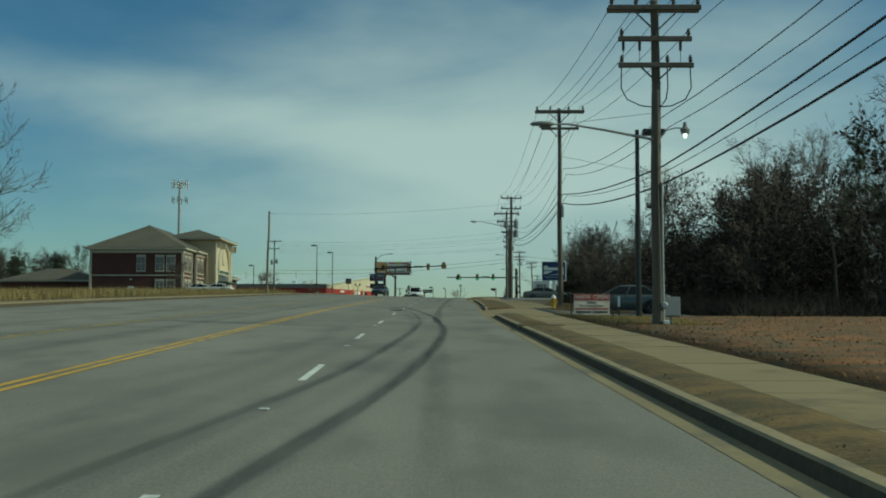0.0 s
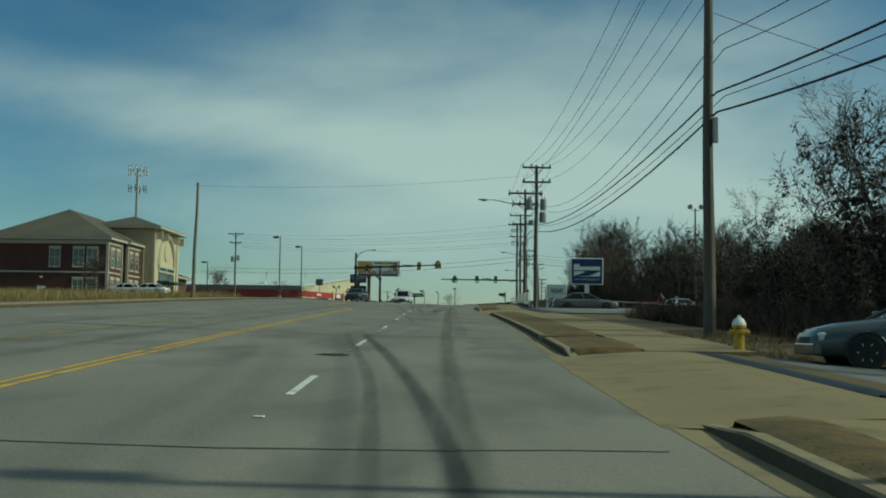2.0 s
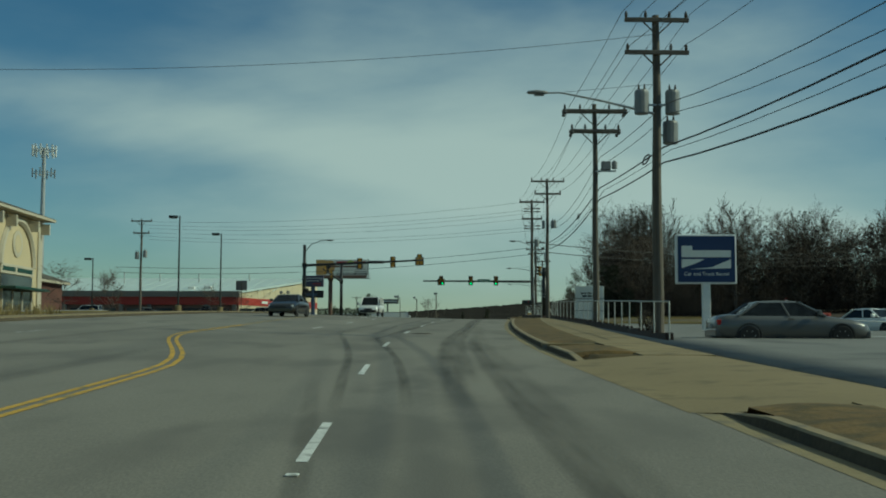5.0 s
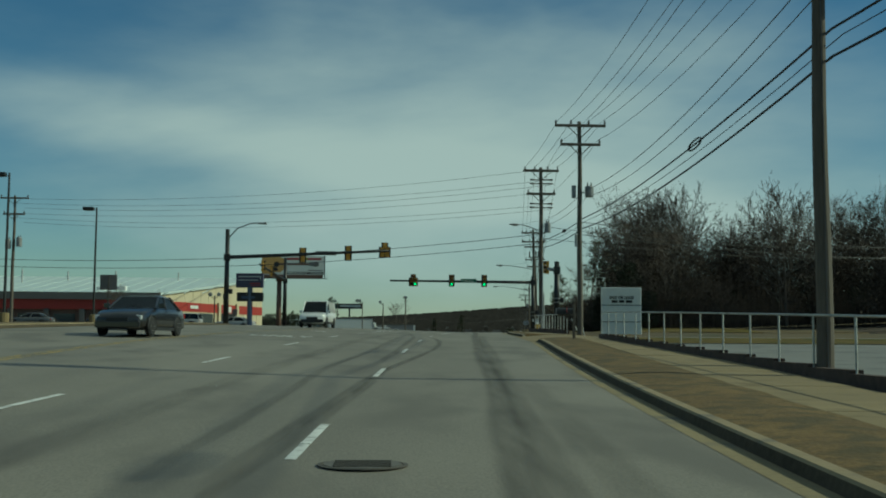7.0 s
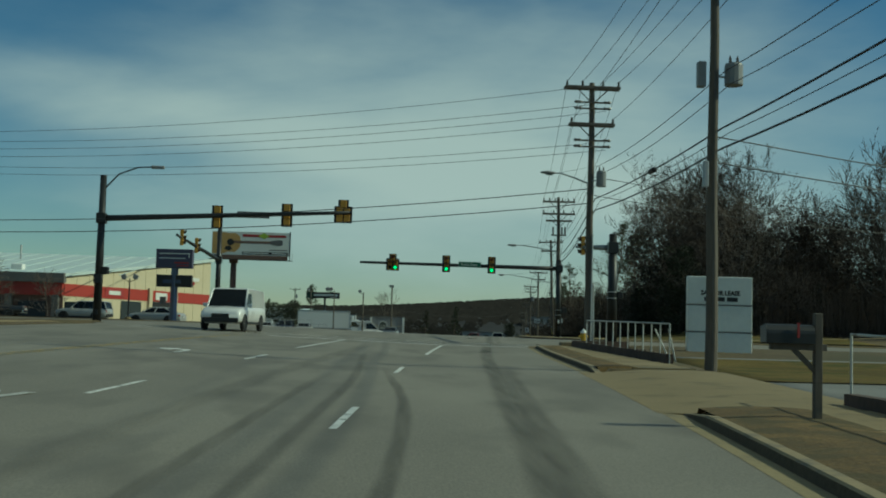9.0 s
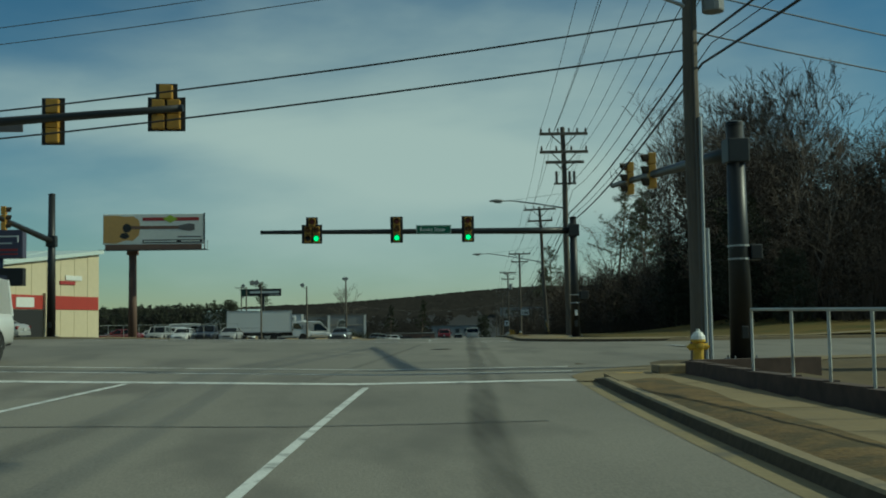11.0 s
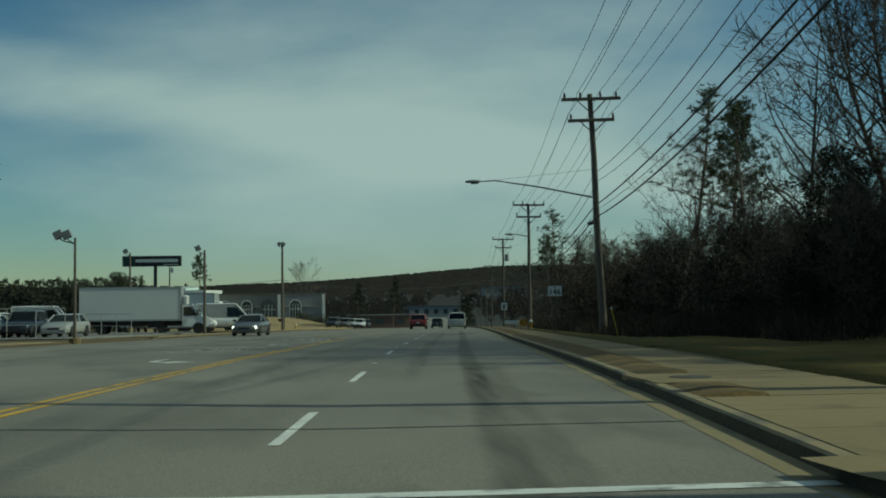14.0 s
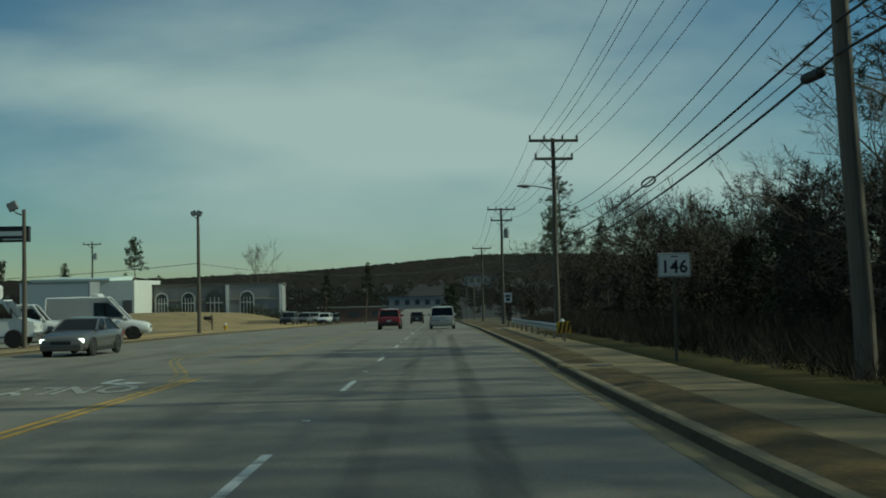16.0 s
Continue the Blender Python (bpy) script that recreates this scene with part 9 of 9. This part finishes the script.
brush("rough_grass", "low brown grass tufts growing over the clay", 9000, area(6, 49, 6.85, 14, 1.9), 0.05, 0.2, 0.011, M["blade"], 0.7, 3)
brush("lawn_grass", "short dormant grass at the wood's edge", 9000, area(240, 320, 7.4, 15), 0.03, 0.14, 0.012, M["blade"], 0.6, 2)


def litter(name, label, n, place, size, m):
    """Fallen leaves and clods lying about, each a small bent sheet."""
    sk = Skin()
    r = np.random.default_rng(n)
    for i in range(n):
        x, y = place(r)
        z = surf(0, y) + 0.15 if x - line_x(y) < 6.7 else ground_z(x, y) + 0.045
        a = r.uniform(0, 6.28)
        k = size * r.uniform(0.5, 1.5)
        u = Vector((math.cos(a), math.sin(a), r.normal(0, 0.35))) * k
        v = Vector((-math.sin(a), math.cos(a), r.normal(0, 0.35))) * k * 0.7
        sk.leaf(Vector((x, y, z + k * 0.4)), u, v)
    o = new(name, sk.mesh(name, m))
    return tagged(o, label, "fallen leaves", kind="stuff")


litter("fallen_leaves", "brown fallen leaves scattered over the red clay", 6500, area(8, 47, 6.9, 18, 1.2), 0.022, M["dead_leaf"])
litter("clods", "small clods of red clay", 3500, area(8, 47, 7.0, 18, 1.3), 0.03, M["red_dirt"])
litter("fallen_leaves", "brown leaves blown onto the verge", 1800, area(6, 49, 4.65, 5.2), 0.014, M["dead_leaf"])


def shrub(x, y, w, h, m, label, n=900, name="shrub"):
    r = np.random.default_rng(int(abs(x * 10 + y)))
    sk = Skin()
    g = ground_z(x, y)
    for i in range(n):
        d = Vector(r.normal(0, 1, 3)).normalized()
        p = Vector((d.x * w * 0.5, d.y * w * 0.4, h * 0.5 + d.z * h * 0.5)) * (0.55 + 0.5 * r.random())
        a = Vector(r.normal(0, 0.1, 3))
        sk.leaf(p, a, a.orthogonal().normalized() * 0.05)
    for i in range(10):
        a = r.uniform(0, 6.28)
        sk.tube([Vector((0, 0, -0.1)), Vector((math.cos(a) * w * 0.2, math.sin(a) * w * 0.2, h * 0.5)), Vector((math.cos(a) * w * 0.35, math.sin(a) * w * 0.3, h * 0.9))], [0.025, 0.018, 0.008], 3)
    o = new(name, sk.mesh(name, m))
    o.location = (x, y, g)
    return tagged(o, label, "shrub", "shrubs")


shrub(10.7, 146.9, 1.3, 1.25, M["weed"], "small bare brown shrub behind the railing", 160)
for x, y in ((-52, 174.5), (-50, 174.3), (-47.5, 174.6), (-44.5, 174.4), (-42.5, 174.6), (-38.5, 179), (-38.2, 187)):
    shrub(x, y, 1.4, 0.8, M["cedar"], "low clipped evergreen shrub beside the wall", 500)
for x, y, w in ((3.2, 441, 3), (5.5, 441.5, 3.5), (-9, 441.5, 2.6), (7.5, 442, 3), (9.0, 447, 3)):
    shrub(x, y, w, 1.5, M["cedar"], "round evergreen shrub before the grey building", 500)


# ---------------------------------------------------------------- pavement slabs, last
def pavement():
    holder = tagged(new("pavement"), "pale concrete pavement of cast slabs with worn joints", "pavement", kind="structure")
    n = 0
    def slab(y0, y1, o0, o1, lift):
        vs = []
        for z in (-0.06, 0.0):
            for y, o in ((y0 + 0.008, o0), (y0 + 0.008, o1), (y1 - 0.008, o1), (y1 - 0.008, o0)):
                vs.append((line_x(y) + o, y, surf(o, y) + lift + z))
        fs = [(4, 5, 6, 7), (0, 1, 5, 4), (1, 2, 6, 5), (2, 3, 7, 6), (3, 0, 4, 7)]
        from_faces("slab", vs, fs, M["concrete"], holder)
    k = 0
    for a, b in ((-30, 49.6), (61.6, 104.0), (115.4, 174.0), (186.2, 207.5), (245.2, 345.0)):
        m = max(1, round((b - a) / 1.52))
        for i in range(m):
            y0, y1 = a + (b - a) * i / m, a + (b - a) * (i + 1) / m
            k += 1
            ym = (y0 + y1) / 2
            o0 = kerb_r(ym) + verge_w(ym)
            slab(y0, y1, o0, o0 + walk_w(ym) + 0.5 * (1 - ease(246, 256, ym)) * (ym > 240), 0.142 + 0.002 * math.sin(k * 2.3))
    # corner landings
    slab(205.4, 207.6, 4.58, 5.5, 0.138)
    slab(238.7, 240.3, 5.5, 7.6, 0.137)
    for y0, y1, o1 in ((240.3, 242.0, 7.5), (242.0, 243.6, 7.4), (243.6, 245.2, 7.3)):
        slab(y0, y1, kerb_r(y0) + 0.165, o1, 0.138)
    holder2 = tagged(new("pavement_left"), "pale concrete pavement on the far side of the road", "pavement", kind="structure")
    for a, b in ((-30, 205.0), (252.0, 286.0), (303.0, 400.0)):
        m = round((b - a) / 2.4)
        for i in range(m):
            y0, y1 = a + (b - a) * i / m, a + (b - a) * (i + 1) / m
            vs = []
            for z in (-0.06, 0.0):
                for y, o in ((y0 + 0.01, -1.9), (y0 + 0.01, -0.2), (y1 - 0.01, -0.2), (y1 - 0.01, -1.9)):
                    oo = kerb_l(y) + o
                    vs.append((line_x(y) + oo, y, surf(kerb_l(y), y) + 0.14 + z))
            from_faces("slab", vs, [(4, 5, 6, 7), (0, 1, 5, 4), (1, 2, 6, 5), (2, 3, 7, 6), (3, 0, 4, 7)], M["concrete"], holder2)
    ramp = from_faces("tactile_ramp", [(line_x(209) + o, y, surf(4.8, y) + 0.085) for o, y in ((4.75, 208.0), (5.3, 207.85), (5.45, 208.6), (4.95, 208.75))], [(0, 1, 2, 3)], M["yellow_line"], holder)
    from_faces("tactile_ramp", [(line_x(243) + o, y, surf(4.8, y) + 0.15) for o, y in ((5.3, 238.75), (5.95, 238.6), (6.0, 239.2), (5.35, 239.3))], [(0, 1, 2, 3)], M["yellow_line"], holder)


pavement()
